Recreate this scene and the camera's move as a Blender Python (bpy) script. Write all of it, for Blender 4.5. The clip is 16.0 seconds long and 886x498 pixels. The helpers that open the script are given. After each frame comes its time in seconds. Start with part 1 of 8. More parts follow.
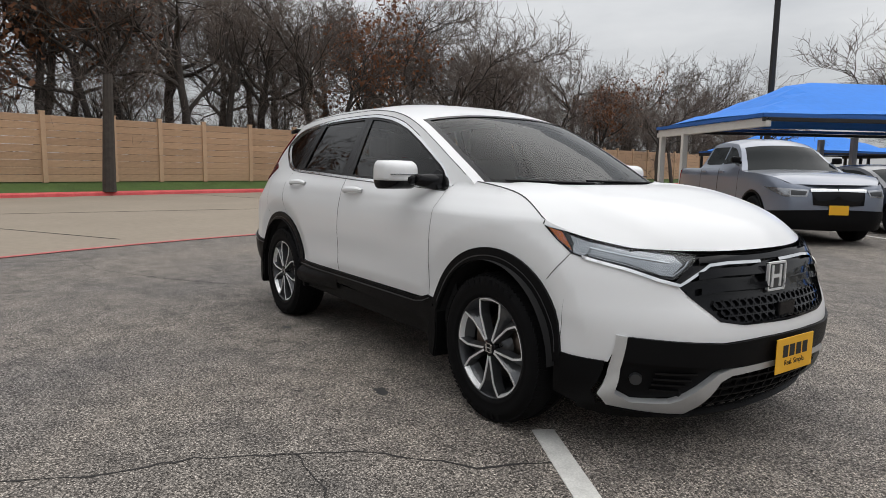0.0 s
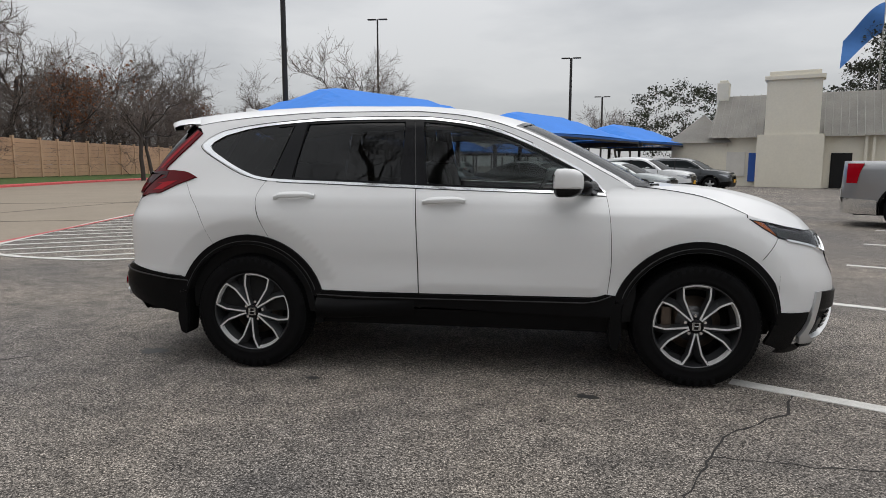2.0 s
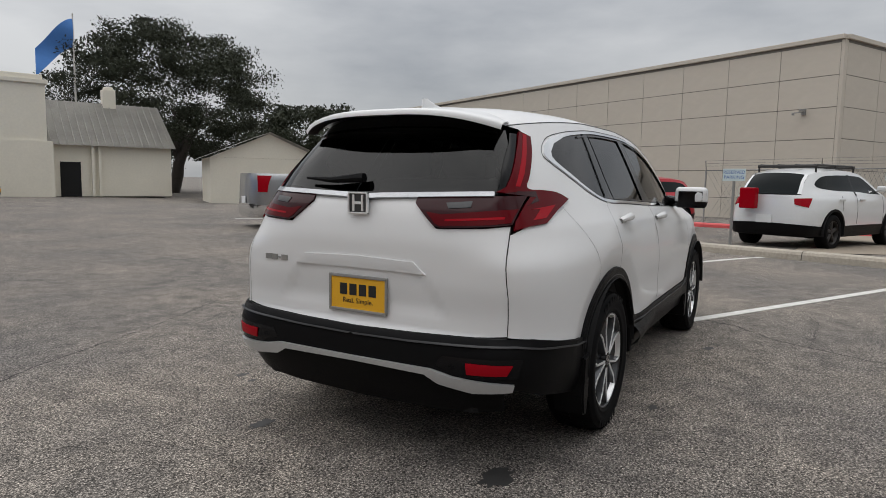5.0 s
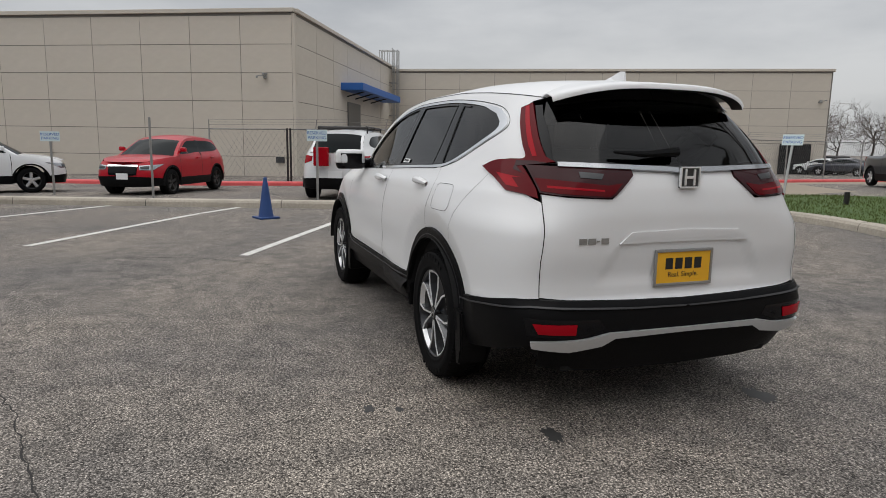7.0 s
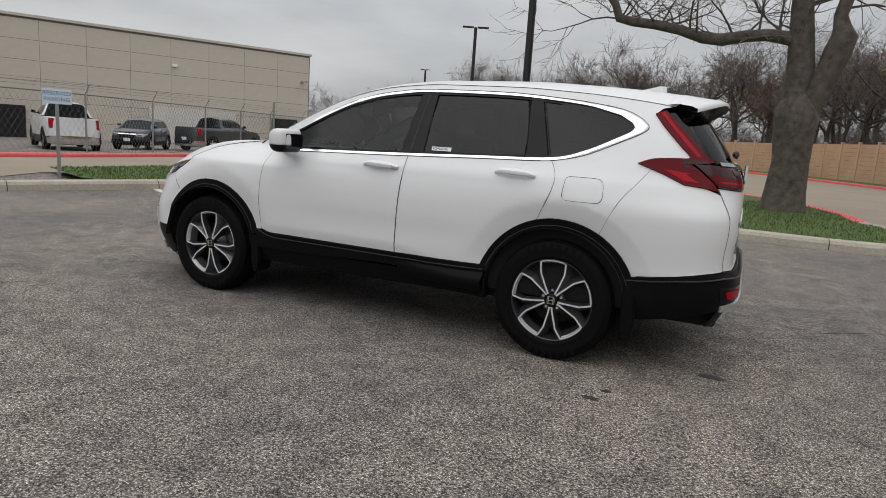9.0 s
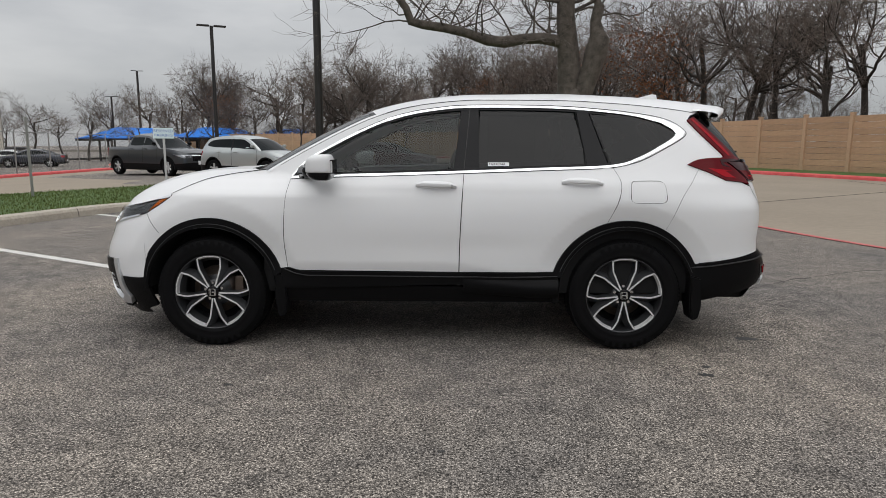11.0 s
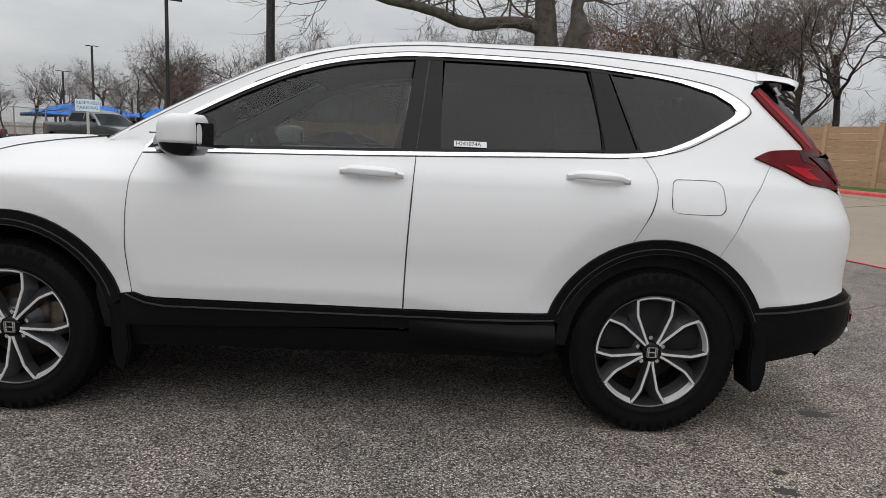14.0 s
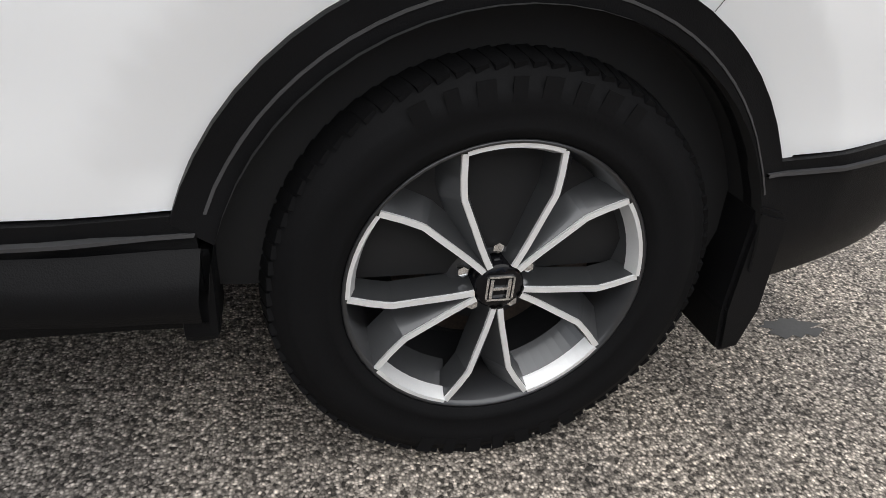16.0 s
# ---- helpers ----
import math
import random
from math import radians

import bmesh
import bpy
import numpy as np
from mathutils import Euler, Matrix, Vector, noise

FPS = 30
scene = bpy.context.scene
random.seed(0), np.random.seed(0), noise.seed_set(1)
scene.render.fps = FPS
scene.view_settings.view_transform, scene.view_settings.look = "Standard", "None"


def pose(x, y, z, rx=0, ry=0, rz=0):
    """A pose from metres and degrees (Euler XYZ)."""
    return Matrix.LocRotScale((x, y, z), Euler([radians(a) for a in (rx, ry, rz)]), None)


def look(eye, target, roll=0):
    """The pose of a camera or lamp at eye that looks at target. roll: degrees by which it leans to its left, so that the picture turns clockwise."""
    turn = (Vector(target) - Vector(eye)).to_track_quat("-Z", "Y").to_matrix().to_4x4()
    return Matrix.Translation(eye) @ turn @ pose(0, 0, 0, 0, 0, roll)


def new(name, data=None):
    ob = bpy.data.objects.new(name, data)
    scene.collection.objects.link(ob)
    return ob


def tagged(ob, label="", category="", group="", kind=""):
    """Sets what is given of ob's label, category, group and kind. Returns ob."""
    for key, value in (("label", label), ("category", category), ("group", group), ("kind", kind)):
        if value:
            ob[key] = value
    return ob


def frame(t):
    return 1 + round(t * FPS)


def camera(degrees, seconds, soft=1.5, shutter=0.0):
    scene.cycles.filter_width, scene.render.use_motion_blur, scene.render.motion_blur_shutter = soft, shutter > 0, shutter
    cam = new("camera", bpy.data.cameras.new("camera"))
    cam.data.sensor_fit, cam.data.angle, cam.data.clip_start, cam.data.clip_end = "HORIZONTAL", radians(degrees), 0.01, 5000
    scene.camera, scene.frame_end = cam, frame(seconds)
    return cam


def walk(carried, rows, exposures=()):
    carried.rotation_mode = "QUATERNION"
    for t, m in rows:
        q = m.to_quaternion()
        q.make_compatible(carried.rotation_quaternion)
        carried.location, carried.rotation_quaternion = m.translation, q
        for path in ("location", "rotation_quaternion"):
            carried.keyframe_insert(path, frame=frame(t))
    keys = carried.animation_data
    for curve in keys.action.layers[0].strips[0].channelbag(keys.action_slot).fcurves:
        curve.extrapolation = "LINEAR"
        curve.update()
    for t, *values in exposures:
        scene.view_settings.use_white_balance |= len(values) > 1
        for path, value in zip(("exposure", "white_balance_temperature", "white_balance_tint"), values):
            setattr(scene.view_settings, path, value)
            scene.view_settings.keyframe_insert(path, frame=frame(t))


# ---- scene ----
cam = camera(69.0, 16.0, soft=0.5)
PATH = [
    (0, (3.684, -2.817, 1.219), (2.057, -1.681, 0.968), 0.9),
    (0.5, (3.04, -3.566, 1.249), (1.675, -2.13, 0.979), 1.2),
    (1, (2.216, -4.153, 1.257), (1.167, -2.475, 0.972), 1.1),
    (1.5, (1.332, -4.513, 1.271), (0.74, -2.628, 0.959), 0.5),
    (2, (0.396, -4.657, 1.272), (0.123, -2.693, 1.014), 0.1),
    (2.5, (-0.574, -4.579, 1.259), (-0.428, -2.601, 1.006), 0.6),
    (3, (-1.54, -4.34, 1.25), (-1.066, -2.413, 0.997), 0.8),
    (3.5, (-2.432, -3.94, 1.321), (-1.639, -2.123, 1.056), 0.6),
    (3.7, (-2.771, -3.724, 1.317), (-1.865, -1.962, 1.045), 0.3),
    (5.8, (-5.016, -0.245, 1.256), (-3.044, -0.009, 1.022), 1.7),
    (6, (-5.014, 0.149, 1.283), (-3.033, 0.208, 1.021), 1.9),
    (6.5, (-4.97, 1.108, 1.283), (-3.009, 0.828, 1.008), 0.8),
    (7, (-4.671, 2.056, 1.285), (-2.814, 1.383, 0.972), 0.9),
    (7.5, (-4.238, 2.902, 1.299), (-2.588, 1.818, 0.978), 2.0),
    (8, (-3.651, 3.632, 1.285), (-2.246, 2.25, 0.943), 1.6),
    (8.5, (-2.971, 4.148, 1.261), (-1.831, 2.541, 0.918), 2.4),
    (9, (-2.284, 4.544, 1.264), (-1.463, 2.752, 0.924), 3.8),
    (9.2, (-2.015, 4.654, 1.278), (-1.336, 2.802, 0.951), 3.1),
    (11.3, (-0.163, 4.971, 1.314), (-0.132, 2.995, 1.004), 0.4),
    (11.5, (-0.128, 4.929, 1.31), (-0.091, 2.951, 1.015), 0.8),
    (12, (-0.083, 4.945, 1.289), (-0.032, 2.965, 1.011), 1.0),
    (12.5, (-0.081, 4.906, 1.281), (-0.085, 2.924, 1.013), 1.5),
    (13, (-0.123, 4.533, 1.259), (-0.152, 2.55, 0.998), 1.3),
    (13.5, (-0.174, 4.021, 1.249), (-0.196, 2.046, 0.935), 1.8),
    (14, (-0.338, 3.5, 1.2), (-0.405, 1.529, 0.87), 2.9),
    (14.5, (-0.533, 2.912, 1.176), (-0.594, 0.964, 0.728), 2.8),
    (15, (-0.717, 2.398, 1.143), (-0.906, 0.48, 0.61), 3.3),
    (15.5, (-0.854, 1.985, 1.044), (-1.306, 0.18, 0.311), 4.9),
    (16, (-1.005, 1.688, 0.907), (-1.493, 0.023, -0.088), 5.8),
]
walk(cam, [(t, look(eye, target, roll)) for t, eye, target, roll in PATH], [(0.0, 0.1), (1.0, 0.12), (1.5, 0.08), (2.5, -0.06), (3.7, -0.04), (5.8, -0.04), (6.5, -0.02), (8.0, -0.12), (9.0, -0.10), (11.5, -0.05), (13.0, 0.0), (14.0, 0.08), (14.5, 0.06), (15.0, 0.15), (15.5, 0.28), (16.0, 0.76)])

# ---- sky and sun: an even overcast, brighter overhead ----
world = bpy.data.worlds.new("overcast")
scene.world = world
world.use_nodes = True
wn, wl = world.node_tree.nodes, world.node_tree.links
wn.clear()
w_out, w_bg = wn.new("ShaderNodeOutputWorld"), wn.new("ShaderNodeBackground")
w_tc, w_map = wn.new("ShaderNodeTexCoord"), wn.new("ShaderNodeMapping")
w_noise, w_ramp = wn.new("ShaderNodeTexNoise"), wn.new("ShaderNodeValToRGB")
w_sky, w_mix = wn.new("ShaderNodeTexSky"), wn.new("ShaderNodeMix")
w_sep, w_grad, w_mul = wn.new("ShaderNodeSeparateXYZ"), wn.new("ShaderNodeMapRange"), wn.new("ShaderNodeMix")
w_sky.sky_type, w_sky.sun_disc = "NISHITA", False
w_sky.sun_elevation, w_sky.sun_rotation = radians(73), radians(6)
w_map.inputs["Scale"].default_value = (1.0, 1.0, 3.4)
w_noise.inputs["Scale"].default_value, w_noise.inputs["Detail"].default_value = 1.7, 7
w_noise.inputs["Roughness"].default_value = 0.52
w_ramp.color_ramp.elements[0].position, w_ramp.color_ramp.elements[1].position = 0.32, 0.66
w_ramp.color_ramp.elements[0].color = (0.50, 0.52, 0.55, 1)
w_ramp.color_ramp.elements[1].color = (0.94, 0.945, 0.95, 1)
w_mix.data_type = w_mul.data_type = "RGBA"
w_mix.inputs[0].default_value = 0.012
w_mul.blend_type, w_mul.inputs[0].default_value = "MULTIPLY", 1
w_grad.inputs["From Min"].default_value, w_grad.inputs["From Max"].default_value = 0.05, 0.9
w_grad.inputs["To Min"].default_value, w_grad.inputs["To Max"].default_value = 0.78, 1.65
wl.new(w_tc.outputs["Generated"], w_map.inputs[0])
wl.new(w_map.outputs[0], w_noise.inputs["Vector"])
wl.new(w_noise.outputs["Fac"], w_ramp.inputs[0])
wl.new(w_ramp.outputs[0], w_mix.inputs[6])
wl.new(w_sky.outputs[0], w_mix.inputs[7])
wl.new(w_tc.outputs["Generated"], w_sep.inputs[0])
wl.new(w_sep.outputs["Z"], w_grad.inputs["Value"])
wl.new(w_mix.outputs[2], w_mul.inputs[6])
wl.new(w_grad.outputs[0], w_mul.inputs[7])
wl.new(w_mul.outputs[2], w_bg.inputs["Color"])
wl.new(w_bg.outputs[0], w_out.inputs["Surface"])
w_bg.inputs["Strength"].default_value = 0.78

sun_data = bpy.data.lights.new("sun", "SUN")
sun_data.energy, sun_data.angle, sun_data.color = 1.4, radians(95), (1.0, 0.97, 0.93)
sun = new("sun", sun_data)
sun.matrix_world = look((1, 9, 30), (0, 0, 0))


# ---- materials ----
def material(name, base, rough=0.6, metal=0.0, vary=0.12, scale=3.0, bump=0.0, bump_scale=60.0, coat=0.0, rand=0.0, spec=0.5, tint=None):
    """A surface with two scales of tone variation, optional relief, and a random tone for each object."""
    m = bpy.data.materials.new(name)
    m.use_nodes = True
    n, l = m.node_tree.nodes, m.node_tree.links
    b = n["Principled BSDF"]
    b.inputs["Roughness"].default_value, b.inputs["Metallic"].default_value = rough, metal
    b.inputs["Coat Weight"].default_value, b.inputs["Coat Roughness"].default_value = coat, 0.03
    b.inputs["Specular IOR Level"].default_value = spec
    tc = n.new("ShaderNodeTexCoord")
    colour = None
    if vary or rand:
        big, fine, mix = n.new("ShaderNodeTexNoise"), n.new("ShaderNodeTexNoise"), n.new("ShaderNodeMix")
        big.inputs["Scale"].default_value, big.inputs["Detail"].default_value = scale, 5
        fine.inputs["Scale"].default_value, fine.inputs["Detail"].default_value = scale * 14, 4
        l.new(tc.outputs["Object"], big.inputs["Vector"])
        l.new(tc.outputs["Object"], fine.inputs["Vector"])
        add = n.new("ShaderNodeMath")
        add.operation = "ADD"
        l.new(big.outputs["Fac"], add.inputs[0])
        l.new(fine.outputs["Fac"], add.inputs[1])
        last = add
        if rand:
            info, mulr, addr = n.new("ShaderNodeObjectInfo"), n.new("ShaderNodeMath"), n.new("ShaderNodeMath")
            mulr.operation, addr.operation = "MULTIPLY_ADD", "ADD"
            mulr.inputs[1].default_value, mulr.inputs[2].default_value = rand, -rand / 2
            l.new(info.outputs["Random"], mulr.inputs[0])
            l.new(add.outputs[0], addr.inputs[0])
            l.new(mulr.outputs[0], addr.inputs[1])
            last = addr
        rng = n.new("ShaderNodeMapRange")
        rng.inputs["From Min"].default_value, rng.inputs["From Max"].default_value = 0.55, 1.45
        l.new(last.outputs[0], rng.inputs["Value"])
        mix.data_type = "RGBA"
        two = tint or base
        mix.inputs[6].default_value = (*[c * (1 - vary) for c in base], 1)
        mix.inputs[7].default_value = (*[min(1, c * (1 + vary)) for c in two], 1)
        l.new(rng.outputs[0], mix.inputs[0])
        l.new(mix.outputs[2], b.inputs["Base Color"])
    else:
        b.inputs["Base Color"].default_value = (*base, 1)
    if bump:
        bn, bm_ = n.new("ShaderNodeTexNoise"), n.new("ShaderNodeBump")
        bn.inputs["Scale"].default_value, bn.inputs["Detail"].default_value = bump_scale, 4
        bm_.inputs["Strength"].default_value, bm_.inputs["Distance"].default_value = bump, 0.01
        l.new(tc.outputs["Object"], bn.inputs["Vector"])
        l.new(bn.outputs["Fac"], bm_.inputs["Height"])
        l.new(bm_.outputs["Normal"], b.inputs["Normal"])
    return m


def glass(name, tint, ior=1.5):
    """Tinted pane: what lies behind shows through, and the surface mirrors by Fresnel."""
    m = bpy.data.materials.new(name)
    m.use_nodes = True
    n, l = m.node_tree.nodes, m.node_tree.links
    n.clear()
    out, mix, tr, gl, fr = (n.new(k) for k in ("ShaderNodeOutputMaterial", "ShaderNodeMixShader", "ShaderNodeBsdfTransparent", "ShaderNodeBsdfGlossy", "ShaderNodeFresnel"))
    tr.inputs["Color"].default_value = (*tint, 1)
    gl.inputs["Roughness"].default_value = 0.02
    fr.inputs["IOR"].default_value = ior
    l.new(fr.outputs[0], mix.inputs[0])
    l.new(tr.outputs[0], mix.inputs[1])
    l.new(gl.outputs[0], mix.inputs[2])
    l.new(mix.outputs[0], out.inputs["Surface"])
    return m


def asphalt_material(name, dark, light, warm):
    """Exposed stone chips in worn binder, stained in wide soft patches."""
    m = bpy.data.materials.new(name)
    m.use_nodes = True
    n, l = m.node_tree.nodes, m.node_tree.links
    b = n["Principled BSDF"]
    b.inputs["Roughness"].default_value, b.inputs["Specular IOR Level"].default_value = 0.85, 0.3
    tc, vor, ns, big, mid = (n.new(k) for k in ("ShaderNodeTexCoord", "ShaderNodeTexVoronoi", "ShaderNodeTexNoise", "ShaderNodeTexNoise", "ShaderNodeTexNoise"))
    vor.inputs["Scale"].default_value = 150
    ns.inputs["Scale"].default_value, ns.inputs["Detail"].default_value = 80, 4
    big.inputs["Scale"].default_value, big.inputs["Detail"].default_value = 0.45, 6
    mid.inputs["Scale"].default_value, mid.inputs["Detail"].default_value = 5, 6
    for t in (vor, ns, big, mid):
        l.new(tc.outputs["Object"], t.inputs["Vector"])
    sep = n.new("ShaderNodeSeparateColor")
    l.new(vor.outputs["Color"], sep.inputs[0])
    chips = n.new("ShaderNodeValToRGB")
    cr = chips.color_ramp
    cr.elements[0].position, cr.elements[0].color = 0.0, (*dark, 1)
    cr.elements[1].position, cr.elements[1].color = 1.0, (*light, 1)
    e = cr.elements.new(0.55)
    e.color = (*[(a + c) / 2 for a, c in zip(dark, light)], 1)
    l.new(sep.outputs[0], chips.inputs[0])
    edge = n.new("ShaderNodeMapRange")
    edge.inputs["From Min"].default_value, edge.inputs["From Max"].default_value = 0.0, 0.6
    edge.inputs["To Min"].default_value, edge.inputs["To Max"].default_value = 1.12, 0.35
    l.new(vor.outputs["Distance"], edge.inputs["Value"])
    m0, m1, m2, m3 = (n.new("ShaderNodeMix") for _ in range(4))
    for k in (m0, m1, m2, m3):
        k.data_type, k.blend_type = "RGBA", "MULTIPLY"
        k.inputs[0].default_value = 1
    l.new(chips.outputs[0], m0.inputs[6])
    l.new(m0.outputs[2], m1.inputs[6])
    l.new(edge.outputs[0], m1.inputs[7])
    clump = n.new("ShaderNodeMapRange")
    clump.inputs["From Min"].default_value, clump.inputs["From Max"].default_value = 0.33, 0.68
    clump.inputs["To Min"].default_value, clump.inputs["To Max"].default_value = 0.40, 1.56
    stain = n.new("ShaderNodeValToRGB")
    l.new(ns.outputs["Fac"], clump.inputs["Value"])
    stain.color_ramp.elements[0].position, stain.color_ramp.elements[1].position = 0.33, 0.66
    stain.color_ramp.elements[0].color, stain.color_ramp.elements[1].color = (0.70, 0.70, 0.72, 1), (*warm, 1)
    l.new(big.outputs["Fac"], stain.inputs[0])
    l.new(clump.outputs[0], m0.inputs[7])
    l.new(m1.outputs[2], m2.inputs[6])
    l.new(stain.outputs[0], m2.inputs[7])
    spot = n.new("ShaderNodeValToRGB")
    spot.color_ramp.elements[0].position, spot.color_ramp.elements[1].position = 0.3, 0.6
    spot.color_ramp.elements[0].color, spot.color_ramp.elements[1].color = (0.72, 0.72, 0.73, 1), (1.15, 1.14, 1.13, 1)
    l.new(mid.outputs["Fac"], spot.inputs[0])
    l.new(m2.outputs[2], m3.inputs[6])
    l.new(spot.outputs[0], m3.inputs[7])
    l.new(m3.outputs[2], b.inputs["Base Color"])
    bp = n.new("ShaderNodeBump")
    bp.inputs["Strength"].default_value, bp.inputs["Distance"].default_value = 0.7, 0.006
    bp.invert = True
    l.new(vor.outputs["Distance"], bp.inputs["Height"])
    l.new(bp.outputs[0], b.inputs["Normal"])
    return m


ASPHALT = asphalt_material("asphalt", (0.056, 0.051, 0.046), (0.79, 0.735, 0.672), (1.10, 1.05, 0.99))
CONCRETE = material("drive_concrete", (0.265, 0.222, 0.172), 0.9, vary=0.14, scale=0.5, bump=0.25, bump_scale=40)
KERB = material("kerb_concrete", (0.40, 0.36, 0.30), 0.9, vary=0.28, scale=1.6, bump=0.5, bump_scale=25)
RED_PAINT = material("red_kerb_paint", (0.62, 0.055, 0.06), 0.6, vary=0.22, scale=2.5, bump=0.2, tint=(0.66, 0.12, 0.12))
LINE_PAINT = material("line_paint", (0.60, 0.59, 0.56), 0.8, vary=0.28, scale=9, bump=0.3, bump_scale=90)
WORN_RED = material("worn_red_line", (0.46, 0.07, 0.08), 0.85, vary=0.25, scale=3, tint=(0.48, 0.15, 0.14))
GRASS = material("grass", (0.055, 0.10, 0.018), 0.9, vary=0.4, scale=1.2, bump=0.8, bump_scale=50)
BLADE = material("grass_blade", (0.085, 0.112, 0.022), 0.8, vary=0.3, scale=2)
FENCE = material("fence_boards", (0.47, 0.305, 0.19), 0.85, vary=0.2, scale=1.1, bump=0.3, bump_scale=18, rand=0.5)
FENCE_POST = material("fence_post", (0.52, 0.35, 0.225), 0.85, vary=0.14, scale=1.5, rand=0.15)
STUCCO = material("stucco_panel", (0.56, 0.51, 0.44), 0.9, vary=0.05, scale=0.5, bump=0.15, bump_scale=30, rand=0.12)
WHITEWASH = material("cream_stucco", (0.72, 0.68, 0.58), 0.9, vary=0.06, scale=0.6, bump=0.2)
ROOF_METAL = material("standing_seam_roof", (0.36, 0.345, 0.315), 0.5, 0.3, vary=0.2, scale=0.8)
CANVAS = material("blue_canvas", (0.012, 0.19, 0.68), 0.75, vary=0.10, scale=0.35, bump=0.1, bump_scale=6)
STEEL_WHITE = material("white_steel", (0.62, 0.60, 0.56), 0.5, vary=0.08)
STEEL_DARK = material("dark_bronze_steel", (0.028, 0.026, 0.025), 0.5, 0.3, vary=0.15)
GALV = material("galvanised_steel", (0.34, 0.34, 0.33), 0.45, 0.6, vary=0.12, scale=5)
BARK = material("bark", (0.058, 0.049, 0.043), 0.95, vary=0.4, scale=6, bump=1.0, bump_scale=26)
BARK_NEAR = material("ridged_bark", (0.030, 0.025, 0.021), 0.95, vary=0.6, scale=7, bump=1.0, bump_scale=22, tint=(0.105, 0.09, 0.075))
TWIG = material("twigs", (0.140, 0.112, 0.095), 0.95, vary=0.3, scale=1.0, rand=0.5)
DRY_LEAF = material("dry_leaf", (0.20, 0.085, 0.04), 0.9, vary=0.35, scale=1)
OAK_LEAF = material("evergreen_leaf", (0.030, 0.036, 0.018), 0.8, vary=0.45, scale=0.8)
SIGN_FACE = material("sign_face", (0.62, 0.72, 0.74), 0.5, vary=0.03)
SIGN_BLUE = material("sign_blue", (0.02, 0.12, 0.42), 0.5, vary=0.05)
CONE_BLUE = material("blue_cone_rubber", (0.012, 0.05, 0.18), 0.55, vary=0.15, scale=6)
FLAG_BLUE = material("flag_cloth", (0.08, 0.23, 0.58), 0.8, vary=0.08)
OIL = material("oil_stain", (0.035, 0.034, 0.033), 0.6, vary=0.3, scale=9)
CRACK = material("crack_filler", (0.022, 0.02, 0.019), 0.9, vary=0.2, scale=9)

PEARL = material("pearl_white_paint", (0.735, 0.74, 0.745), 0.42, vary=0.0, coat=0.45, spec=0.4)
PLASTIC = material("black_textured_plastic", (0.0060, 0.0060, 0.0065), 0.40, vary=0.12, scale=9, bump=0.12, bump_scale=400, spec=0.08)
# lighter than the cladding: paints the highlight along its ridges and steps
LIT_EDGE = material("worn_plastic_edge", (0.040, 0.040, 0.042), 0.4, vary=0.1, scale=20)
GLOSS = material("piano_black", (0.005, 0.005, 0.006), 0.09, vary=0.0, spec=0.2)
# near black, so deep shade in arches and underbody is partly in the colour
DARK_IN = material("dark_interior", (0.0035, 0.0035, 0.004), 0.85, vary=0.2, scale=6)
SEAT = material("seat_cloth", (0.03, 0.03, 0.032), 0.9, vary=0.2, scale=9)
CHROME = material("chrome", (0.78, 0.79, 0.80), 0.07, 1.0, vary=0.0)
SILVER = material("silver_paint", (0.62, 0.63, 0.64), 0.30, 0.6, vary=0.04)
MACHINED = material("machined_alloy", (0.84, 0.845, 0.85), 0.34, 0.5, vary=0.05, scale=30)
SPOKE_GREY = material("grey_alloy", (0.075, 0.077, 0.081), 0.28, 0.6, vary=0.05, coat=0.5)
GUNMETAL = material("gunmetal_alloy", (0.040, 0.041, 0.044), 0.28, 0.5, vary=0.1, coat=0.4)
IRON = material("brake_iron", (0.12, 0.108, 0.10), 0.38, 0.75, vary=0.45, scale=14, tint=(0.16, 0.12, 0.095))
RUBBER = material("tyre_rubber", (0.006, 0.006, 0.0065), 0.66, vary=0.2, scale=12, bump=0.06, bump_scale=200, spec=0.07)
TAIL_RED = material("red_lens", (0.10, 0.001, 0.004), 0.08, vary=0.0, spec=0.12)
TAIL_BRIGHT = material("bright_red_lens", (0.32, 0.003, 0.010), 0.08, vary=0.0, spec=0.12)
SMOKE = material("smoked_lens", (0.030, 0.002, 0.004), 0.1, vary=0.0, spec=0.25)
AMBER = material("amber_lens", (0.72, 0.15, 0.008), 0.1, vary=0.0, coat=0.6)
LAMP_IN = material("lamp_reflector", (0.36, 0.37, 0.385), 0.16, 0.85, vary=0.05, scale=12)
LAMP_DARK = material("lamp_housing", (0.05, 0.052, 0.055), 0.3, 0.3, vary=0.1)
PLATE = material("yellow_plate", (0.80, 0.42, 0.02), 0.45, vary=0.04, scale=10)
INK = material("black_print", (0.012, 0.012, 0.012), 0.6, vary=0.0)
PAPER = material("white_sticker", (0.78, 0.79, 0.80), 0.6, vary=0.0)
PRIVACY = glass("privacy_glass", (0.060, 0.064, 0.066), 1.42)
SIDE_PRIVACY = glass("privacy_side_glass", (0.060, 0.064, 0.066), 1.46)
FRONT_GLASS = glass("front_side_glass", (0.34, 0.37, 0.365), 1.46)
SCREEN_GLASS = glass("windscreen_glass", (0.46, 0.53, 0.51), 1.29)
LENS = glass("clear_lens", (0.9, 0.92, 0.93), 1.45)
DARK_GLASS = material("dark_car_glass", (0.010, 0.013, 0.014), 0.06, vary=0.0, spec=0.06)
BLUE_DOOR = material("blue_door_paint", (0.02, 0.09, 0.38), 0.5, vary=0.08)


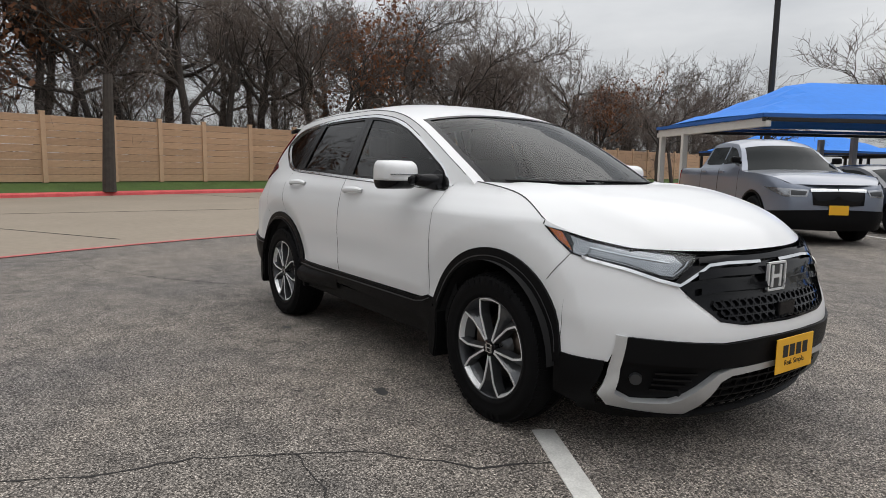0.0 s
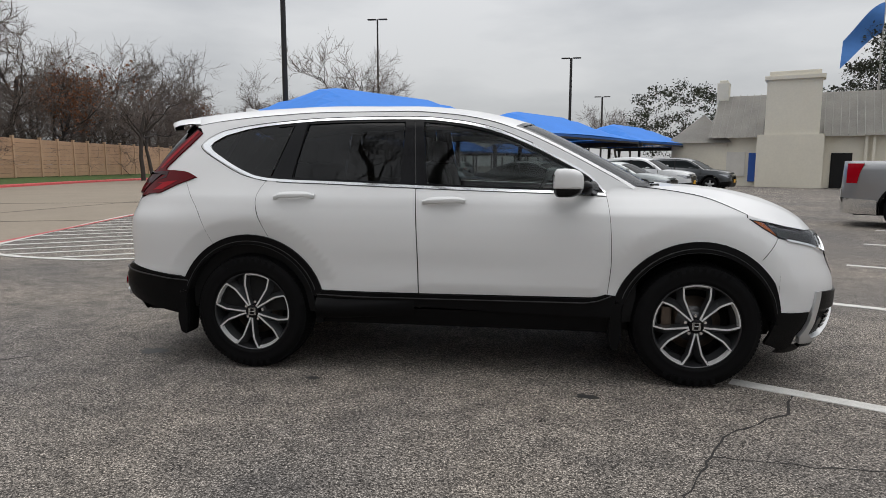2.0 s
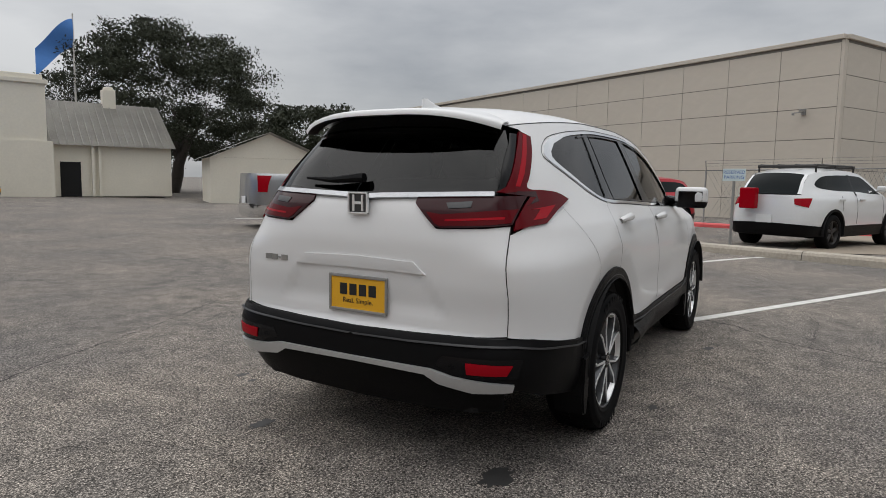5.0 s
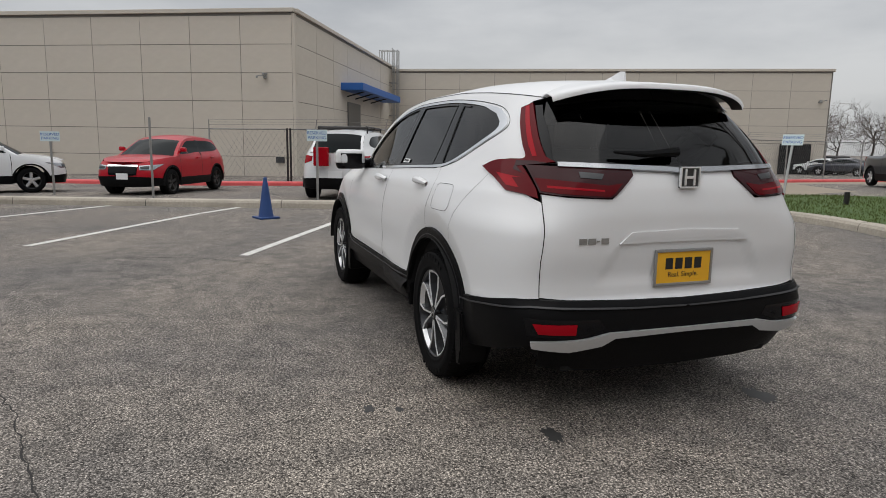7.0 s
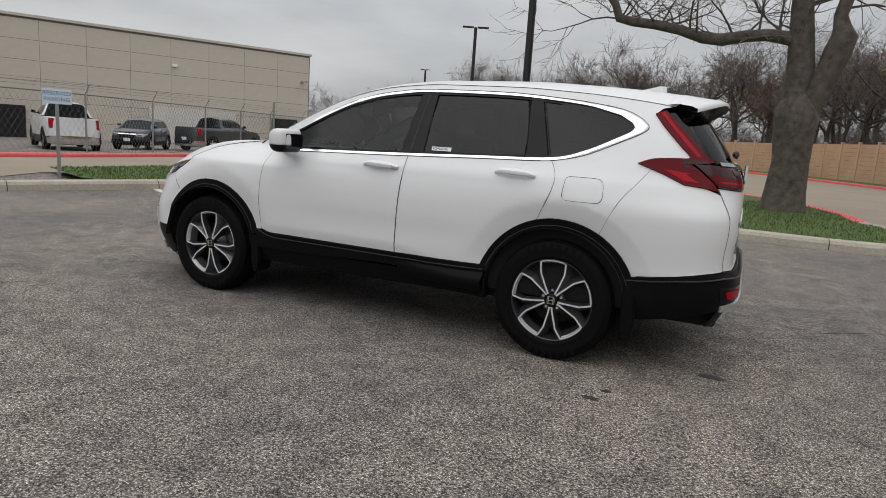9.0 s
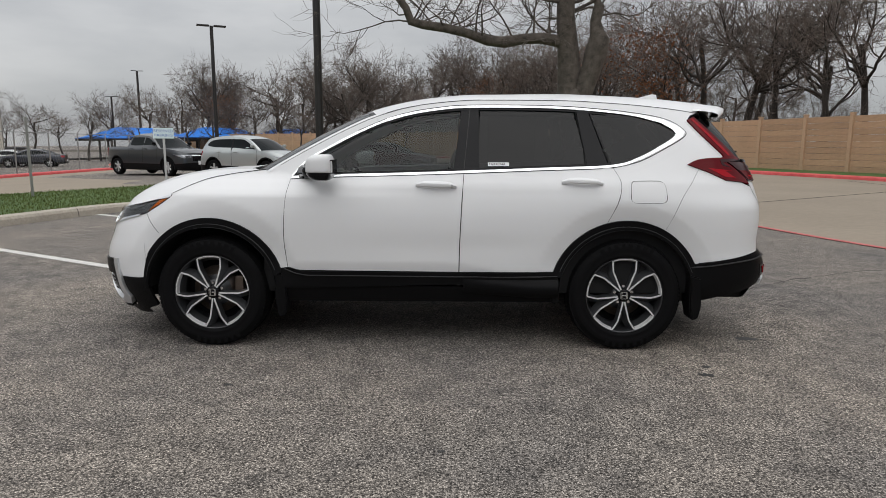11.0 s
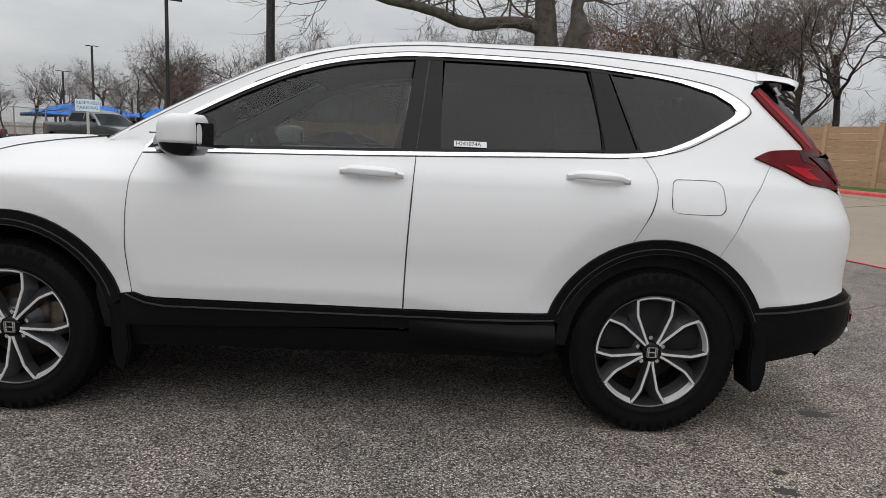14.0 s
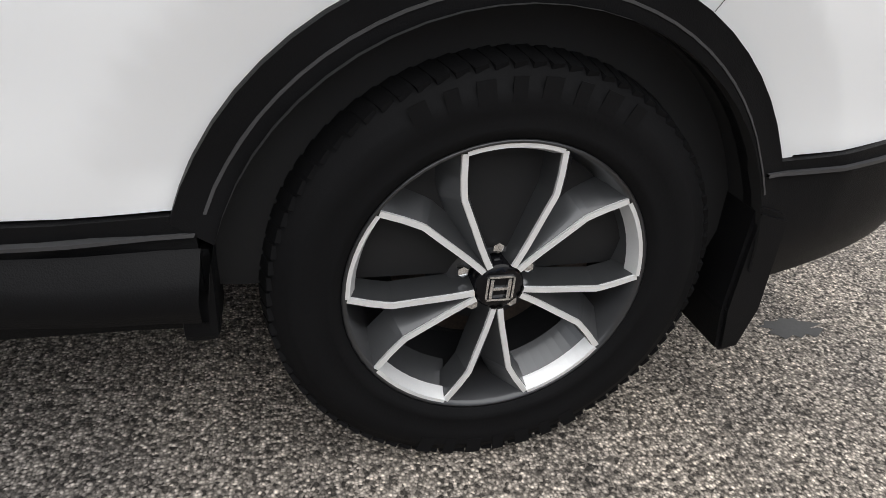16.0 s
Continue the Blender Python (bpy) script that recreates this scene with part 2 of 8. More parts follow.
# ---- helpers for meshes ----
def mesh_object(name, verts, faces, mat, parent=None, label="", normals=None, smooth=True):
    me = bpy.data.meshes.new(name)
    me.from_pydata([tuple(v) for v in verts], [], [tuple(f) for f in faces])
    me.materials.append(mat)
    if smooth:
        me.polygons.foreach_set("use_smooth", [True] * len(me.polygons))
    me.update()
    if normals is not None:
        me.normals_split_custom_set_from_vertices([tuple(n) for n in normals])
    ob = new(name, me)
    if parent is not None:
        ob.parent = parent
    return tagged(ob, label)


def part(name, bm, mat, parent, label="", smooth=False):
    me = bpy.data.meshes.new(name)
    bm.to_mesh(me)
    bm.free()
    me.materials.append(mat)
    if smooth:
        me.polygons.foreach_set("use_smooth", [True] * len(me.polygons))
    ob = new(name, me)
    if parent is not None:
        ob.parent = parent
    return tagged(ob, label)


def thing(name, m, label, category, group="", kind=""):
    ob = new(name)
    ob.matrix_basis = m
    ob.empty_display_size = 0.1
    return tagged(ob, label, category, group, kind)


def box(bm, c, s, rot=0.0, bevel=0.0):
    """A box with centre c and size s, turned about z by rot degrees, edges eased."""
    r = bmesh.ops.create_cube(bm, size=1.0, matrix=Matrix.Translation(c) @ Matrix.Rotation(radians(rot), 4, "Z") @ Matrix.Diagonal((*s, 1)))
    if bevel:
        es = list({e for v in r["verts"] for e in v.link_edges})
        bmesh.ops.bevel(bm, geom=es, offset=bevel, segments=2, affect="EDGES", profile=0.6)
    return bm


def boxed(c, s, rot=0.0, bevel=0.0):
    return box(bmesh.new(), c, s, rot, bevel)


def rod(bm, a, b, r0, r1=None, n=10):
    """A tapered round bar from a to b."""
    a, b = Vector(a), Vector(b)
    d = b - a
    m = Matrix.Translation((a + b) / 2) @ d.to_track_quat("Z", "Y").to_matrix().to_4x4()
    bmesh.ops.create_cone(bm, cap_ends=True, segments=n, radius1=r0, radius2=r0 if r1 is None else r1, depth=d.length, matrix=m)
    return bm


def rodded(*a, **k):
    return rod(bmesh.new(), *a, **k)


def prism(bm, outline, z0, z1):
    """An upright block over a plan outline."""
    lo = [bm.verts.new((x, y, z0)) for x, y in outline]
    hi = [bm.verts.new((x, y, z1)) for x, y in outline]
    k = len(outline)
    bm.faces.new(lo[::-1]), bm.faces.new(hi)
    for i in range(k):
        bm.faces.new((lo[i], lo[(i + 1) % k], hi[(i + 1) % k], hi[i]))
    return bm


def ribbon(bm, pts, width, z=0.0, thick=0.004):
    """A flat strip along a plan polyline."""
    pts = [Vector((*p, 0)) for p in pts]
    left, right = [], []
    for i, p in enumerate(pts):
        d = (pts[min(i + 1, len(pts) - 1)] - pts[max(i - 1, 0)]).normalized()
        s = Vector((-d.y, d.x, 0)) * (width[i] if isinstance(width, (list, tuple)) else width) / 2
        g0 = ground_z(p.x, p.y) + z
        left.append([bm.verts.new((p.x + s.x, p.y + s.y, g0 + h)) for h in (0, thick)])
        right.append([bm.verts.new((p.x - s.x, p.y - s.y, g0 + h)) for h in (0, thick)])
    for i in range(len(pts) - 1):
        bm.faces.new((left[i][1], right[i][1], right[i + 1][1], left[i + 1][1])[::-1])
        bm.faces.new((left[i][0], left[i][1], left[i + 1][1], left[i + 1][0])[::-1])
        bm.faces.new((right[i][1], right[i][0], right[i + 1][0], right[i + 1][1])[::-1])
    return bm


def lettering(name, text, height, m, mat, parent, label=""):
    """Raised letters of the built-in font as a mesh, in the plane of m."""
    cu = bpy.data.curves.new(name, "FONT")
    cu.body, cu.size, cu.align_x, cu.align_y, cu.extrude = text, height * 1.4, "CENTER", "CENTER", 0.0008
    tmp = bpy.data.objects.new(name, cu)
    scene.collection.objects.link(tmp)
    me = bpy.data.meshes.new_from_object(tmp.evaluated_get(bpy.context.evaluated_depsgraph_get()))
    bpy.data.objects.remove(tmp)
    me.materials.clear()
    me.materials.append(mat)
    ob = new(name, me)
    ob.parent = parent
    ob.matrix_basis = m
    return tagged(ob, label)


def ground_z(x, y):
    """The lot is flat round the car and falls away beyond the front kerb."""
    return -0.021 * max(0.0, x - 8.0) if y < 30 else -0.021 * max(0.0, x - 8.0) * max(0.0, 1 - (y - 30) / 25)


# ---- car body shells: a skin over height and way round the car ----
from mathutils.geometry import delaunay_2d_cdt

ARC_U = np.linspace(0, 1, 600)
ARC = math.pi / 2 * ARC_U ** 4 / (ARC_U ** 4 + (1 - ARC_U) ** 4)
REF_X, REF_Y = np.cos(ARC) ** (2 / 4.2), np.sin(ARC) ** (2 / 4.2)


def table(*pairs):
    """A smooth curve through the pairs that never overshoots."""
    xs, ys = (np.array(q, float) for q in zip(*sorted(pairs)))
    h, d = np.diff(xs), np.diff(ys) / np.diff(xs)
    m = np.zeros(len(xs))
    m[0], m[-1] = d[0], d[-1]
    for i in range(1, len(xs) - 1):
        if d[i - 1] * d[i] > 0:
            m[i] = 3 * (h[i - 1] + h[i]) / ((2 * h[i] + h[i - 1]) / d[i - 1] + (h[i] + 2 * h[i - 1]) / d[i])
    fx = np.linspace(xs[0], xs[-1], 1200)
    i = np.clip(np.searchsorted(xs, fx, side="right") - 1, 0, len(xs) - 2)
    t = (fx - xs[i]) / h[i]
    fy = (2 * t ** 3 - 3 * t ** 2 + 1) * ys[i] + (t ** 3 - 2 * t ** 2 + t) * h[i] * m[i] + (3 * t ** 2 - 2 * t ** 3) * ys[i + 1] + (t ** 3 - t ** 2) * h[i] * m[i + 1]
    return lambda v: np.interp(v, fx, fy)


class Shell:
    """Half-width, nose and tail by height; the plan at each height is a rounded rectangle."""

    def __init__(self, width, nose, tail, square, middle, tweak, square_rear=None):
        self.w, self.f, self.r, self.n, self.x0, self.tweak = width, nose, tail, square, middle, tweak
        self.nr = square_rear or square
        self.len_f = np.concatenate([[0], np.cumsum(np.hypot(np.diff(REF_X * 2.0), np.diff(REF_Y * 0.9)))])
        self.len_r = np.concatenate([[0], np.cumsum(np.hypot(np.diff(REF_X * 2.4), np.diff(REF_Y * 0.9)))])
        self.pf, self.pr = self.len_f[-1], self.len_r[-1]

    def to_p(self, kind, c, z):
        front = c >= self.x0 if kind == "S" else kind == "F"
        n = float(self.n(z) if front else self.nr(z))
        if kind == "S":
            span = self.f(z) - self.x0 if front else self.x0 - self.r(z)
            xi = min(1.0, abs(c - self.x0) / span)
            a = math.acos(min(1.0, xi ** (n / 2)))
        else:
            a = math.asin(min(1.0, (abs(c) / float(self.w(z))) ** (n / 2)))
        return float(np.interp(a, ARC, self.len_f)) if front else self.pf + self.pr - float(np.interp(a, ARC, self.len_r))

    def raw(self, p, z):
        front = p <= self.pf
        n = np.where(front, self.n(z), self.nr(z))
        a = np.where(front, np.interp(p, self.len_f, ARC), np.interp(self.pf + self.pr - p, self.len_r, ARC))
        xi, eta = np.maximum(np.cos(a), 0) ** (2 / n), np.maximum(np.sin(a), 0) ** (2 / n)
        x = np.where(front, self.x0 + (self.f(z) - self.x0) * xi, self.x0 - (self.x0 - self.r(z)) * xi)
        y = np.where((p < 1e-4) | (p > self.pf + self.pr - 1e-4), 0.0, self.w(z) * eta)
        return np.stack(self.tweak(x, y, z, eta) + (z,), -1)

    def at(self, p, z, off=0.0, side=1):
        p, z = np.asarray(p, float), np.asarray(z, float)
        e = 0.012
        dp = self.raw(np.minimum(p + e, self.pf + self.pr), z) - self.raw(np.maximum(p - e, 0), z)
        dz = self.raw(p, z + e) - self.raw(p, z - e)
        nr = np.cross(dp, dz)
        nr[..., 1] = np.where((p < 1e-4) | (p > self.pf + self.pr - 1e-4), 0, nr[..., 1])
        nr /= np.maximum(np.linalg.norm(nr, axis=-1, keepdims=True), 1e-9)
        v = self.raw(p, z) + nr * np.asarray(off)[..., None]
        if side < 0:
            v, nr = v * (1, -1, 1), nr * (1, -1, 1)
        return v, nr


def smooth_line(pts, k=5):
    """A curve through (kind, c, z) points of one kind."""
    out = []
    for i in range(len(pts) - 1):
        a, b, c, d = pts[max(i - 1, 0)], pts[i], pts[i + 1], pts[min(i + 2, len(pts) - 1)]
        for j in range(k):
            t = j / k
            q = [0.5 * (2 * b[m] + (c[m] - a[m]) * t + (2 * a[m] - 5 * b[m] + 4 * c[m] - d[m]) * t * t + (3 * b[m] - a[m] - 3 * c[m] + d[m]) * t ** 3) for m in (1, 2)]
            out.append((b[0], *q))
    return out + [pts[-1]]


def S(*pts):
    return [("S", x, z) for x, z in pts]


def F(*pts):
    return [("F", y, z) for y, z in pts]


def R(*pts):
    return [("R", y, z) for y, z in pts]


def arch(xc, zc, r, a0, a1, k=22):
    return [("S", xc + r * math.cos(radians(a0 + (a1 - a0) * i / k)), zc + r * math.sin(radians(a0 + (a1 - a0) * i / k))) for i in range(k + 1)]


def inside(poly, q):
    x, y = q[:, 0], q[:, 1]
    hit = np.zeros(len(q), bool)
    for (ax, ay), (bx, by) in zip(poly, np.roll(poly, -1, 0)):
        if ay == by:
            continue
        hit ^= ((ay > y) != (by > y)) & (x < (bx - ax) * (y - ay) / (by - ay) + ax)
    return hit


def spread(shell, pts, step, closed):
    """Close-set points along a line of (kind, c, z) points, as places on the shell."""
    out = []
    ends = pts[1:] + pts[:1] if closed else pts[1:]
    for a, b in zip(pts, ends):
        pa, pb = shell.to_p(*a), shell.to_p(*b)
        k = max(1, int(math.hypot(pb - pa, b[2] - a[2]) / step + 0.5))
        for i in range(k):
            t = i / k
            z = a[2] + (b[2] - a[2]) * t
            out.append((shell.to_p(a[0], a[1] + (b[1] - a[1]) * t, z) if a[0] == b[0] and i else pa + (pb - pa) * t, z))
    if not closed:
        out.append((shell.to_p(*pts[-1]), pts[-1][2]))
    return [q for i, q in enumerate(out) if i == 0 or math.hypot(q[0] - out[i - 1][0], q[1] - out[i - 1][1]) > 1e-5]


def skin(shell, outline, off=0.0, thick=0.0, res=0.06, side=1, mirror_too=False):
    """Fills an outline on the shell. Gives vertices, faces and normals; thick adds walls down to the shell."""
    dense = spread(shell, outline, min(res, 0.05), True)
    poly = np.array(dense)
    lo, hi = poly.min(0), poly.max(0)
    gx, gy = np.meshgrid(np.arange(lo[0] + res / 2, hi[0], res), np.arange(lo[1] + res / 2, hi[1], res))
    grid = np.stack([gx.ravel(), gy.ravel()], -1)
    if len(grid):
        grid = grid[inside(poly, grid)]
    if len(grid):
        gap = np.min(np.linalg.norm(grid[:, None] - poly[None], axis=-1), 1)
        grid = grid[gap > res * 0.45]
    pts = [Vector(q) for q in dense] + [Vector(q) for q in grid]
    k = len(dense)
    ov, _, of, *_ = delaunay_2d_cdt(pts, [(i, (i + 1) % k) for i in range(k)], [list(range(k))], 1, 1e-6)
    q = np.array([tuple(v) for v in ov])
    v, nr = shell.at(q[:, 0], q[:, 1], np.full(len(q), off), side)
    v, nr, faces = list(v), list(nr), []
    for f in of:
        f = list(f)
        a, b, c = (v[f[i]] for i in range(3))
        if np.dot(np.cross(b - a, c - a), nr[f[0]]) < 0:
            f = f[::-1]
        faces.append(f)
    if thick:
        count = {}
        for f in faces:
            for i in range(len(f)):
                e = (f[i], f[(i + 1) % len(f)])
                count[tuple(sorted(e))] = None if tuple(sorted(e)) in count else e
        rim = [e for e in count.values() if e]
        full = shell.pf + shell.pr
        for a, b in rim:
            if (q[a][0] < 1e-4 and q[b][0] < 1e-4) or (q[a][0] > full - 1e-4 and q[b][0] > full - 1e-4):
                continue
            i = len(v)
            v += [v[a], v[b], v[b] - nr[b] * thick, v[a] - nr[a] * thick]
            nr += [np.zeros(3)] * 4
            faces.append([i + 1, i, i + 3, i + 2])
    return v, faces, nr


def join(*parts_):
    v, f, n = [], [], []
    for a, b, c in parts_:
        k = len(v)
        v += list(a)
        f += [[i + k for i in q] for q in b]
        n += list(c)
    return v, f, n


def seam(shell, pts, width=0.006, off=0.0012, side=1):
    """A dark shut line along (kind, c, z) points."""
    d = np.array(spread(shell, pts, 0.03, False))
    t = np.gradient(d, axis=0)
    t /= np.maximum(np.linalg.norm(t, axis=1, keepdims=True), 1e-9)
    s = np.stack([-t[:, 1], t[:, 0]], -1) * width / 2
    a, na = shell.at(d[:, 0] + s[:, 0], d[:, 1] + s[:, 1], np.full(len(d), off), side)
    b, nb = shell.at(d[:, 0] - s[:, 0], d[:, 1] - s[:, 1], np.full(len(d), off), side)
    k = len(d)
    faces = []
    v, nr = np.concatenate([a, b]), np.concatenate([na, nb])
    for i in range(k - 1):
        f = [i, i + 1, k + i + 1, k + i]
        if np.dot(np.cross(v[f[1]] - v[f[0]], v[f[2]] - v[f[0]]), nr[i]) < 0:
            f = f[::-1]
        faces.append(f)
    return list(v), faces, list(nr)


def band(shell, pts, width, off, thick, side=1):
    """A raised strip of even width along (kind, c, z) points."""
    v, f, n = seam(shell, pts, width, off, side)
    k = len(v) // 2
    low_a = [p - q * thick for p, q in zip(v[:k], n[:k])]
    low_b = [p - q * thick for p, q in zip(v[k:], n[k:])]
    base = len(v)
    v = v + v[:k] + low_a + v[k:] + low_b
    n = n + [np.zeros(3)] * (4 * k)
    for i in range(k - 1):
        w1 = [base + i, base + i + 1, base + k + i + 1, base + k + i]
        w2 = [base + 2 * k + i + 1, base + 2 * k + i, base + 3 * k + i, base + 3 * k + i + 1]
        f = f + ([w1, w2] if side > 0 else [w1[::-1], w2[::-1]])
    return v, f, n


def loft_grid(rows):
    """Quads over a grid of points, normals facing up or out as the order gives."""
    rows = np.asarray(rows)
    m, k = rows.shape[:2]
    faces = [[i * k + j, i * k + j + 1, (i + 1) * k + j + 1, (i + 1) * k + j] for i in range(m - 1) for j in range(k - 1)]
    return rows.reshape(-1, 3), faces


# ---- wheels ----
def lathe(profile, n=64, axis_y=True):
    """Turns (radius, depth) points about the axle, which lies along y."""
    rows = [[(r * math.cos(2 * math.pi * i / n), d, r * math.sin(2 * math.pi * i / n)) for r, d in profile] for i in range(n + 1)]
    v, f = loft_grid(rows)
    return v, f


def bar_shape(bm, line, half, depth, y_top, y_low, skew=0.0):
    """A bar along points (x, z) of the wheel's face, half wide on top, falling back on its sides."""
    prev = None
    for i, (x, z) in enumerate(line):
        a, b = line[max(i - 1, 0)], line[min(i + 1, len(line) - 1)]
        d = Vector((b[0] - a[0], b[1] - a[1])).normalized()
        s = Vector((-d.y, d.x))
        row = [bm.verts.new((x + s.x * o, y, z + s.y * o)) for o, y in ((-half - depth[0], y_low), (-half, y_top), (half, y_top), (half + depth[1], y_low))]
        if prev:
            for j in range(3):
                bm.faces.new((prev[j], prev[j + 1], row[j + 1], row[j]))
        prev = row
    return bm


def wheel(parent, name, x, y, z, side, spin, radius=0.362, rim=0.248, width=0.235, fine=True, tone=None, spokes=5, label=""):
    """Tyre, rim, spokes, hub cap and brake of one wheel; its face looks along +y times side."""
    hub = new(name)
    hub.parent = parent
    hub.matrix_basis = Matrix.Translation((x, y, z)) @ Matrix.Diagonal((1, side, 1, 1))
    tagged(hub, label)
    w = width / 2
    t, r = radius, rim
    tyre_profile = [(r - 0.012, -w * 0.86), (r + 0.02, -w * 0.98), ((r + t) / 2, -w * 1.06), (t - 0.022, -w * 0.96), (t - 0.006, -w * 0.80), (t, -w * 0.5), (t, w * 0.5), (t - 0.006, w * 0.80), (t - 0.014, w * 0.90), (t - 0.022, w * 0.955), (t - 0.034, w * 1.0), (t - 0.036, w * 1.02), ((r + t) / 2 + 0.012, w * 1.055), ((r + t) / 2 - 0.012, w * 1.05), (r + 0.024, w * 0.985), (r + 0.021, w * 1.0), (r + 0.010, w * 0.97), (r - 0.004, w * 0.86)]
    v, f = lathe(tyre_profile, 72 if fine else 28)
    tyre = mesh_object("tyre", v, f, RUBBER, hub)
    if fine:
        bm = bmesh.new()
        for i in range(84):
            a = 2 * math.pi * i / 84
            for y0, y1 in ((w * 0.50, w * 0.93), (-w * 0.4, w * 0.02)):
                m = Matrix.Rotation(-a, 4, "Y") @ Matrix.Translation((0, (y0 + y1) / 2, t + (-0.0075 if y0 > 0 else 0.0))) @ Matrix.Rotation(radians(-13 if y0 > 0 else 0), 4, "X") @ Matrix.Rotation(radians(14), 4, "Z") @ Matrix.Diagonal((0.0195, y1 - y0, 0.008, 1))
                bmesh.ops.create_cube(bm, size=1, matrix=m)
        tagged(part("tread", bm, RUBBER, tyre), kind="stuff")
        bm = bmesh.new()
        for a0, count in ((62, 8), (-118, 7)):
            for i in range(count):
                a = radians(a0 + i * 8 - (8 - count) * 2)
                m = Matrix.Rotation(-a, 4, "Y") @ Matrix.Translation(((r + t) / 2 + 0.018, w * 1.052, 0)) @ Matrix.Diagonal((0.032, 0.0022, 0.020 if i % 2 else 0.026, 1))
                bmesh.ops.create_cube(bm, size=1, matrix=m)
        tagged(part("sidewall_marking", bm, RUBBER, tyre, "raised plain bars on the tyre wall"), kind="stuff")
    v, f = lathe([(r - 0.002, w * 0.86), (r - 0.001, w * 0.91), (r - 0.006, w * 0.915), (r - 0.010, w * 0.84), (r - 0.030, w * 0.35), (r - 0.036, -w * 0.8)], 64 if fine else 24)
    mesh_object("rim", v, f, GUNMETAL if tone is None else tone, hub)
    # added black disc that stands for the shade behind the spokes
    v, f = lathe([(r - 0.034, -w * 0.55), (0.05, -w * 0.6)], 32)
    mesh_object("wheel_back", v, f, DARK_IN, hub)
    if fine:
        v, f = lathe([(0.158, -0.02), (0.158, 0.002), (0.085, 0.002), (0.075, 0.030), (0.03, 0.032)], 48)
        mesh_object("brake_disc", v, f, IRON, hub, "worn cast iron brake disc")
        bm = bmesh.new()
        box(bm, (-0.155, 0.005, 0.035), (0.06, 0.07, 0.13), 0, 0.015)
        part("brake_caliper", bm, IRON, hub)
        for i in range(5):
            c = 90 + spin + 72 * i
            for sgn in (-1, 1):
                g = c + 36 * sgn
                line = [(rr * math.cos(radians(g - sgn * a)), rr * math.sin(radians(g - sgn * a))) for rr, a in ((0.041, 8.0), (0.058, 8.6), (0.082, 9.6), (0.116, 10.9), (0.145, 11.5), (0.170, 11.8), (0.177, 12.4), (0.203, 14.8), (0.238, 17.8))]
                # the wide flank falls into the petal, the steep one into the gap
                flank = (0.007, 0.030) if sgn > 0 else (0.030, 0.007)
                bm = bmesh.new()
                bar_shape(bm, line, 0.0060, flank, w * 0.85, w * 0.85 - 0.046)
                sp = part("spoke", bm, SPOKE_GREY, hub, smooth=False)
                bm = bmesh.new()
                bar_shape(bm, line, 0.0046, (0.0006, 0.0006), w * 0.85 + 0.0042, w * 0.85 - 0.001)
                part("machined_edge", bm, MACHINED, sp, "bright machined spoke edge")
            bm = bmesh.new()
            ring = [(0.2395 * math.cos(radians(c + a)), 0.2395 * math.sin(radians(c + a))) for a in np.linspace(-17.5, 17.5, 9)]
            bar_shape(bm, ring, 0.0050, (0.001, 0.010), w * 0.90, w * 0.80 - 0.012)
            part("machined_lip", bm, MACHINED, hub)
            bm = bmesh.new()
            fan = [(0.238 * math.cos(radians(c + a)), 0.238 * math.sin(radians(c + a))) for a in np.linspace(-18, 18, 9)]
            low = [(0.203 * math.cos(radians(c + a)), 0.203 * math.sin(radians(c + a))) for a in np.linspace(-18, 18, 9)]
            hi_, lo_ = [bm.verts.new((p, w * 0.76, q)) for p, q in fan], [bm.verts.new((p, w * 0.28, q)) for p, q in low]
            for j in range(8):
                bm.faces.new((hi_[j], hi_[j + 1], lo_[j + 1], lo_[j]))
            part("rim_face", bm, SPOKE_GREY, hub)
            a = radians(c)
            lug = bmesh.new()
            rod(lug, (0.057 * math.cos(a), w * 0.50, 0.057 * math.sin(a)), (0.057 * math.cos(a), w * 0.67, 0.057 * math.sin(a)), 0.0105, 0.0095, 6)
            part("lug_nut", lug, CHROME, hub)
        v, f = lathe([(0.105, w * 0.30), (0.078, w * 0.46), (0.070, w * 0.56), (0.045, w * 0.60)], 40)
        mesh_object("hub", v, f, GUNMETAL, hub)
        v, f = lathe([(0.042, w * 0.56), (0.041, w * 0.83), (0.036, w * 0.87), (0.0, w * 0.875)], 40)
        cap = mesh_object("hub_cap", v, f, GLOSS, hub)
        bm = bmesh.new()
        for sx in (-1, 1):
            box(bm, (sx * 0.0145, w * 0.885, 0), (0.006, 0.006, 0.036), 0, 0.0015)
        box(bm, (0, w * 0.885, 0), (0.028, 0.006, 0.006), 0, 0.0015)
        for zz in (-0.021, 0.021):
            box(bm, (0, w * 0.884, zz), (0.04, 0.005, 0.0035))
        for sx in (-1, 1):
            box(bm, (sx * 0.0215, w * 0.884, 0), (0.0035, 0.005, 0.04))
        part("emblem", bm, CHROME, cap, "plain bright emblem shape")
    else:
        bm = bmesh.new()
        for i in range(spokes):
            a = radians(90 + 360 * i / spokes)
            d = Vector((math.cos(a), 0, math.sin(a)))
            line = [(0.03 * d.x, 0.03 * d.z), (r * 0.97 * d.x, r * 0.97 * d.z)]
            bar_shape(bm, line, r * 0.10, (0.02, 0.02), w * 0.72, w * 0.5)
        rod(bm, (0, w * 0.4, 0), (0, w * 0.78, 0), 0.06, 0.05, 14)
        part("spokes", bm, SILVER if tone is None else tone, hub)
    return hub


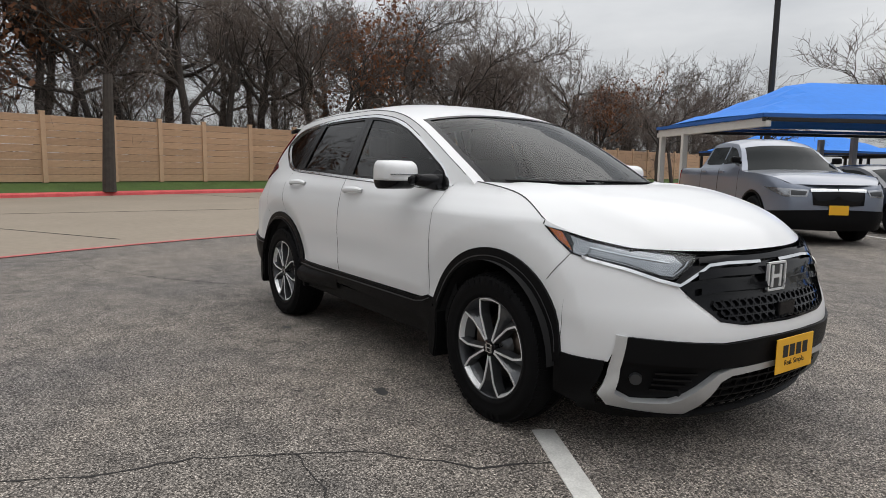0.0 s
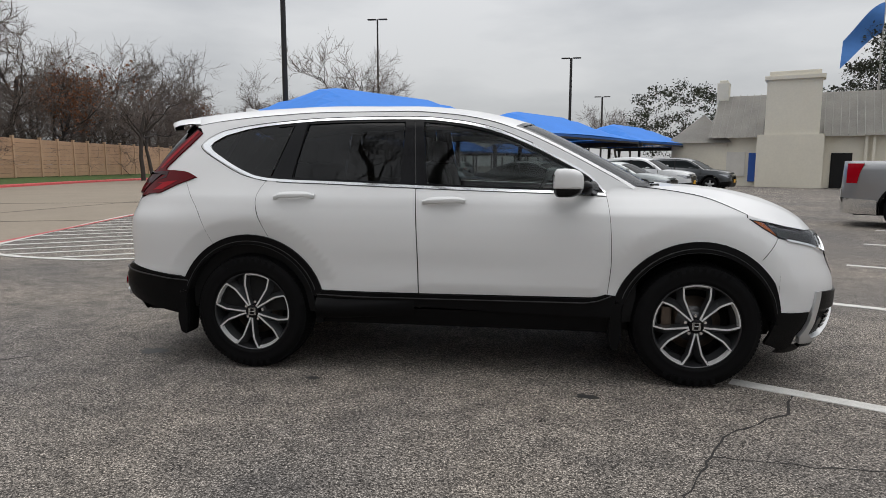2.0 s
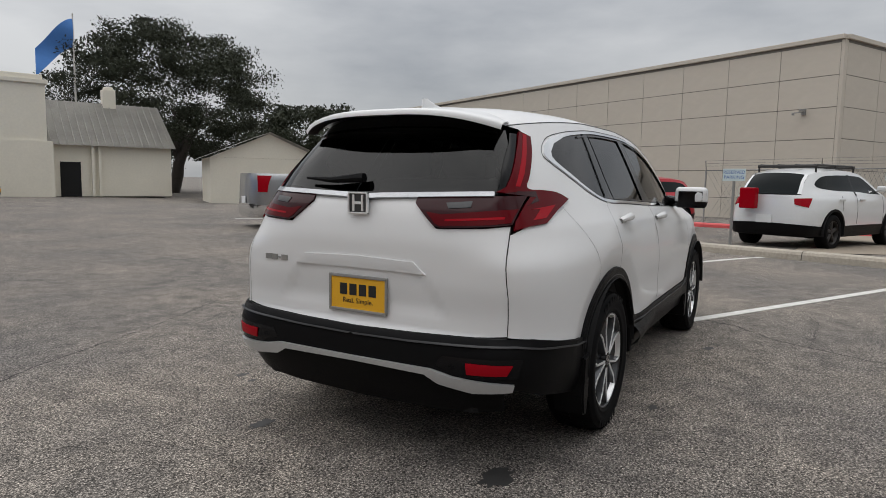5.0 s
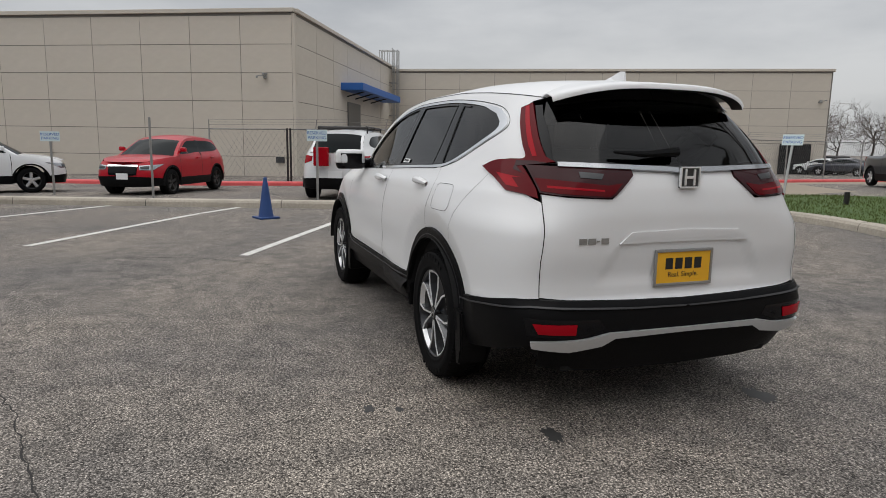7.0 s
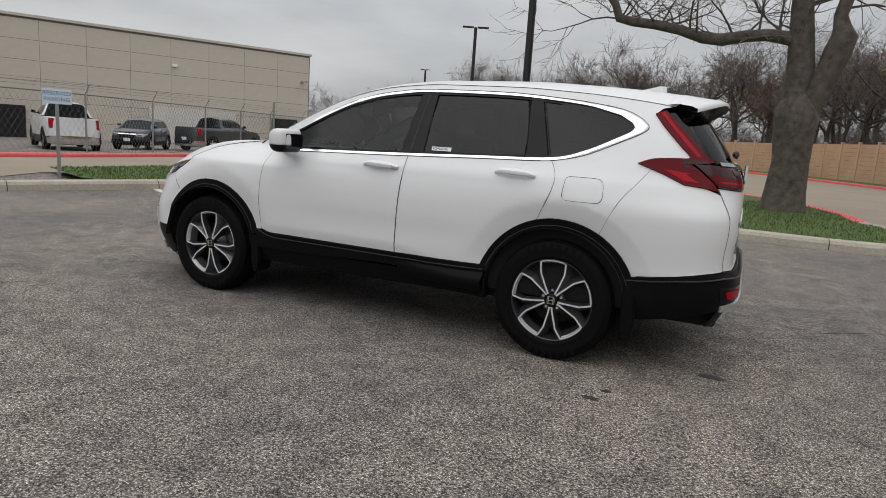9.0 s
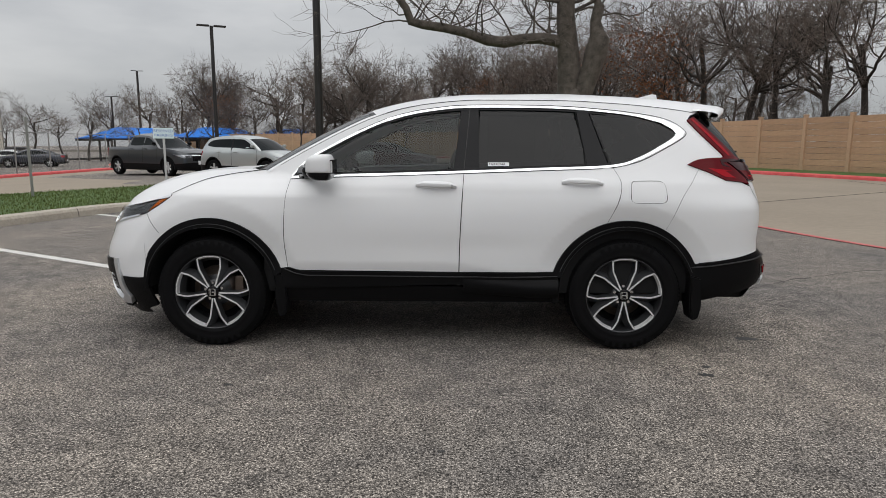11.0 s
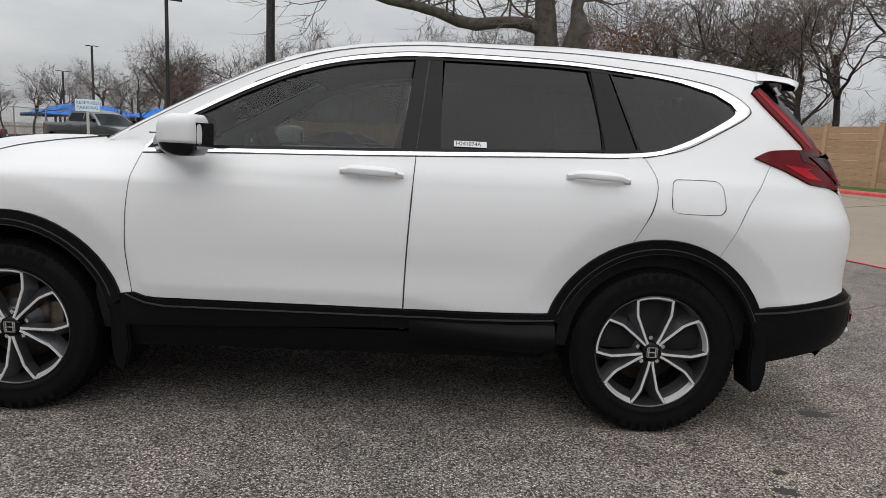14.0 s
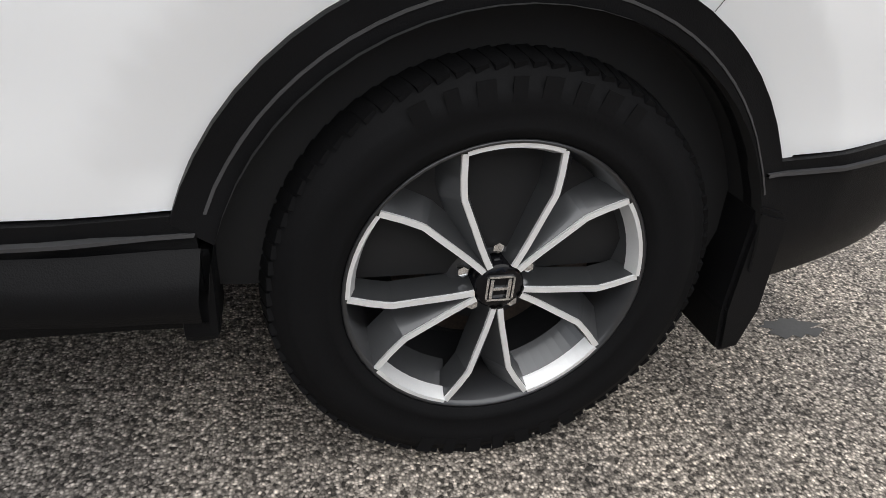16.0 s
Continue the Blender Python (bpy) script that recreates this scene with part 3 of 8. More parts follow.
# ---- the white car: nose along +x, its left side along +y ----
def suv_tweak(x, y, z, eta):
    up = np.clip((z - 1.0) / 0.12, 0, 1)
    fore = np.clip((x - 0.0) / 0.95, 0, 1)
    y = y * (1 - 0.115 * up * fore ** 1.6)
    y = y + 0.030 * eta ** 4 * np.exp(-((x + 1.42) / 0.42) ** 2) * np.exp(-((z - 1.02) / 0.20) ** 2)
    y = y + 0.012 * eta ** 4 * np.exp(-((x - 1.33) / 0.5) ** 2) * np.exp(-((z - 0.86) / 0.16) ** 2)
    # front corners swept back
    swept = 0.25 * np.clip((1.12 - z) / 0.50, 0, 1)
    x = x - swept * eta ** 2 * np.clip((x - 1.75) / 0.54, 0, 1)
    # scooped lower doors, a shoulder crease, a tucked sill edge
    y = y - 0.006 * eta ** 6 * np.exp(-((x + 0.15) / 0.62) ** 4) * np.exp(-((z - 0.665) / 0.085) ** 2)
    y = y + 0.004 * eta ** 6 * np.exp(-np.abs(z - 1.052) / 0.022) * np.clip((1.1 - np.abs(x + 0.25)) / 0.2, 0, 1)
    tuck = 0.562 - 0.10 * np.clip((-0.30 - x) / 0.5, 0, 1)
    y = y - 0.010 * eta ** 6 * np.clip((tuck - z) / 0.05, 0, 1) * np.clip((0.85 - x) / 0.1, 0, 1) * np.clip((x + 0.95) / 0.1, 0, 1)
    # creased flares that fall away towards the wheels
    for xc, size in ((1.335, 0.600), (-1.335, 0.592)):
        gap = np.hypot(x - xc, z - 0.36)
        y = y - 0.024 * eta ** 4 * np.clip((size - gap) / 0.11, 0, 1) * np.clip((z - 0.42) / 0.15, 0, 1)
    # hollow round the rear plate, wider at its foot
    edge = 0.355 + 0.62 * np.clip(0.90 - z, 0, 0.3)
    sunk = np.clip((edge - np.abs(y)) / 0.06, 0, 1) * np.clip((0.905 - z) / 0.06, 0, 1) * np.clip((z - 0.672) / 0.06, 0, 1)
    x = x + 0.010 * sunk * (x < -2.0)
    return x, y


BODY = Shell(
    table((0.15, 0.80), (0.22, 0.85), (0.32, 0.895), (0.42, 0.918), (0.52, 0.923), (0.62, 0.926), (0.75, 0.927), (0.86, 0.922), (0.96, 0.908), (1.04, 0.886), (1.08, 0.872), (1.12, 0.850), (1.20, 0.812), (1.35, 0.742), (1.50, 0.668), (1.58, 0.622), (1.66, 0.56)),
    table((0.15, 2.12), (0.22, 2.20), (0.32, 2.272), (0.42, 2.295), (0.52, 2.302), (0.60, 2.290), (0.70, 2.235), (0.80, 2.195), (0.88, 2.15), (0.94, 2.09), (1.0, 2.02), (1.1, 1.93), (1.7, 1.5)),
    table((0.20, -2.20), (0.30, -2.25), (0.40, -2.292), (0.50, -2.32), (0.58, -2.312), (0.64, -2.275), (0.70, -2.272), (0.85, -2.285), (0.98, -2.285), (1.08, -2.27), (1.16, -2.245), (1.22, -2.205), (1.30, -2.155), (1.40, -2.085), (1.50, -2.005), (1.58, -1.94), (1.66, -1.88)),
    table((0.60, 5.6), (0.95, 4.0), (1.7, 3.9)), 0.2, suv_tweak, table((0.3, 7.0), (0.55, 8.0), (0.90, 7.6), (1.02, 6.2), (1.15, 5.8), (1.30, 6.0), (1.5, 5.5), (1.7, 5.0)))

car = thing("white_suv", Matrix(), "pearl white compact suv with black lower cladding, parked on worn asphalt", "car")

RAIL = table((0.98, 1.135), (0.90, 1.185), (0.72, 1.285), (0.50, 1.400), (0.30, 1.490), (0.10, 1.553), (-0.10, 1.588), (-0.40, 1.610), (-0.90, 1.608), (-1.30, 1.588), (-1.60, 1.562), (-1.85, 1.530), (-1.97, 1.505))
TOP_X = table((0.98, 1.235), (0.90, 1.10), (0.72, 0.90), (0.50, 0.645), (0.30, 0.40), (0.10, 0.16), (-0.10, -0.06), (-0.40, -0.38), (-0.90, -0.90), (-1.30, -1.31), (-1.60, -1.63), (-1.85, -1.93), (-1.97, -2.08))
TOP_Z = table((0.98, 1.125), (0.90, 1.195), (0.72, 1.305), (0.50, 1.435), (0.30, 1.545), (0.10, 1.610), (-0.10, 1.648), (-0.40, 1.673), (-0.90, 1.676), (-1.30, 1.660), (-1.60, 1.640), (-1.85, 1.612), (-1.97, 1.592))


def top_row(r, ws, k=None):
    """One section of windscreen and roof over the rail point r, at lateral shares ws."""
    z = float(RAIL(r))
    side = BODY.at([BODY.to_p("S", r, z)], [z])[0][0]
    tx, tz = float(TOP_X(r)), float(TOP_Z(r))
    k = k or 2.4 + 1.8 * min(1.0, max(0.0, (-0.6 - r) / 1.0))
    return [(side[0] + (tx - side[0]) * (1 - abs(w) ** k), side[1] * w, z + (tz - z) * (1 - abs(w) ** (k + 0.3))) for w in ws]


def top_piece(name, rs, ws, mat, label="", drop=0.0):
    v, f = loft_grid([top_row(r, ws) for r in rs])
    v = v - np.array((0, 0, drop))
    return mesh_object(name, v, f, mat, car, label)


WS = list(np.linspace(-1, 1, 25))
top_piece("roof", np.linspace(0.27, -1.86, 40), WS, PEARL)
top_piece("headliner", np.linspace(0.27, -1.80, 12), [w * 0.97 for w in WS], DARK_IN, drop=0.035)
top_piece("windscreen", np.linspace(0.955, 0.285, 22), [w * 0.90 for w in WS], SCREEN_GLASS, "clear laminated windscreen", drop=0.004)
for s in (-1, 1):
    top_piece("a_pillar", np.linspace(0.98, 0.27, 22), [s * w for w in np.linspace(0.93, 1.0, 4)], PEARL)
    top_piece("windscreen_trim", np.linspace(0.98, 0.27, 22), [s * w for w in np.linspace(0.885, 0.93, 3)], GLOSS)
top_piece("windscreen_header", [0.30, 0.285, 0.27], [w * 0.93 for w in WS], GLOSS, drop=-0.001)
top_piece("cowl", [1.06, 0.98, 0.95, 0.93], [w * 0.95 for w in WS], PLASTIC, drop=0.004)
bm = bmesh.new()
box(bm, (0.36, 0.0, 1.50), (0.09, 0.14, 0.06), 0, 0.02)
part("sensor_pod", bm, DARK_IN, car)
# rear roof spoiler
sp_rows = [[(x, y, z + 0.003) for x, y, z in top_row(-1.82, [w * 0.99 for w in WS])]]
for xc, zc, hw_, xs_, zs_ in ((-2.00, 1.608, 0.545, -1.885, 1.542), (-2.085, 1.598, 0.560, -1.950, 1.532), (-2.125, 1.585, 0.562, -1.985, 1.518), (-2.125, 1.566, 0.556, -1.985, 1.498), (-2.05, 1.572, 0.535, -1.93, 1.500)):
    sp_rows.append([(xc + (xs_ - xc) * abs(w) ** 3.5, hw_ * w, zc + (zs_ - zc) * abs(w) ** 3) for w in WS])
v, f = loft_grid(sp_rows[:5])
spoiler = mesh_object("roof_spoiler", v, f, PEARL, car, "white roof spoiler with a dark underside")
v, f = loft_grid(sp_rows[4:])
mesh_object("spoiler_underside", v, f, PLASTIC, spoiler)
# shark fin
bm = bmesh.new()
fin = [(-1.50, 0.030, 0.0), (-1.62, 0.028, 0.036), (-1.70, 0.018, 0.066), (-1.735, 0.012, 0.066), (-1.745, 0.02, 0.0)]
rows = [[bm.verts.new((x, s * hw, float(TOP_Z(x)) - 0.006 + (h if lvl else 0))) for lvl, s, hw in ((0, -1, w), (1, -1, w * 0.25), (1, 1, w * 0.25), (0, 1, w))] for x, w, h in fin]
for a, b in zip(rows, rows[1:]):
    for i in range(3):
        bm.faces.new((a[i], a[i + 1], b[i + 1], b[i]))
bm.faces.new(rows[-1])
part("antenna_fin", bm, PEARL, car, smooth=False)

# hood
HOOD_Z = table((1.0, 1.150), (1.2, 1.125), (1.4, 1.083), (1.6, 0.996), (1.78, 0.941), (1.92, 0.914), (1.985, 0.902))
HOOD_X = table((1.0, 1.25), (1.2, 1.42), (1.4, 1.60), (1.6, 1.79), (1.78, 1.96), (1.92, 2.095), (1.985, 2.155))
HOOD_C = table((1.0, 1.135), (1.2, 1.142), (1.4, 1.128), (1.6, 1.090), (1.78, 1.028), (1.92, 0.948), (1.985, 0.884))


def hood_row(r, ws):
    z = float(HOOD_Z(r))
    side = BODY.at([BODY.to_p("S", r, z)], [z])[0][0]
    tx, tz = float(HOOD_X(r)), float(HOOD_C(r))
    return [(side[0] + (tx - side[0]) * (1 - abs(w) ** 2.4), side[1] * w, z + (tz - z) * (1 - abs(w) ** 3.2) + 0.010 * math.exp(-((abs(w) - 0.72) / 0.07) ** 2) * min(1, (1.985 - r) / 0.2)) for w in ws]


v, f = loft_grid([hood_row(r, np.linspace(-1, 1, 41)) for r in np.linspace(1.0, 1.985, 30)])
v, f = list(v), [q[::-1] for q in f]
hood = mesh_object("hood", v, f, PEARL, car)
v, f = loft_grid([hood_row(1.985, WS), [(x - 0.01, y, z - 0.022) for x, y, z in hood_row(1.985, WS)]])
mesh_object("hood_lip", v, f, GLOSS, hood)
hood_seal = [(x, y * 0.985, z - 0.012) for x, y, z in hood_row(1.985, WS)]
v, f = loft_grid([hood_seal, [(x - 0.05, y, z - 0.05) for x, y, z in hood_seal]])
mesh_object("engine_bay", v, f, DARK_IN, hood)

HOOD_EDGE = [(1.0, 1.150), (1.2, 1.125), (1.4, 1.083), (1.6, 0.996), (1.78, 0.941), (1.92, 0.914), (1.985, 0.902)]
WF, WR, WZ = 1.335, -1.335, 0.36
LIP = 0.485
DOOR_F = [(0.83, 0.53), (0.845, 0.70), (0.84, 0.90), (0.825, 1.06), (0.815, 1.105)]
DOOR_M = [(-0.272, 0.51), (-0.276, 0.70), (-0.288, 0.95), (-0.300, 1.145)]
DOOR_R = [(-1.235, 1.185), (-1.285, 1.09), (-1.272, 0.98), (-1.205, 0.828)]
BELT = [(0.815, 1.105), (0.54, 1.118), (0.1, 1.132), (-0.30, 1.146), (-0.8, 1.166), (-1.235, 1.185), (-1.42, 1.235), (-1.60, 1.325), (-1.665, 1.365), (-1.675, 1.385)]
WIN_TOP = [(0.815, 1.105), (0.72, 1.205), (0.58, 1.287), (0.39, 1.385), (0.21, 1.462), (0.06, 1.505), (-0.10, 1.533), (-0.33, 1.553), (-0.87, 1.550), (-1.22, 1.525), (-1.43, 1.497), (-1.58, 1.458), (-1.655, 1.415), (-1.675, 1.385)]


WIN_D = [q[1:] for q in smooth_line(S(*WIN_TOP), 6)]
BELT_D = [q[1:] for q in smooth_line(S(*BELT), 6)]


def between(line, a, b):
    """The stretch of an x-ordered line with x falling from a to b."""
    xs, zs = zip(*sorted(line))
    mid = [p for p in line if b < p[0] < a]
    return [(a, float(np.interp(a, xs, zs)))] + mid + [(b, float(np.interp(b, xs, zs)))]


TAIL_SIDE = [(-1.725, 1.192), (-1.80, 1.222), (-1.90, 1.232), (-1.985, 1.240), (-1.93, 1.30), (-1.83, 1.40), (-1.765, 1.475)]
for s in (1, -1):
    def add(name, outline, mat, off=0.0, thick=0.0, res=0.06, parent=car, label=""):
        v, f, n = skin(BODY, outline, off, thick, res, s)
        return mesh_object(name, v, f, mat, parent, label, n)

    def line(name, pts, parent=car, width=0.0035, mat=INK):
        v, f, n = seam(BODY, pts, width, 0.0012, s)
        return mesh_object(name, v, f, mat, parent, "", n)

    def strip(name, pts, width, off, thick, mat, parent=car, label=""):
        v, f, n = band(BODY, pts, width, off, thick, s)
        return mesh_object(name, v, f, mat, parent, label, n)

    # front fender
    fender = add("front_fender", S((0.828, 0.527)) + S(*DOOR_F[1:]) + S((0.86, 1.16), (0.98, 1.134), (1.0, 1.150)) + smooth_line(S(*HOOD_EDGE[:5]))[1:] + S((1.71, 0.955), (1.615, 0.970), (1.69, 0.919), (1.778, 0.870), (1.79, 0.85), (1.80, 0.70), (1.795, 0.515)) + arch(WF, WZ, LIP, 18.5, 160), PEARL, res=0.028)
    line("hood_gap", smooth_line(S(*HOOD_EDGE[:4])) + S((1.60, 0.978)), fender, 0.0055)
    line("fender_gap", S((1.776, 0.869), (1.74, 0.82), (1.68, 0.745)), fender, 0.0025)
    # doors
    fd = add("front_door", S(*DOOR_F[::-1]) + S((0.82, 0.525), (0.74, 0.515), (-0.272, 0.510)) + S(*DOOR_M[1:]) + S(*BELT[::-1][6:]), PEARL, res=0.03)
    rd = add("rear_door", S(*DOOR_M[::-1]) + S((-0.88, 0.515)) + arch(WR, WZ, LIP, 18.5, 74, 10) + S(*DOOR_R[::-1]) + S((-0.8, 1.166)), PEARL, res=0.028)
    line("door_gap", smooth_line(S(*DOOR_F)), fd, 0.0024)
    line("door_gap", smooth_line(S(*DOOR_M)), rd, 0.0025)
    line("door_gap", smooth_line(S(*DOOR_R)), rd, 0.0022)
    for d, xs in ((fd, -0.125), (rd, -1.045)):
        zc = 1.062 if d is fd else 1.082
        # dished grip behind, bowed bar in front
        cup = [("S", xs + 0.062 * math.cos(a), zc + 0.004 + 0.030 * math.sin(a)) for a in np.linspace(0, 2 * math.pi, 20)[:-1]]
        add("handle_cup", cup, PEARL, -0.0006 + 0.0022, res=0.03, parent=d)
        hv, hf = [], []
        for i, u in enumerate(np.linspace(-1, 1, 15)):
            x, lift = xs + 0.128 * u, 0.034 - 0.020 * abs(u) ** 3
            hh = 0.017 - 0.005 * abs(u) ** 2
            zz = zc - 0.004 + 0.004 * u
            ring = []
            for a in np.linspace(0, 2 * math.pi, 9)[:-1]:
                p, n = BODY.at([BODY.to_p("S", x, zz + hh * math.sin(a))], [zz + hh * math.sin(a)], np.array([lift + 0.010 * math.cos(a) if abs(u) < 0.72 else (lift * max(0.0, math.cos(a)))]), s)
                ring.append(p[0])
            hv.append(ring + [ring[0]])
        v, f = loft_grid(hv)
        if s < 0:
            f = [q[::-1] for q in f]
        handle = mesh_object("door_handle", v, f, PEARL, d)
        if d is fd and s > 0:
            bm = bmesh.new()
            rod(bm, (-0.225, 0.915, zc), (-0.225, 0.922, zc), 0.008, 0.007, 14)
            part("key_lock", bm, SILVER, handle)
    # rear quarter
    quarter = add("rear_quarter", S(*DOOR_R) + arch(WR, WZ, LIP, 74.5, 161, 14) + S((-1.80, 0.575), (-2.0, 0.60)) + R((0.80, 0.628), (0.722, 0.636)) + R((0.722, 0.80), (0.705, 0.95), (0.695, 1.05)) + S((-2.08, 1.085), (-1.98, 1.095), (-1.86, 1.148)) + S(*TAIL_SIDE[:1]) + smooth_line(S(*TAIL_SIDE)) + S((-1.80, 1.512), (-1.86, 1.528)) + S(*[(x, float(RAIL(x))) for x in np.linspace(-1.80, 0.27, 24)]) + S((0.27, float(np.interp(0.27, *zip(*WIN_D[::-1]))) + 0.004)) + S(*[(x, z + 0.004) for x, z in WIN_D if x < 0.265]) + S(*[p for p in BELT_D[::-1] if -1.67 < p[0] < -1.24]), PEARL, res=0.028)
    add("door_frame", S(*[(x, float(RAIL(x))) for x in np.linspace(0.27, 0.98, 14)]) + S((0.86, 1.155), (0.815, 1.105)) + S(*[(x, z + 0.004) for x, z in WIN_D[1:] if x > 0.275]) + S((0.27, float(np.interp(0.27, *zip(*WIN_D[::-1]))) + 0.004)), PEARL, 0.001, parent=fd)
    line("quarter_gap", smooth_line(S((-1.80, 1.165), (-1.74, 1.08), (-1.66, 0.97), (-1.575, 0.785))), quarter, 0.0016)
    line("roof_gap", S(*[(x, float(RAIL(x)) - 0.004) for x in np.linspace(0.9, -1.85, 40)]), quarter, 0.004)
    fuel = [("S", x, z) for x, z in ((-1.35, 1.075), (-1.345, 0.985), (-1.36, 0.965), (-1.39, 0.957), (-1.535, 0.957), (-1.562, 0.968), (-1.572, 0.99), (-1.565, 1.06), (-1.548, 1.083), (-1.52, 1.092), (-1.385, 1.092), (-1.36, 1.087), (-1.35, 1.075))]
    if s > 0:
        line("fuel_door", smooth_line(fuel, 3), quarter, 0.0022)
    # glass
    add("window", S(*between(BELT_D, 0.80, -0.235)) + S(*[p for p in WIN_D[::-1] if -0.285 <= p[0] < 0.80]), FRONT_GLASS, -0.006, parent=fd, res=0.08)
    add("window", S(*between(BELT_D, -0.39, -1.10)) + S(*[p for p in WIN_D[::-1] if -1.04 <= p[0] <= -0.36]), SIDE_PRIVACY, -0.006, parent=rd, res=0.08)
    add("quarter_window", S(*[p for p in BELT_D if p[0] < -1.20]) + S(*[p for p in WIN_D[::-1] if p[0] < -1.09][1:]), SIDE_PRIVACY, -0.004, parent=quarter, res=0.07)
    pill = add("b_pillar_trim", S((-0.232, 1.143), (-0.298, 1.146), (-0.335, 1.553), (-0.282, 1.550)), GLOSS, 0.001, 0.006, parent=fd)
    add("pillar_trim", S((-0.304, 1.146), (-0.398, 1.150), (-0.394, 1.555), (-0.339, 1.553)), GLOSS, 0.001, 0.006, parent=rd)
    add("c_pillar_trim", S((-1.085, 1.178), (-1.215, 1.186), (-1.105, 1.533), (-1.03, 1.540)), GLOSS, 0.001, 0.006, parent=rd)
    line("pillar_gap", S((-0.300, 1.147), (-0.337, 1.545)), rd, 0.004)
    line("pillar_gap", S((-1.225, 1.190), (-1.118, 1.525)), rd, 0.005)
    strip("window_divider", S((-1.072, 1.185), (-1.065, 1.30), (-1.022, 1.530)), 0.005, 0.003, 0.006, PLASTIC, rd)
    add("mirror_sail", S((0.80, 1.113), (0.60, 1.120), (0.66, 1.205), (0.715, 1.192)), GLOSS, 0.002, 0.006, parent=fd)
    # bright line round the glass
    strip("chrome_line", S(*[(x, z - 0.003) for x, z in BELT_D]), 0.015, 0.004, 0.010, CHROME, quarter, "bright strip round the side windows")
    strip("chrome_line", S(*[(x, z + 0.007) for x, z in WIN_D]), 0.015, 0.004, 0.010, CHROME, quarter)
    # wide bright tip behind the glass, and the thin shut line round it all
    add("chrome_tip", S((-1.42, 1.235), (-1.60, 1.325), (-1.665, 1.365), (-1.675, 1.385), (-1.655, 1.415), (-1.58, 1.458), (-1.43, 1.497), (-1.43, 1.515), (-1.60, 1.482), (-1.69, 1.440), (-1.735, 1.400), (-1.715, 1.368), (-1.62, 1.315), (-1.42, 1.220)), CHROME, 0.0045, 0.008, 0.04, quarter)
    line("surround_gap", smooth_line(S((-1.235, 1.171), (-1.42, 1.214), (-1.62, 1.309), (-1.72, 1.364), (-1.745, 1.400), (-1.70, 1.445), (-1.60, 1.490), (-1.43, 1.521), (-1.22, 1.545), (-0.87, 1.569), (-0.33, 1.572), (-0.10, 1.552), (0.06, 1.524), (0.21, 1.481), (0.39, 1.405))), quarter, 0.0045)
    line("belt_gap", S(*[(x, z - 0.013) for x, z in BELT_D if x > -1.235]), quarter, 0.0035)
    strip("belt_seal", smooth_line(S(*[(x, z + 0.013) for x, z in BELT[:6]])), 0.010, 0.002, 0.006, GLOSS, quarter)
    strip("window_seal", smooth_line(S(*[(x, z - 0.011) for x, z in WIN_TOP[1:10]])), 0.009, 0.002, 0.006, GLOSS, quarter)
    # cladding
    for name, xc, a0, a1 in (("front_arch", WF, 8, 163), ("rear_arch", WR, 17, 163)):
        ring = arch(xc, WZ, LIP + 0.002, a0, a1, 26) + arch(xc, WZ, 0.427, a1 + 2, a0 - 2, 26)
        a_ = add(name, ring, PLASTIC, 0.014, 0.022, 0.05, car, "black plastic wheel arch trim")
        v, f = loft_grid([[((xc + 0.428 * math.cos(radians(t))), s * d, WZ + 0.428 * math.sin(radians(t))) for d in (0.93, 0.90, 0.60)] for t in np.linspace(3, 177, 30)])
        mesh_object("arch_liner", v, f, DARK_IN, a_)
        # paler ridge, its highlight put into the colour
        strip("arch_ridge", arch(xc, WZ, 0.448, a0 + 3, a1 - 3, 30), 0.004, 0.0155, 0.004, LIT_EDGE, a_)
        # flat black sheet closes the arch and paints its depth of shade
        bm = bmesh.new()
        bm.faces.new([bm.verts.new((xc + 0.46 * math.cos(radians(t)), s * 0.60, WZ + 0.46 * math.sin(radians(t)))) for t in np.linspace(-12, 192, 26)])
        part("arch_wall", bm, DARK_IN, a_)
    line("arch_gap", S((-1.205, 0.828), (-1.222, 0.778)), car, 0.006)
    sill = add("side_sill", S((0.885, 0.525), (0.82, 0.535), (0.775, 0.520), (0.73, 0.508), (-0.272, 0.505), (-0.90, 0.512), (-0.905, 0.40), (-0.272, 0.43), (0.70, 0.40), (0.85, 0.40)), PLASTIC, 0.010, 0.016, 0.07, car, "black side cladding with a step")
    # step edge drawn lighter to stand for the light it catches
    strip("sill_step", S((0.85, 0.525), (0.775, 0.495), (0.70, 0.483), (-0.272, 0.480), (-0.90, 0.486)), 0.005, 0.017, 0.014, LIT_EDGE, sill)
    line("sill_gap", S((-0.272, 0.51), (-0.270, 0.42)), sill, 0.008)
    # flare ahead of the rear wheel: a shelf that widens rearwards
    rows = []
    for x in np.linspace(-0.30, -0.905, 14):
        g = min(1.0, max(0.0, (-0.30 - x) / 0.45))
        ring = []
        for off, z in ((0.010, 0.466), (0.011 + 0.030 * g, 0.455 - 0.016 * g), (0.013 + 0.040 * g, 0.436 - 0.020 * g), (0.012 + 0.036 * g, 0.40 - 0.02 * g), (0.006 + 0.010 * g, 0.375 - 0.03 * g)):
            ring.append(BODY.at([BODY.to_p("S", x, z)], [z], np.array([off]), s)[0][0])
        rows.append(ring)
    v, f = loft_grid(rows)
    mesh_object("sill_flare", v, f if s < 0 else [q[::-1] for q in f], PLASTIC, sill)
    add("lower_sill", S((0.90, 0.41), (-0.91, 0.41), (-0.89, 0.305), (0.88, 0.30)), PLASTIC, -0.006, 0.03, 0.1, sill)
    bm = bmesh.new()
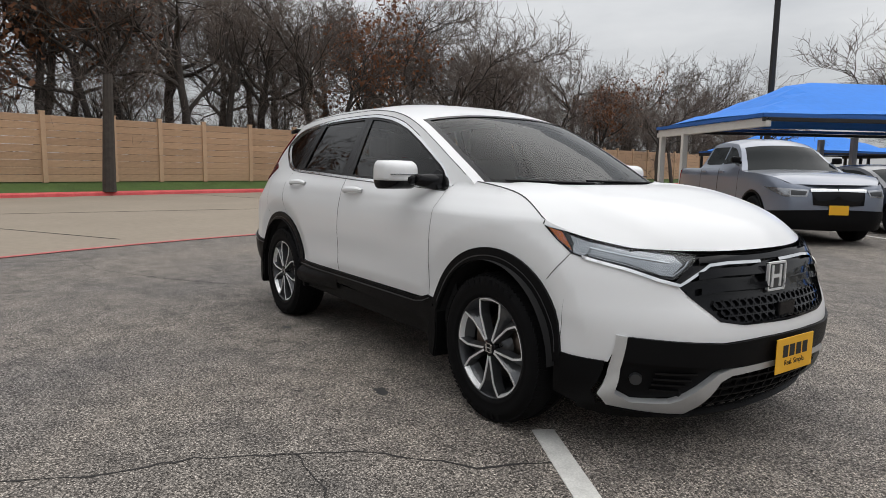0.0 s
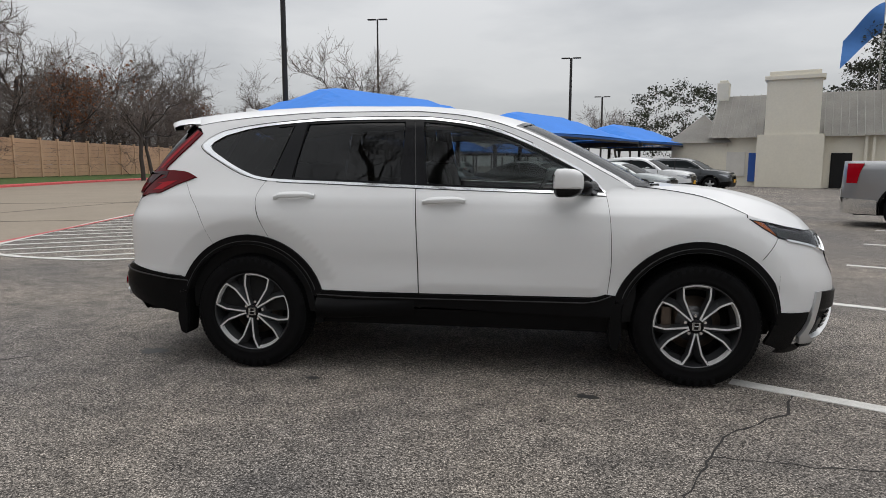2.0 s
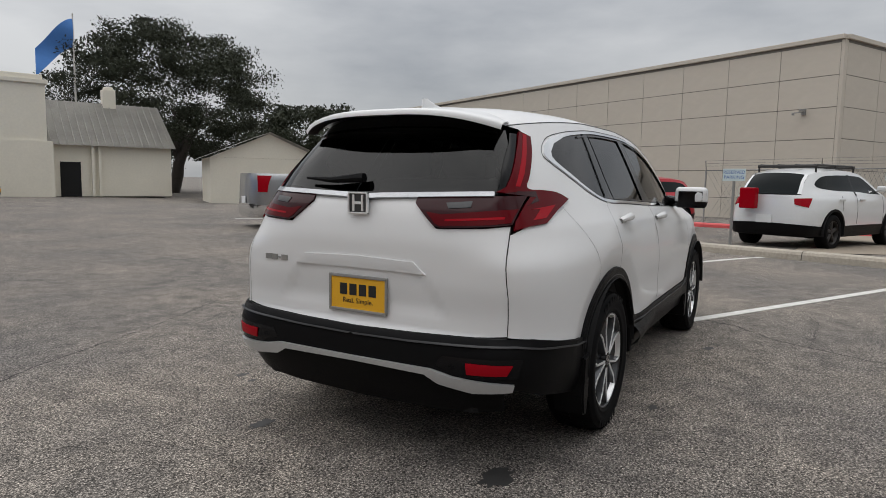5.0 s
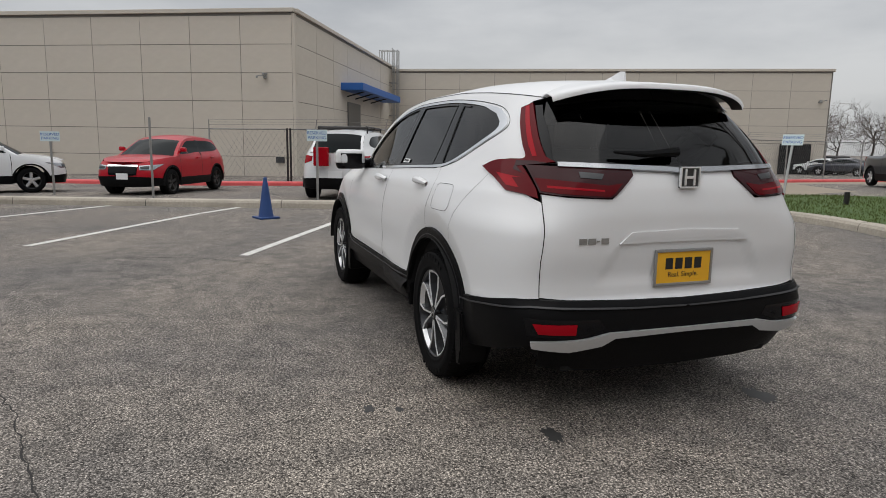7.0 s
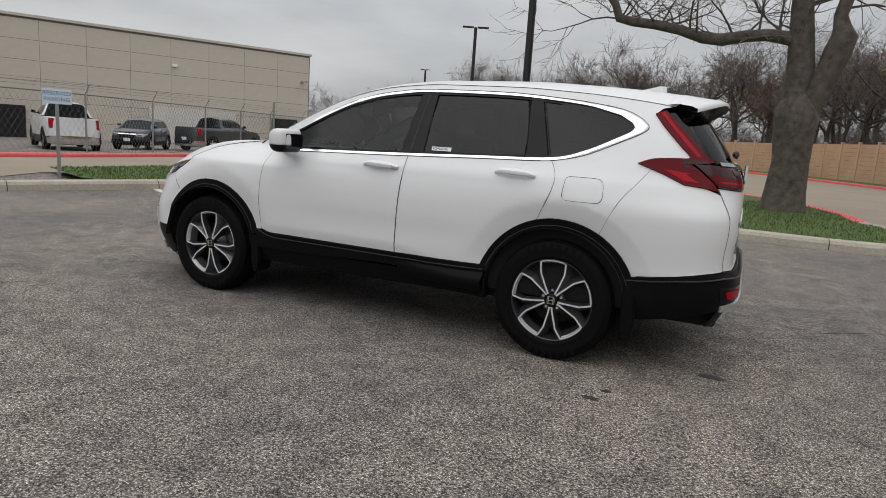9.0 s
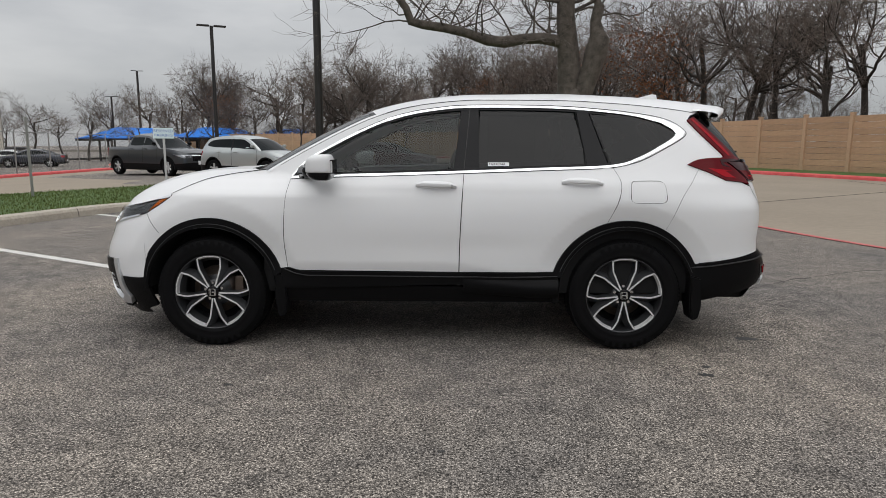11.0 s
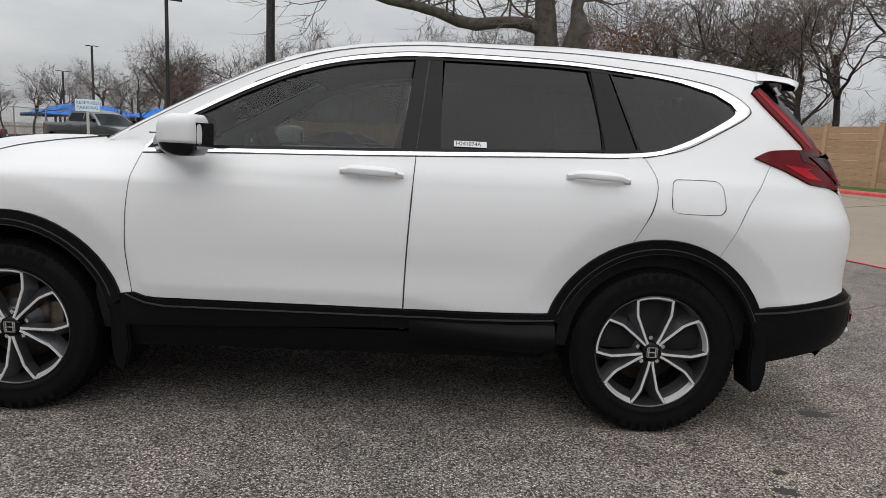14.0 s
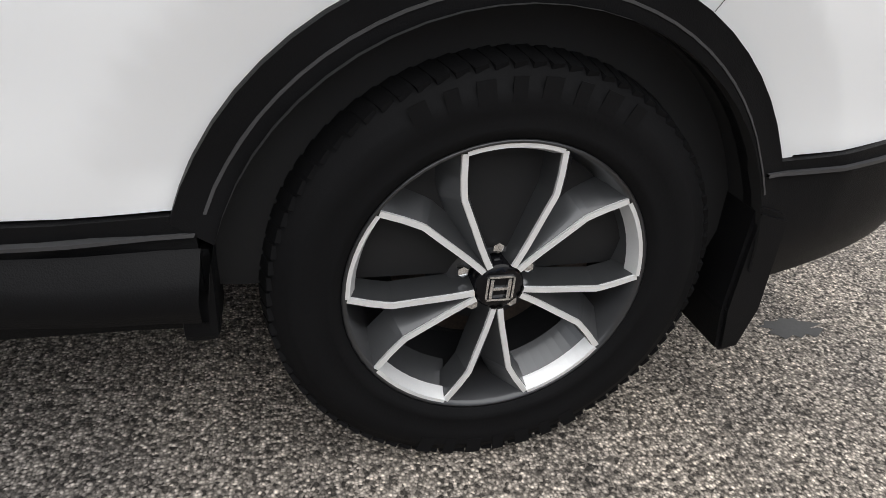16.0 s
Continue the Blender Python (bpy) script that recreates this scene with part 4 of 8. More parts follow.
    box(bm, (-0.892, s * 0.858, 0.383), (0.050, 0.11, 0.155), 0, 0.012)
    part("sill_end", bm, PLASTIC, sill)
    # mud flaps
    for xf, dz in ((0.885, 0.0), (-1.775, 0.0)):
        bm = bmesh.new()
        prof = [(xf + 0.035, 0.50), (xf - 0.035, 0.48), (xf - 0.048, 0.30), (xf - 0.030, 0.215), (xf + 0.012, 0.205), (xf + 0.03, 0.30)]
        lo = [bm.verts.new((x, s * 0.78, z)) for x, z in prof]
        hi = [bm.verts.new((x, s * 0.925, z)) for x, z in prof]
        bm.faces.new(lo), bm.faces.new(hi[::-1])
        for i in range(6):
            bm.faces.new((lo[i], lo[(i + 1) % 6], hi[(i + 1) % 6], hi[i]))
        bmesh.ops.recalc_face_normals(bm, faces=bm.faces)
        bmesh.ops.bevel(bm, geom=list(bm.edges), offset=0.008, segments=2, affect="EDGES")
        part("mud_flap", bm, PLASTIC, car)
    # rear bumper half
    bump = add("rear_bumper", S((-1.735, 0.56), (-1.80, 0.572), (-2.0, 0.60)) + R((0.80, 0.628), (0.60, 0.622), (0.30, 0.610), (0.0, 0.605)) + R((0.0, 0.47), (0.40, 0.475), (0.45, 0.44), (0.62, 0.43), (0.72, 0.44)) + S((-2.10, 0.385), (-1.85, 0.335), (-1.79, 0.33)), PLASTIC, 0.012, 0.02, 0.05, car, "black textured rear bumper")
    # highlight on the bumper step, painted as a pale strip
    strip("bumper_step", S((-1.75, 0.545), (-2.02, 0.578)) + R((0.76, 0.598), (0.3, 0.582), (0.0, 0.578)), 0.006, 0.020, 0.012, LIT_EDGE, bump)
    add("reflector", R((0.755, 0.532), (0.58, 0.530), (0.585, 0.487), (0.735, 0.492)), TAIL_BRIGHT, 0.019, 0.008, 0.05, bump, "red bumper reflector")
    add("reflector_recess", R((0.785, 0.555), (0.47, 0.545), (0.44, 0.505), (0.56, 0.472), (0.77, 0.478)), GLOSS, 0.0135, 0.004, 0.05, bump)
    add("skid_trim", R((0.0, 0.466), (0.39, 0.462), (0.45, 0.430), (0.60, 0.410)) + R((0.745, 0.425), (0.755, 0.455), (0.66, 0.462), (0.52, 0.468), (0.42, 0.487), (0.0, 0.484)), SILVER, 0.024, 0.02, 0.04, bump, "silver lower bumper trim")
    add("rear_valance", R((0.0, 0.475), (0.40, 0.475), (0.48, 0.43), (0.72, 0.42)) + R((0.70, 0.30), (0.4, 0.27), (0.0, 0.26)), PLASTIC, -0.010, 0.0, 0.06, bump)
    # tail lamp
    tl = add("tail_lamp", S(*TAIL_SIDE[:1]) + smooth_line(S(*TAIL_SIDE)) + S((-1.815, 1.498), (-1.92, 1.40), (-2.01, 1.31), (-2.075, 1.245), (-2.12, 1.222)) + R((0.702, 1.205), (0.696, 1.10), (0.70, 1.065)) + S((-2.08, 1.082), (-1.98, 1.092), (-1.86, 1.145)), TAIL_RED, 0.010, 0.016, 0.04, car, "deep red L-shaped tail lamp")
    add("upper_strip", S((-1.790, 1.480), (-1.865, 1.40), (-1.962, 1.30), (-2.02, 1.245), (-2.04, 1.245), (-1.985, 1.305), (-1.89, 1.40), (-1.808, 1.485)), TAIL_BRIGHT, 0.0115, 0.003, 0.05, tl)
    add("side_lens", S((-1.86, 1.168), (-2.03, 1.150)) + R((0.74, 1.15), (0.74, 1.115)) + S((-2.05, 1.105), (-1.97, 1.112)), TAIL_BRIGHT, 0.0115, 0.003, 0.05, tl)
    add("smoked_lens", S((-1.95, 1.225), (-2.04, 1.225), (-2.10, 1.215)) + R((0.715, 1.20), (0.71, 1.165)) + S((-2.04, 1.165), (-1.96, 1.185)), SMOKE, 0.0115, 0.003, 0.05, tl)
    gl = add("gate_lamp", R((0.694, 1.205), (0.585, 1.202), (0.285, 1.188), (0.285, 1.168), (0.385, 1.082), (0.42, 1.072), (0.62, 1.080), (0.690, 1.088)), SMOKE, 0.011, 0.014, 0.04, car, "red lamp on the tailgate")
    add("red_lens", R((0.688, 1.150), (0.42, 1.125), (0.345, 1.135), (0.395, 1.088), (0.42, 1.078), (0.62, 1.086), (0.684, 1.094)), TAIL_RED, 0.0135, 0.004, 0.04, gl)
    add("red_bar", R((0.66, 1.118), (0.44, 1.106), (0.44, 1.098), (0.66, 1.108)), TAIL_BRIGHT, 0.015, 0.003, 0.05, gl)
    add("reversing_lens", R((0.535, 1.180), (0.43, 1.172), (0.445, 1.150), (0.535, 1.156)), LAMP_DARK, 0.0135, 0.004, 0.05, gl)
    # gate half
    gate = add("tailgate", R((0.0, 0.612), (0.30, 0.618), (0.60, 0.630), (0.722, 0.640)) + R((0.722, 0.80), (0.705, 0.95), (0.695, 1.05), (0.690, 1.085), (0.60, 1.075), (0.40, 1.068), (0.285, 1.165), (0.285, 1.190), (0.0, 1.180)), PEARL, 0.0, 0.0, 0.022)
    line("gate_gap", R((0.722, 0.635), (0.722, 0.80), (0.705, 0.95), (0.690, 1.08)), gate, 0.006)
    line("gate_gap", R((0.722, 0.632), (0.60, 0.624), (0.30, 0.612), (0.0, 0.607)), gate, 0.005)
    add("gate_scoop", R((0.0, 0.876), (0.36, 0.872), (0.30, 0.922), (0.0, 0.930)), PEARL, 0.007, 0.010, 0.04, gate, "moulded grip over the number plate")
    strip("rear_chrome", R((0.0, 1.186), (0.10, 1.193), (0.40, 1.203), (0.56, 1.208), (0.60, 1.209)), 0.020, 0.018, 0.02, LAMP_IN, gate, "chrome bar across the tailgate")
    # rear window half
    add("rear_window", R((0.0, 1.205), (0.60, 1.222), (0.615, 1.25), (0.565, 1.44), (0.53, 1.505), (0.45, 1.55), (0.30, 1.58), (0.0, 1.59)), PRIVACY, -0.004, 0.0, 0.06, gate, "tinted rear window")
    add("rear_pillar", R((0.60, 1.215), (0.690, 1.218)) + S((-2.075, 1.248), (-2.01, 1.313), (-1.92, 1.403), (-1.835, 1.487)) + R((0.545, 1.490), (0.565, 1.44), (0.608, 1.25)), GLOSS, 0.003, 0.006, 0.05, gate)
    strip("glass_frit", R((0.0, 1.552), (0.30, 1.540), (0.50, 1.51)), 0.05, 0.003, 0.004, GLOSS, gate)
    # front end half
    add("front_bumper", S((1.615, 0.968), (1.69, 0.918), (1.776, 0.867), (1.845, 0.852)) + F((0.712, 0.822), (0.60, 0.775), (0.556, 0.750), (0.545, 0.735), (0.42, 0.612), (0.30, 0.592), (0.0, 0.586)) + F((0.0, 0.537), (0.20, 0.536), (0.42, 0.528), (0.60, 0.542), (0.74, 0.554)) + F((0.775, 0.53), (0.793, 0.441)) + S((1.88, 0.443), (1.818, 0.448), (1.80, 0.515), (1.80, 0.70), (1.79, 0.85), (1.778, 0.868)), PEARL, 0.0, 0.0, 0.035, car)
    add("lower_bumper", S((1.80, 0.452), (1.90, 0.446)) + F((0.80, 0.444), (0.80, 0.30), (0.765, 0.24)) + S((1.92, 0.205), (1.72, 0.26), (1.76, 0.38)), PLASTIC, 0.008, 0.02, 0.06, car, "black lower bumper corner")
    fog = add("fog_panel", F((0.770, 0.550), (0.60, 0.540), (0.40, 0.525), (0.0, 0.536), (0.0, 0.42), (0.37, 0.414), (0.43, 0.395), (0.545, 0.288), (0.70, 0.272), (0.762, 0.30)), PLASTIC, -0.014, 0.0, 0.05, car)
    add("bumper_band", F((0.760, 0.555), (0.60, 0.540), (0.40, 0.525), (0.20, 0.534), (0.0, 0.535), (0.0, 0.425), (0.37, 0.420), (0.52, 0.435), (0.760, 0.452)), PLASTIC, 0.012, 0.024, 0.05, fog)
    for zz in (0.405, 0.380, 0.355, 0.330):
        strip("fog_slat", F((0.665, zz), (0.51 + (0.405 - zz) * 0.7, zz - 0.008)), 0.009, 0.0, 0.012, GLOSS, fog)
    p0, n0 = BODY.at([BODY.to_p("F", 0.715, 0.375)], [0.375], 0.0, s)
    bm = bmesh.new()
    rod(bm, p0[0] - n0[0] * 0.02, p0[0] + n0[0] * 0.004, 0.026, 0.024, 20)
    part("fog_lamp", bm, LAMP_DARK, fog, "small round fog lamp")
    add("front_skid", F((0.752, 0.556), (0.779, 0.560), (0.790, 0.42), (0.786, 0.30), (0.745, 0.250), (0.60, 0.225), (0.475, 0.212), (0.45, 0.245), (0.405, 0.365), (0.36, 0.388), (0.15, 0.400), (0.0, 0.402), (0.0, 0.426), (0.15, 0.426), (0.37, 0.418), (0.43, 0.398), (0.545, 0.292), (0.58, 0.276), (0.70, 0.276), (0.752, 0.31), (0.762, 0.42)), SILVER, 0.015, 0.028, 0.035, car, "silver bumper trim round the fog lamp")
    add("lower_grille", F((0.0, 0.400), (0.36, 0.386), (0.405, 0.362), (0.455, 0.245), (0.48, 0.214), (0.0, 0.205)), DARK_IN, -0.02, 0.0, 0.06, car)
    for zz in (0.245, 0.285, 0.325, 0.362):
        strip("grille_slat", F((0.0, zz), (0.45 - (zz - 0.245) * 0.4, zz)), 0.008, 0.0, 0.02, PLASTIC, car)
    for i in range(7):
        yy = 0.05 + i * 0.065
        strip("grille_bar", F((yy, 0.215), (yy - 0.012, 0.29), (yy, 0.385 if yy < 0.36 else 0.35)), 0.006, -0.002, 0.02, PLASTIC, car)
    strip("chin_lip", F((0.735, 0.240), (0.475, 0.203), (0.30, 0.198), (0.0, 0.196)), 0.012, 0.020, 0.03, PLASTIC, car)
    add("chin", S((1.86, 0.235)) + F((0.72, 0.245), (0.475, 0.208), (0.0, 0.202), (0.0, 0.165), (0.68, 0.17)) + S((1.82, 0.19)), PLASTIC, 0.0, 0.0, 0.1, car)
    # upper grille
    grille = add("grille", F((0.0, 0.882), (0.44, 0.872), (0.57, 0.765), (0.55, 0.735), (0.425, 0.612), (0.31, 0.592), (0.0, 0.586)), GLOSS, -0.016, 0.0, 0.05, car, "gloss black grille with a bright wing")
    for z0, z1, w_, o in ((0.795, 0.750, 0.030, 0.012), (0.735, 0.705, 0.026, 0.006)):
        strip("grille_fin", F((0.06, z0), (0.34, z0 + 0.006), (0.47, z0 - 0.004)), w_, o, 0.03, GLOSS, grille)
    strip("grille_fin", F((0.0, 0.850), (0.44, 0.852)), 0.02, 0.004, 0.02, GLOSS, grille)
    for row in range(3):
        for i in range(9):
            yy, zz = 0.03 + i * 0.046 + (row % 2) * 0.023, 0.618 + row * 0.030
            if yy < 0.37 + row * 0.03:
                hexa = [("F", max(0.001, yy + 0.024 * math.cos(radians(a))), zz + 0.017 * math.sin(radians(a))) for a in range(0, 361, 60)]
                strip("grille_cell", hexa, 0.006, -0.004, 0.012, GLOSS, grille)
    strip("grille_lip", F((0.0, 0.593), (0.30, 0.598), (0.42, 0.620), (0.535, 0.730)), 0.010, 0.004, 0.02, GLOSS, grille)
    strip("grille_wing", F((0.075, 0.831), (0.30, 0.836), (0.40, 0.831), (0.48, 0.795), (0.556, 0.757), (0.63, 0.779), (0.715, 0.818)) + S((1.835, 0.853)), 0.012, 0.010, 0.03, CHROME, grille, "bright wing running under the headlamp")
    # headlamp
    hl = add("headlamp", S((1.61, 0.977), (1.71, 0.955), (1.815, 0.931)) + F((0.64, 0.904), (0.53, 0.888), (0.435, 0.873), (0.460, 0.847), (0.563, 0.784), (0.62, 0.793), (0.712, 0.832)) + S((1.845, 0.858), (1.776, 0.871), (1.69, 0.921)), LAMP_DARK, -0.022, 0.0, 0.04, car, "clear halogen headlamp with an amber corner")
    add("amber_corner", S((1.625, 0.969), (1.695, 0.953), (1.775, 0.879), (1.695, 0.920)), AMBER, -0.006, 0.0, 0.04, hl)
    add("lamp_reflector", S((1.73, 0.945), (1.815, 0.924)) + F((0.64, 0.896), (0.53, 0.879), (0.505, 0.844), (0.57, 0.797), (0.63, 0.807), (0.712, 0.841)) + S((1.85, 0.867), (1.79, 0.882)), LAMP_IN, -0.016, 0.0, 0.03, hl)
    p0, n0 = BODY.at([BODY.to_p("S", 1.81, 0.892)], [0.892], 0.0, s)
    bm = bmesh.new()
    rod(bm, p0[0] - n0[0] * 0.03, p0[0] - n0[0] * 0.004, 0.030, 0.036, 20)
    part("lamp_bulb_bowl", bm, LAMP_IN, hl)
    strip("lamp_strip", S((1.83, 0.878)) + F((0.70, 0.847), (0.61, 0.803), (0.565, 0.798), (0.505, 0.833), (0.48, 0.856)), 0.006, -0.008, 0.006, LAMP_IN, hl)
    strip("lamp_frame", S((1.80, 0.905)) + F((0.66, 0.868), (0.56, 0.850)), 0.005, -0.010, 0.006, CHROME, hl)
    add("lamp_lens", S((1.61, 0.977), (1.71, 0.955), (1.815, 0.931)) + F((0.64, 0.904), (0.53, 0.888), (0.435, 0.873), (0.460, 0.847), (0.563, 0.784), (0.62, 0.793), (0.712, 0.832)) + S((1.845, 0.858), (1.776, 0.871), (1.69, 0.921)), LENS, 0.002, 0.0, 0.04, hl)
    strip("lamp_edge", S((1.61, 0.973), (1.69, 0.918), (1.776, 0.868), (1.845, 0.854)) + F((0.712, 0.827), (0.62, 0.788)), 0.007, 0.003, 0.006, GLOSS, hl)
    # door mirror: rounded white shell, dark base, glass behind
    arm = bmesh.new()
    for (xa, ya, za, ra), (xb, yb, zb, rb) in (((0.735, 0.775, 1.135, 0.050), (0.66, 0.90, 1.150, 0.032)), ((0.66, 0.90, 1.150, 0.032), (0.64, 0.96, 1.155, 0.034))):
        rod(arm, (xa, s * ya, za), (xb, s * yb, zb), ra, rb, 14)
    mirror = part("door_mirror", arm, GLOSS, fd, "white door mirror with a dark base", smooth=True)
    for part_name, mat, zlo, zhi, grow in (("mirror_shell", PEARL, 1.145, 1.252, 1.0), ("mirror_base", GLOSS, 1.098, 1.150, 0.985)):
        rows = []
        for i, u in enumerate(np.linspace(0, 1, 9)):
            zz = zlo + (zhi - zlo) * u
            q = (zz - 1.175) / 0.085
            rr = max(0.02, 1 - max(0, abs(q)) ** 4) ** 0.5
            ring = []
            for t in np.linspace(0, 2 * math.pi, 25):
                c_, s_ = math.cos(t), math.sin(t)
                ex = 0.105 * (abs(c_) ** 0.75) * (1 if c_ > 0 else -0.35) * rr * grow
                ey = 0.118 * (abs(s_) ** 0.6) * (1 if s_ > 0 else -1) * (0.62 + 0.38 * rr) * grow
                ring.append((0.552 + ex * 1.18 + 0.10 * (-ey) * 0.5, s * (0.975 + ey), zz))
            rows.append(ring)
        c0 = np.mean(rows[0][:-1], 0)
        c1 = np.mean(rows[-1][:-1], 0)
        rows = [[tuple(c0)] * 25] + rows + [[tuple(c1 + np.array((0, 0, 0.003)))] * 25]
        v, f = loft_grid(rows)
        if s < 0:
            f = [q[::-1] for q in f]
        mesh_object(part_name, v, f, mat, mirror)
    bm = bmesh.new()
    box(bm, (0.508, s * 0.975, 1.172), (0.004, 0.17, 0.10), s * -3, 0.0015)
    part("mirror_glass", bm, GLOSS, mirror)
    bm = bmesh.new()
    box(bm, (0.676, s * 0.99, 1.178), (0.008, 0.15, 0.006), 0)
    part("mirror_indicator", bm, LAMP_IN, mirror)
    # wheels
    wheel(car, "front_wheel", WF, s * 0.795, WZ, s, -4 if s > 0 else 1, label="five-spoke two-tone alloy wheel with a road tyre")
    wheel(car, "rear_wheel", WR, s * 0.795, WZ, s, -1.4 if s > 0 else -10, label="five-spoke two-tone alloy wheel with a road tyre")
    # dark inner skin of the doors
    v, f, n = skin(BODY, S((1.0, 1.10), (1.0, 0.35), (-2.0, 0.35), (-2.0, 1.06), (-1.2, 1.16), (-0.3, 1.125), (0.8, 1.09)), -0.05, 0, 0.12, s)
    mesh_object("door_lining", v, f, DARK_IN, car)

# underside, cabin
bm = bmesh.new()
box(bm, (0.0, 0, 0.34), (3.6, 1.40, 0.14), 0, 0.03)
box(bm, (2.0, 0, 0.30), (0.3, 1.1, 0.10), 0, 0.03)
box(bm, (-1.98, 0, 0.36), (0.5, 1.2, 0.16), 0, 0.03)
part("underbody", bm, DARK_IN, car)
bm = bmesh.new()
box(bm, (1.02, 0, 0.75), (0.12, 1.42, 0.62), 0, 0.02)
part("bulkhead", bm, DARK_IN, car)
bm = bmesh.new()
box(bm, (0.78, 0, 0.98), (0.50, 1.36, 0.24), 0, 0.08)
dash = part("dashboard", bm, DARK_IN, car)
bm = bmesh.new()
bmesh.ops.create_cone(bm, segments=28, radius1=0.19, radius2=0.19, depth=0.02, cap_ends=False, matrix=Matrix.Translation((0.42, 0.37, 1.02)) @ Matrix.Rotation(radians(-65), 4, "Y"))
bmesh.ops.solidify(bm, geom=bm.faces[:], thickness=0.02)
box(bm, (0.43, 0.37, 1.02), (0.03, 0.16, 0.10), 0, 0.02)
part("steering_wheel", bm, DARK_IN, car)


def seat_part(x, y, name="front_seat", width=0.50):
    bm = bmesh.new()
    box(bm, (x + 0.10, y, 0.66), (0.52, width, 0.18), 0, 0.06)
    seat = part(name, bm, SEAT, car, smooth=True)
    bm = bmesh.new()
    box(bm, (0, 0, 0.31), (0.14, width * 0.94, 0.62), 0, 0.05)
    bmesh.ops.transform(bm, matrix=Matrix.Translation((x - 0.14, y, 0.68)) @ Matrix.Rotation(radians(-17), 4, "Y"), verts=bm.verts)
    part("backrest", bm, SEAT, seat, smooth=True)
    for dy in ((0,) if width < 0.6 else (-0.36, 0, 0.36)):
        bm = bmesh.new()
        box(bm, (x - 0.35, y + dy, 1.375), (0.10, 0.26, 0.17), 0, 0.045)
        part("headrest", bm, SEAT, seat, smooth=True)


seat_part(0.02, 0.37)
seat_part(0.02, -0.37)
seat_part(-0.92, 0.0, "rear_bench", 1.30)
bm = bmesh.new()
box(bm, (0.42, 0.0, 1.43), (0.03, 0.24, 0.065), 0, 0.02)
part("inner_mirror", bm, DARK_IN, car)
# wipers
for y0, y1, x0, x1 in ((0.50, -0.12, 1.16, 1.20), (-0.10, -0.62, 1.235, 1.10)):
    bm = bmesh.new()
    rod(bm, (x0, y0, 1.142), (x1, y1, 1.158), 0.009, 0.006, 8)
    part("wiper", bm, PLASTIC, car)
bm = bmesh.new()
pw = [BODY.at([BODY.to_p("R", y, z)], [z], 0.03, s)[0][0] for y, z, s in ((0.02, 1.262, 1), (0.20, 1.250, 1), (0.36, 1.258, 1))]
rod(bm, pw[0], pw[1], 0.022, 0.014, 8), rod(bm, pw[1], pw[2], 0.014, 0.006, 8)
part("rear_wiper", bm, PLASTIC, car)


def emblem(x, z, sx, size, name):
    """A plain bright shape: a rounded frame with an upright pair of bars and a cross piece."""
    bm = bmesh.new()
    box(bm, (-0.006 * sx, 0, 0), (0.012, size * 1.06, size * 0.94), 0, 0.004)
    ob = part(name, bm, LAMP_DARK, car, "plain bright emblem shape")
    ob.matrix_basis = Matrix.Translation((x, 0, z))
    bars = [("emblem_bar", yy * size * 0.24, 0, size * 0.11, size * 0.72, 0.010) for yy in (-1, 1)] + [("emblem_bar", 0, 0, size * 0.40, size * 0.12, 0.010)]
    bars += [("emblem_edge", yy * size * 0.50, 0, size * 0.07, size * 0.84, 0.014) for yy in (-1, 1)] + [("emblem_edge", 0, zz * size * 0.44, size * 1.0, size * 0.07, 0.014) for zz in (-1, 1)]
    for nm, yy, zz, wy, wz, wx in bars:
        bm = bmesh.new()
        box(bm, (0, yy, zz), (wx, wy, wz), 0, 0.002)
        part(nm, bm, MACHINED, ob)


emblem(float(BODY.f(0.765)) + 0.012, 0.768, 1, 0.135, "front_emblem")
emblem(float(BODY.r(1.16)) - 0.034, 1.165, -1, 0.102, "rear_emblem")
bm = bmesh.new()
box(bm, (float(BODY.f(0.63)) - 0.004, 0, 0.632), (0.016, 0.13, 0.075), 0, 0.006)
part("sensor_cover", bm, GLOSS, car)


def plate(x, z, sx, framed):
    """A yellow dealer plate with a bar for the name and its motto."""
    bm = bmesh.new()
    box(bm, (0, 0, 0), (0.004, 0.305, 0.152), 0, 0.0015)
    ob = part("dealer_plate", bm, PLATE, car, "yellow dealer plate with black print")
    ob.matrix_basis = Matrix.Translation((x, 0, z))
    face = Matrix(((0, 0, 1, 0.0025), (1, 0, 0, 0), (0, 1, 0, 0), (0, 0, 0, 1))) if sx > 0 else Matrix(((0, 0, -1, -0.0025), (-1, 0, 0, 0), (0, 1, 0, 0), (0, 0, 0, 1)))
    lettering("motto", "Real. Simple.", 0.024, face @ Matrix.Translation((0, -0.034, 0)), INK, ob)
    for i in range(4):
        bm = bmesh.new()
        box(bm, (sx * 0.0028, -0.081 + i * 0.054, 0.018), (0.0015, 0.040, 0.052), 0)
        part("name_bar", bm, INK, ob, "plain black bar of print")
    if framed:
        bm = bmesh.new()
        for zz in (-0.079, 0.079):
            box(bm, (sx * 0.003, 0, zz), (0.010, 0.325, 0.014), 0, 0.003)
        for yy in (-0.157, 0.157):
            box(bm, (sx * 0.003, yy, 0), (0.010, 0.012, 0.16), 0, 0.003)
        part("plate_frame", bm, GALV, ob, "chromed plate frame")
    return ob


plate(float(BODY.f(0.45)) + 0.030, 0.446, 1, False)
plate(float(BODY.r(0.75)) - 0.002, 0.752, -1, True)
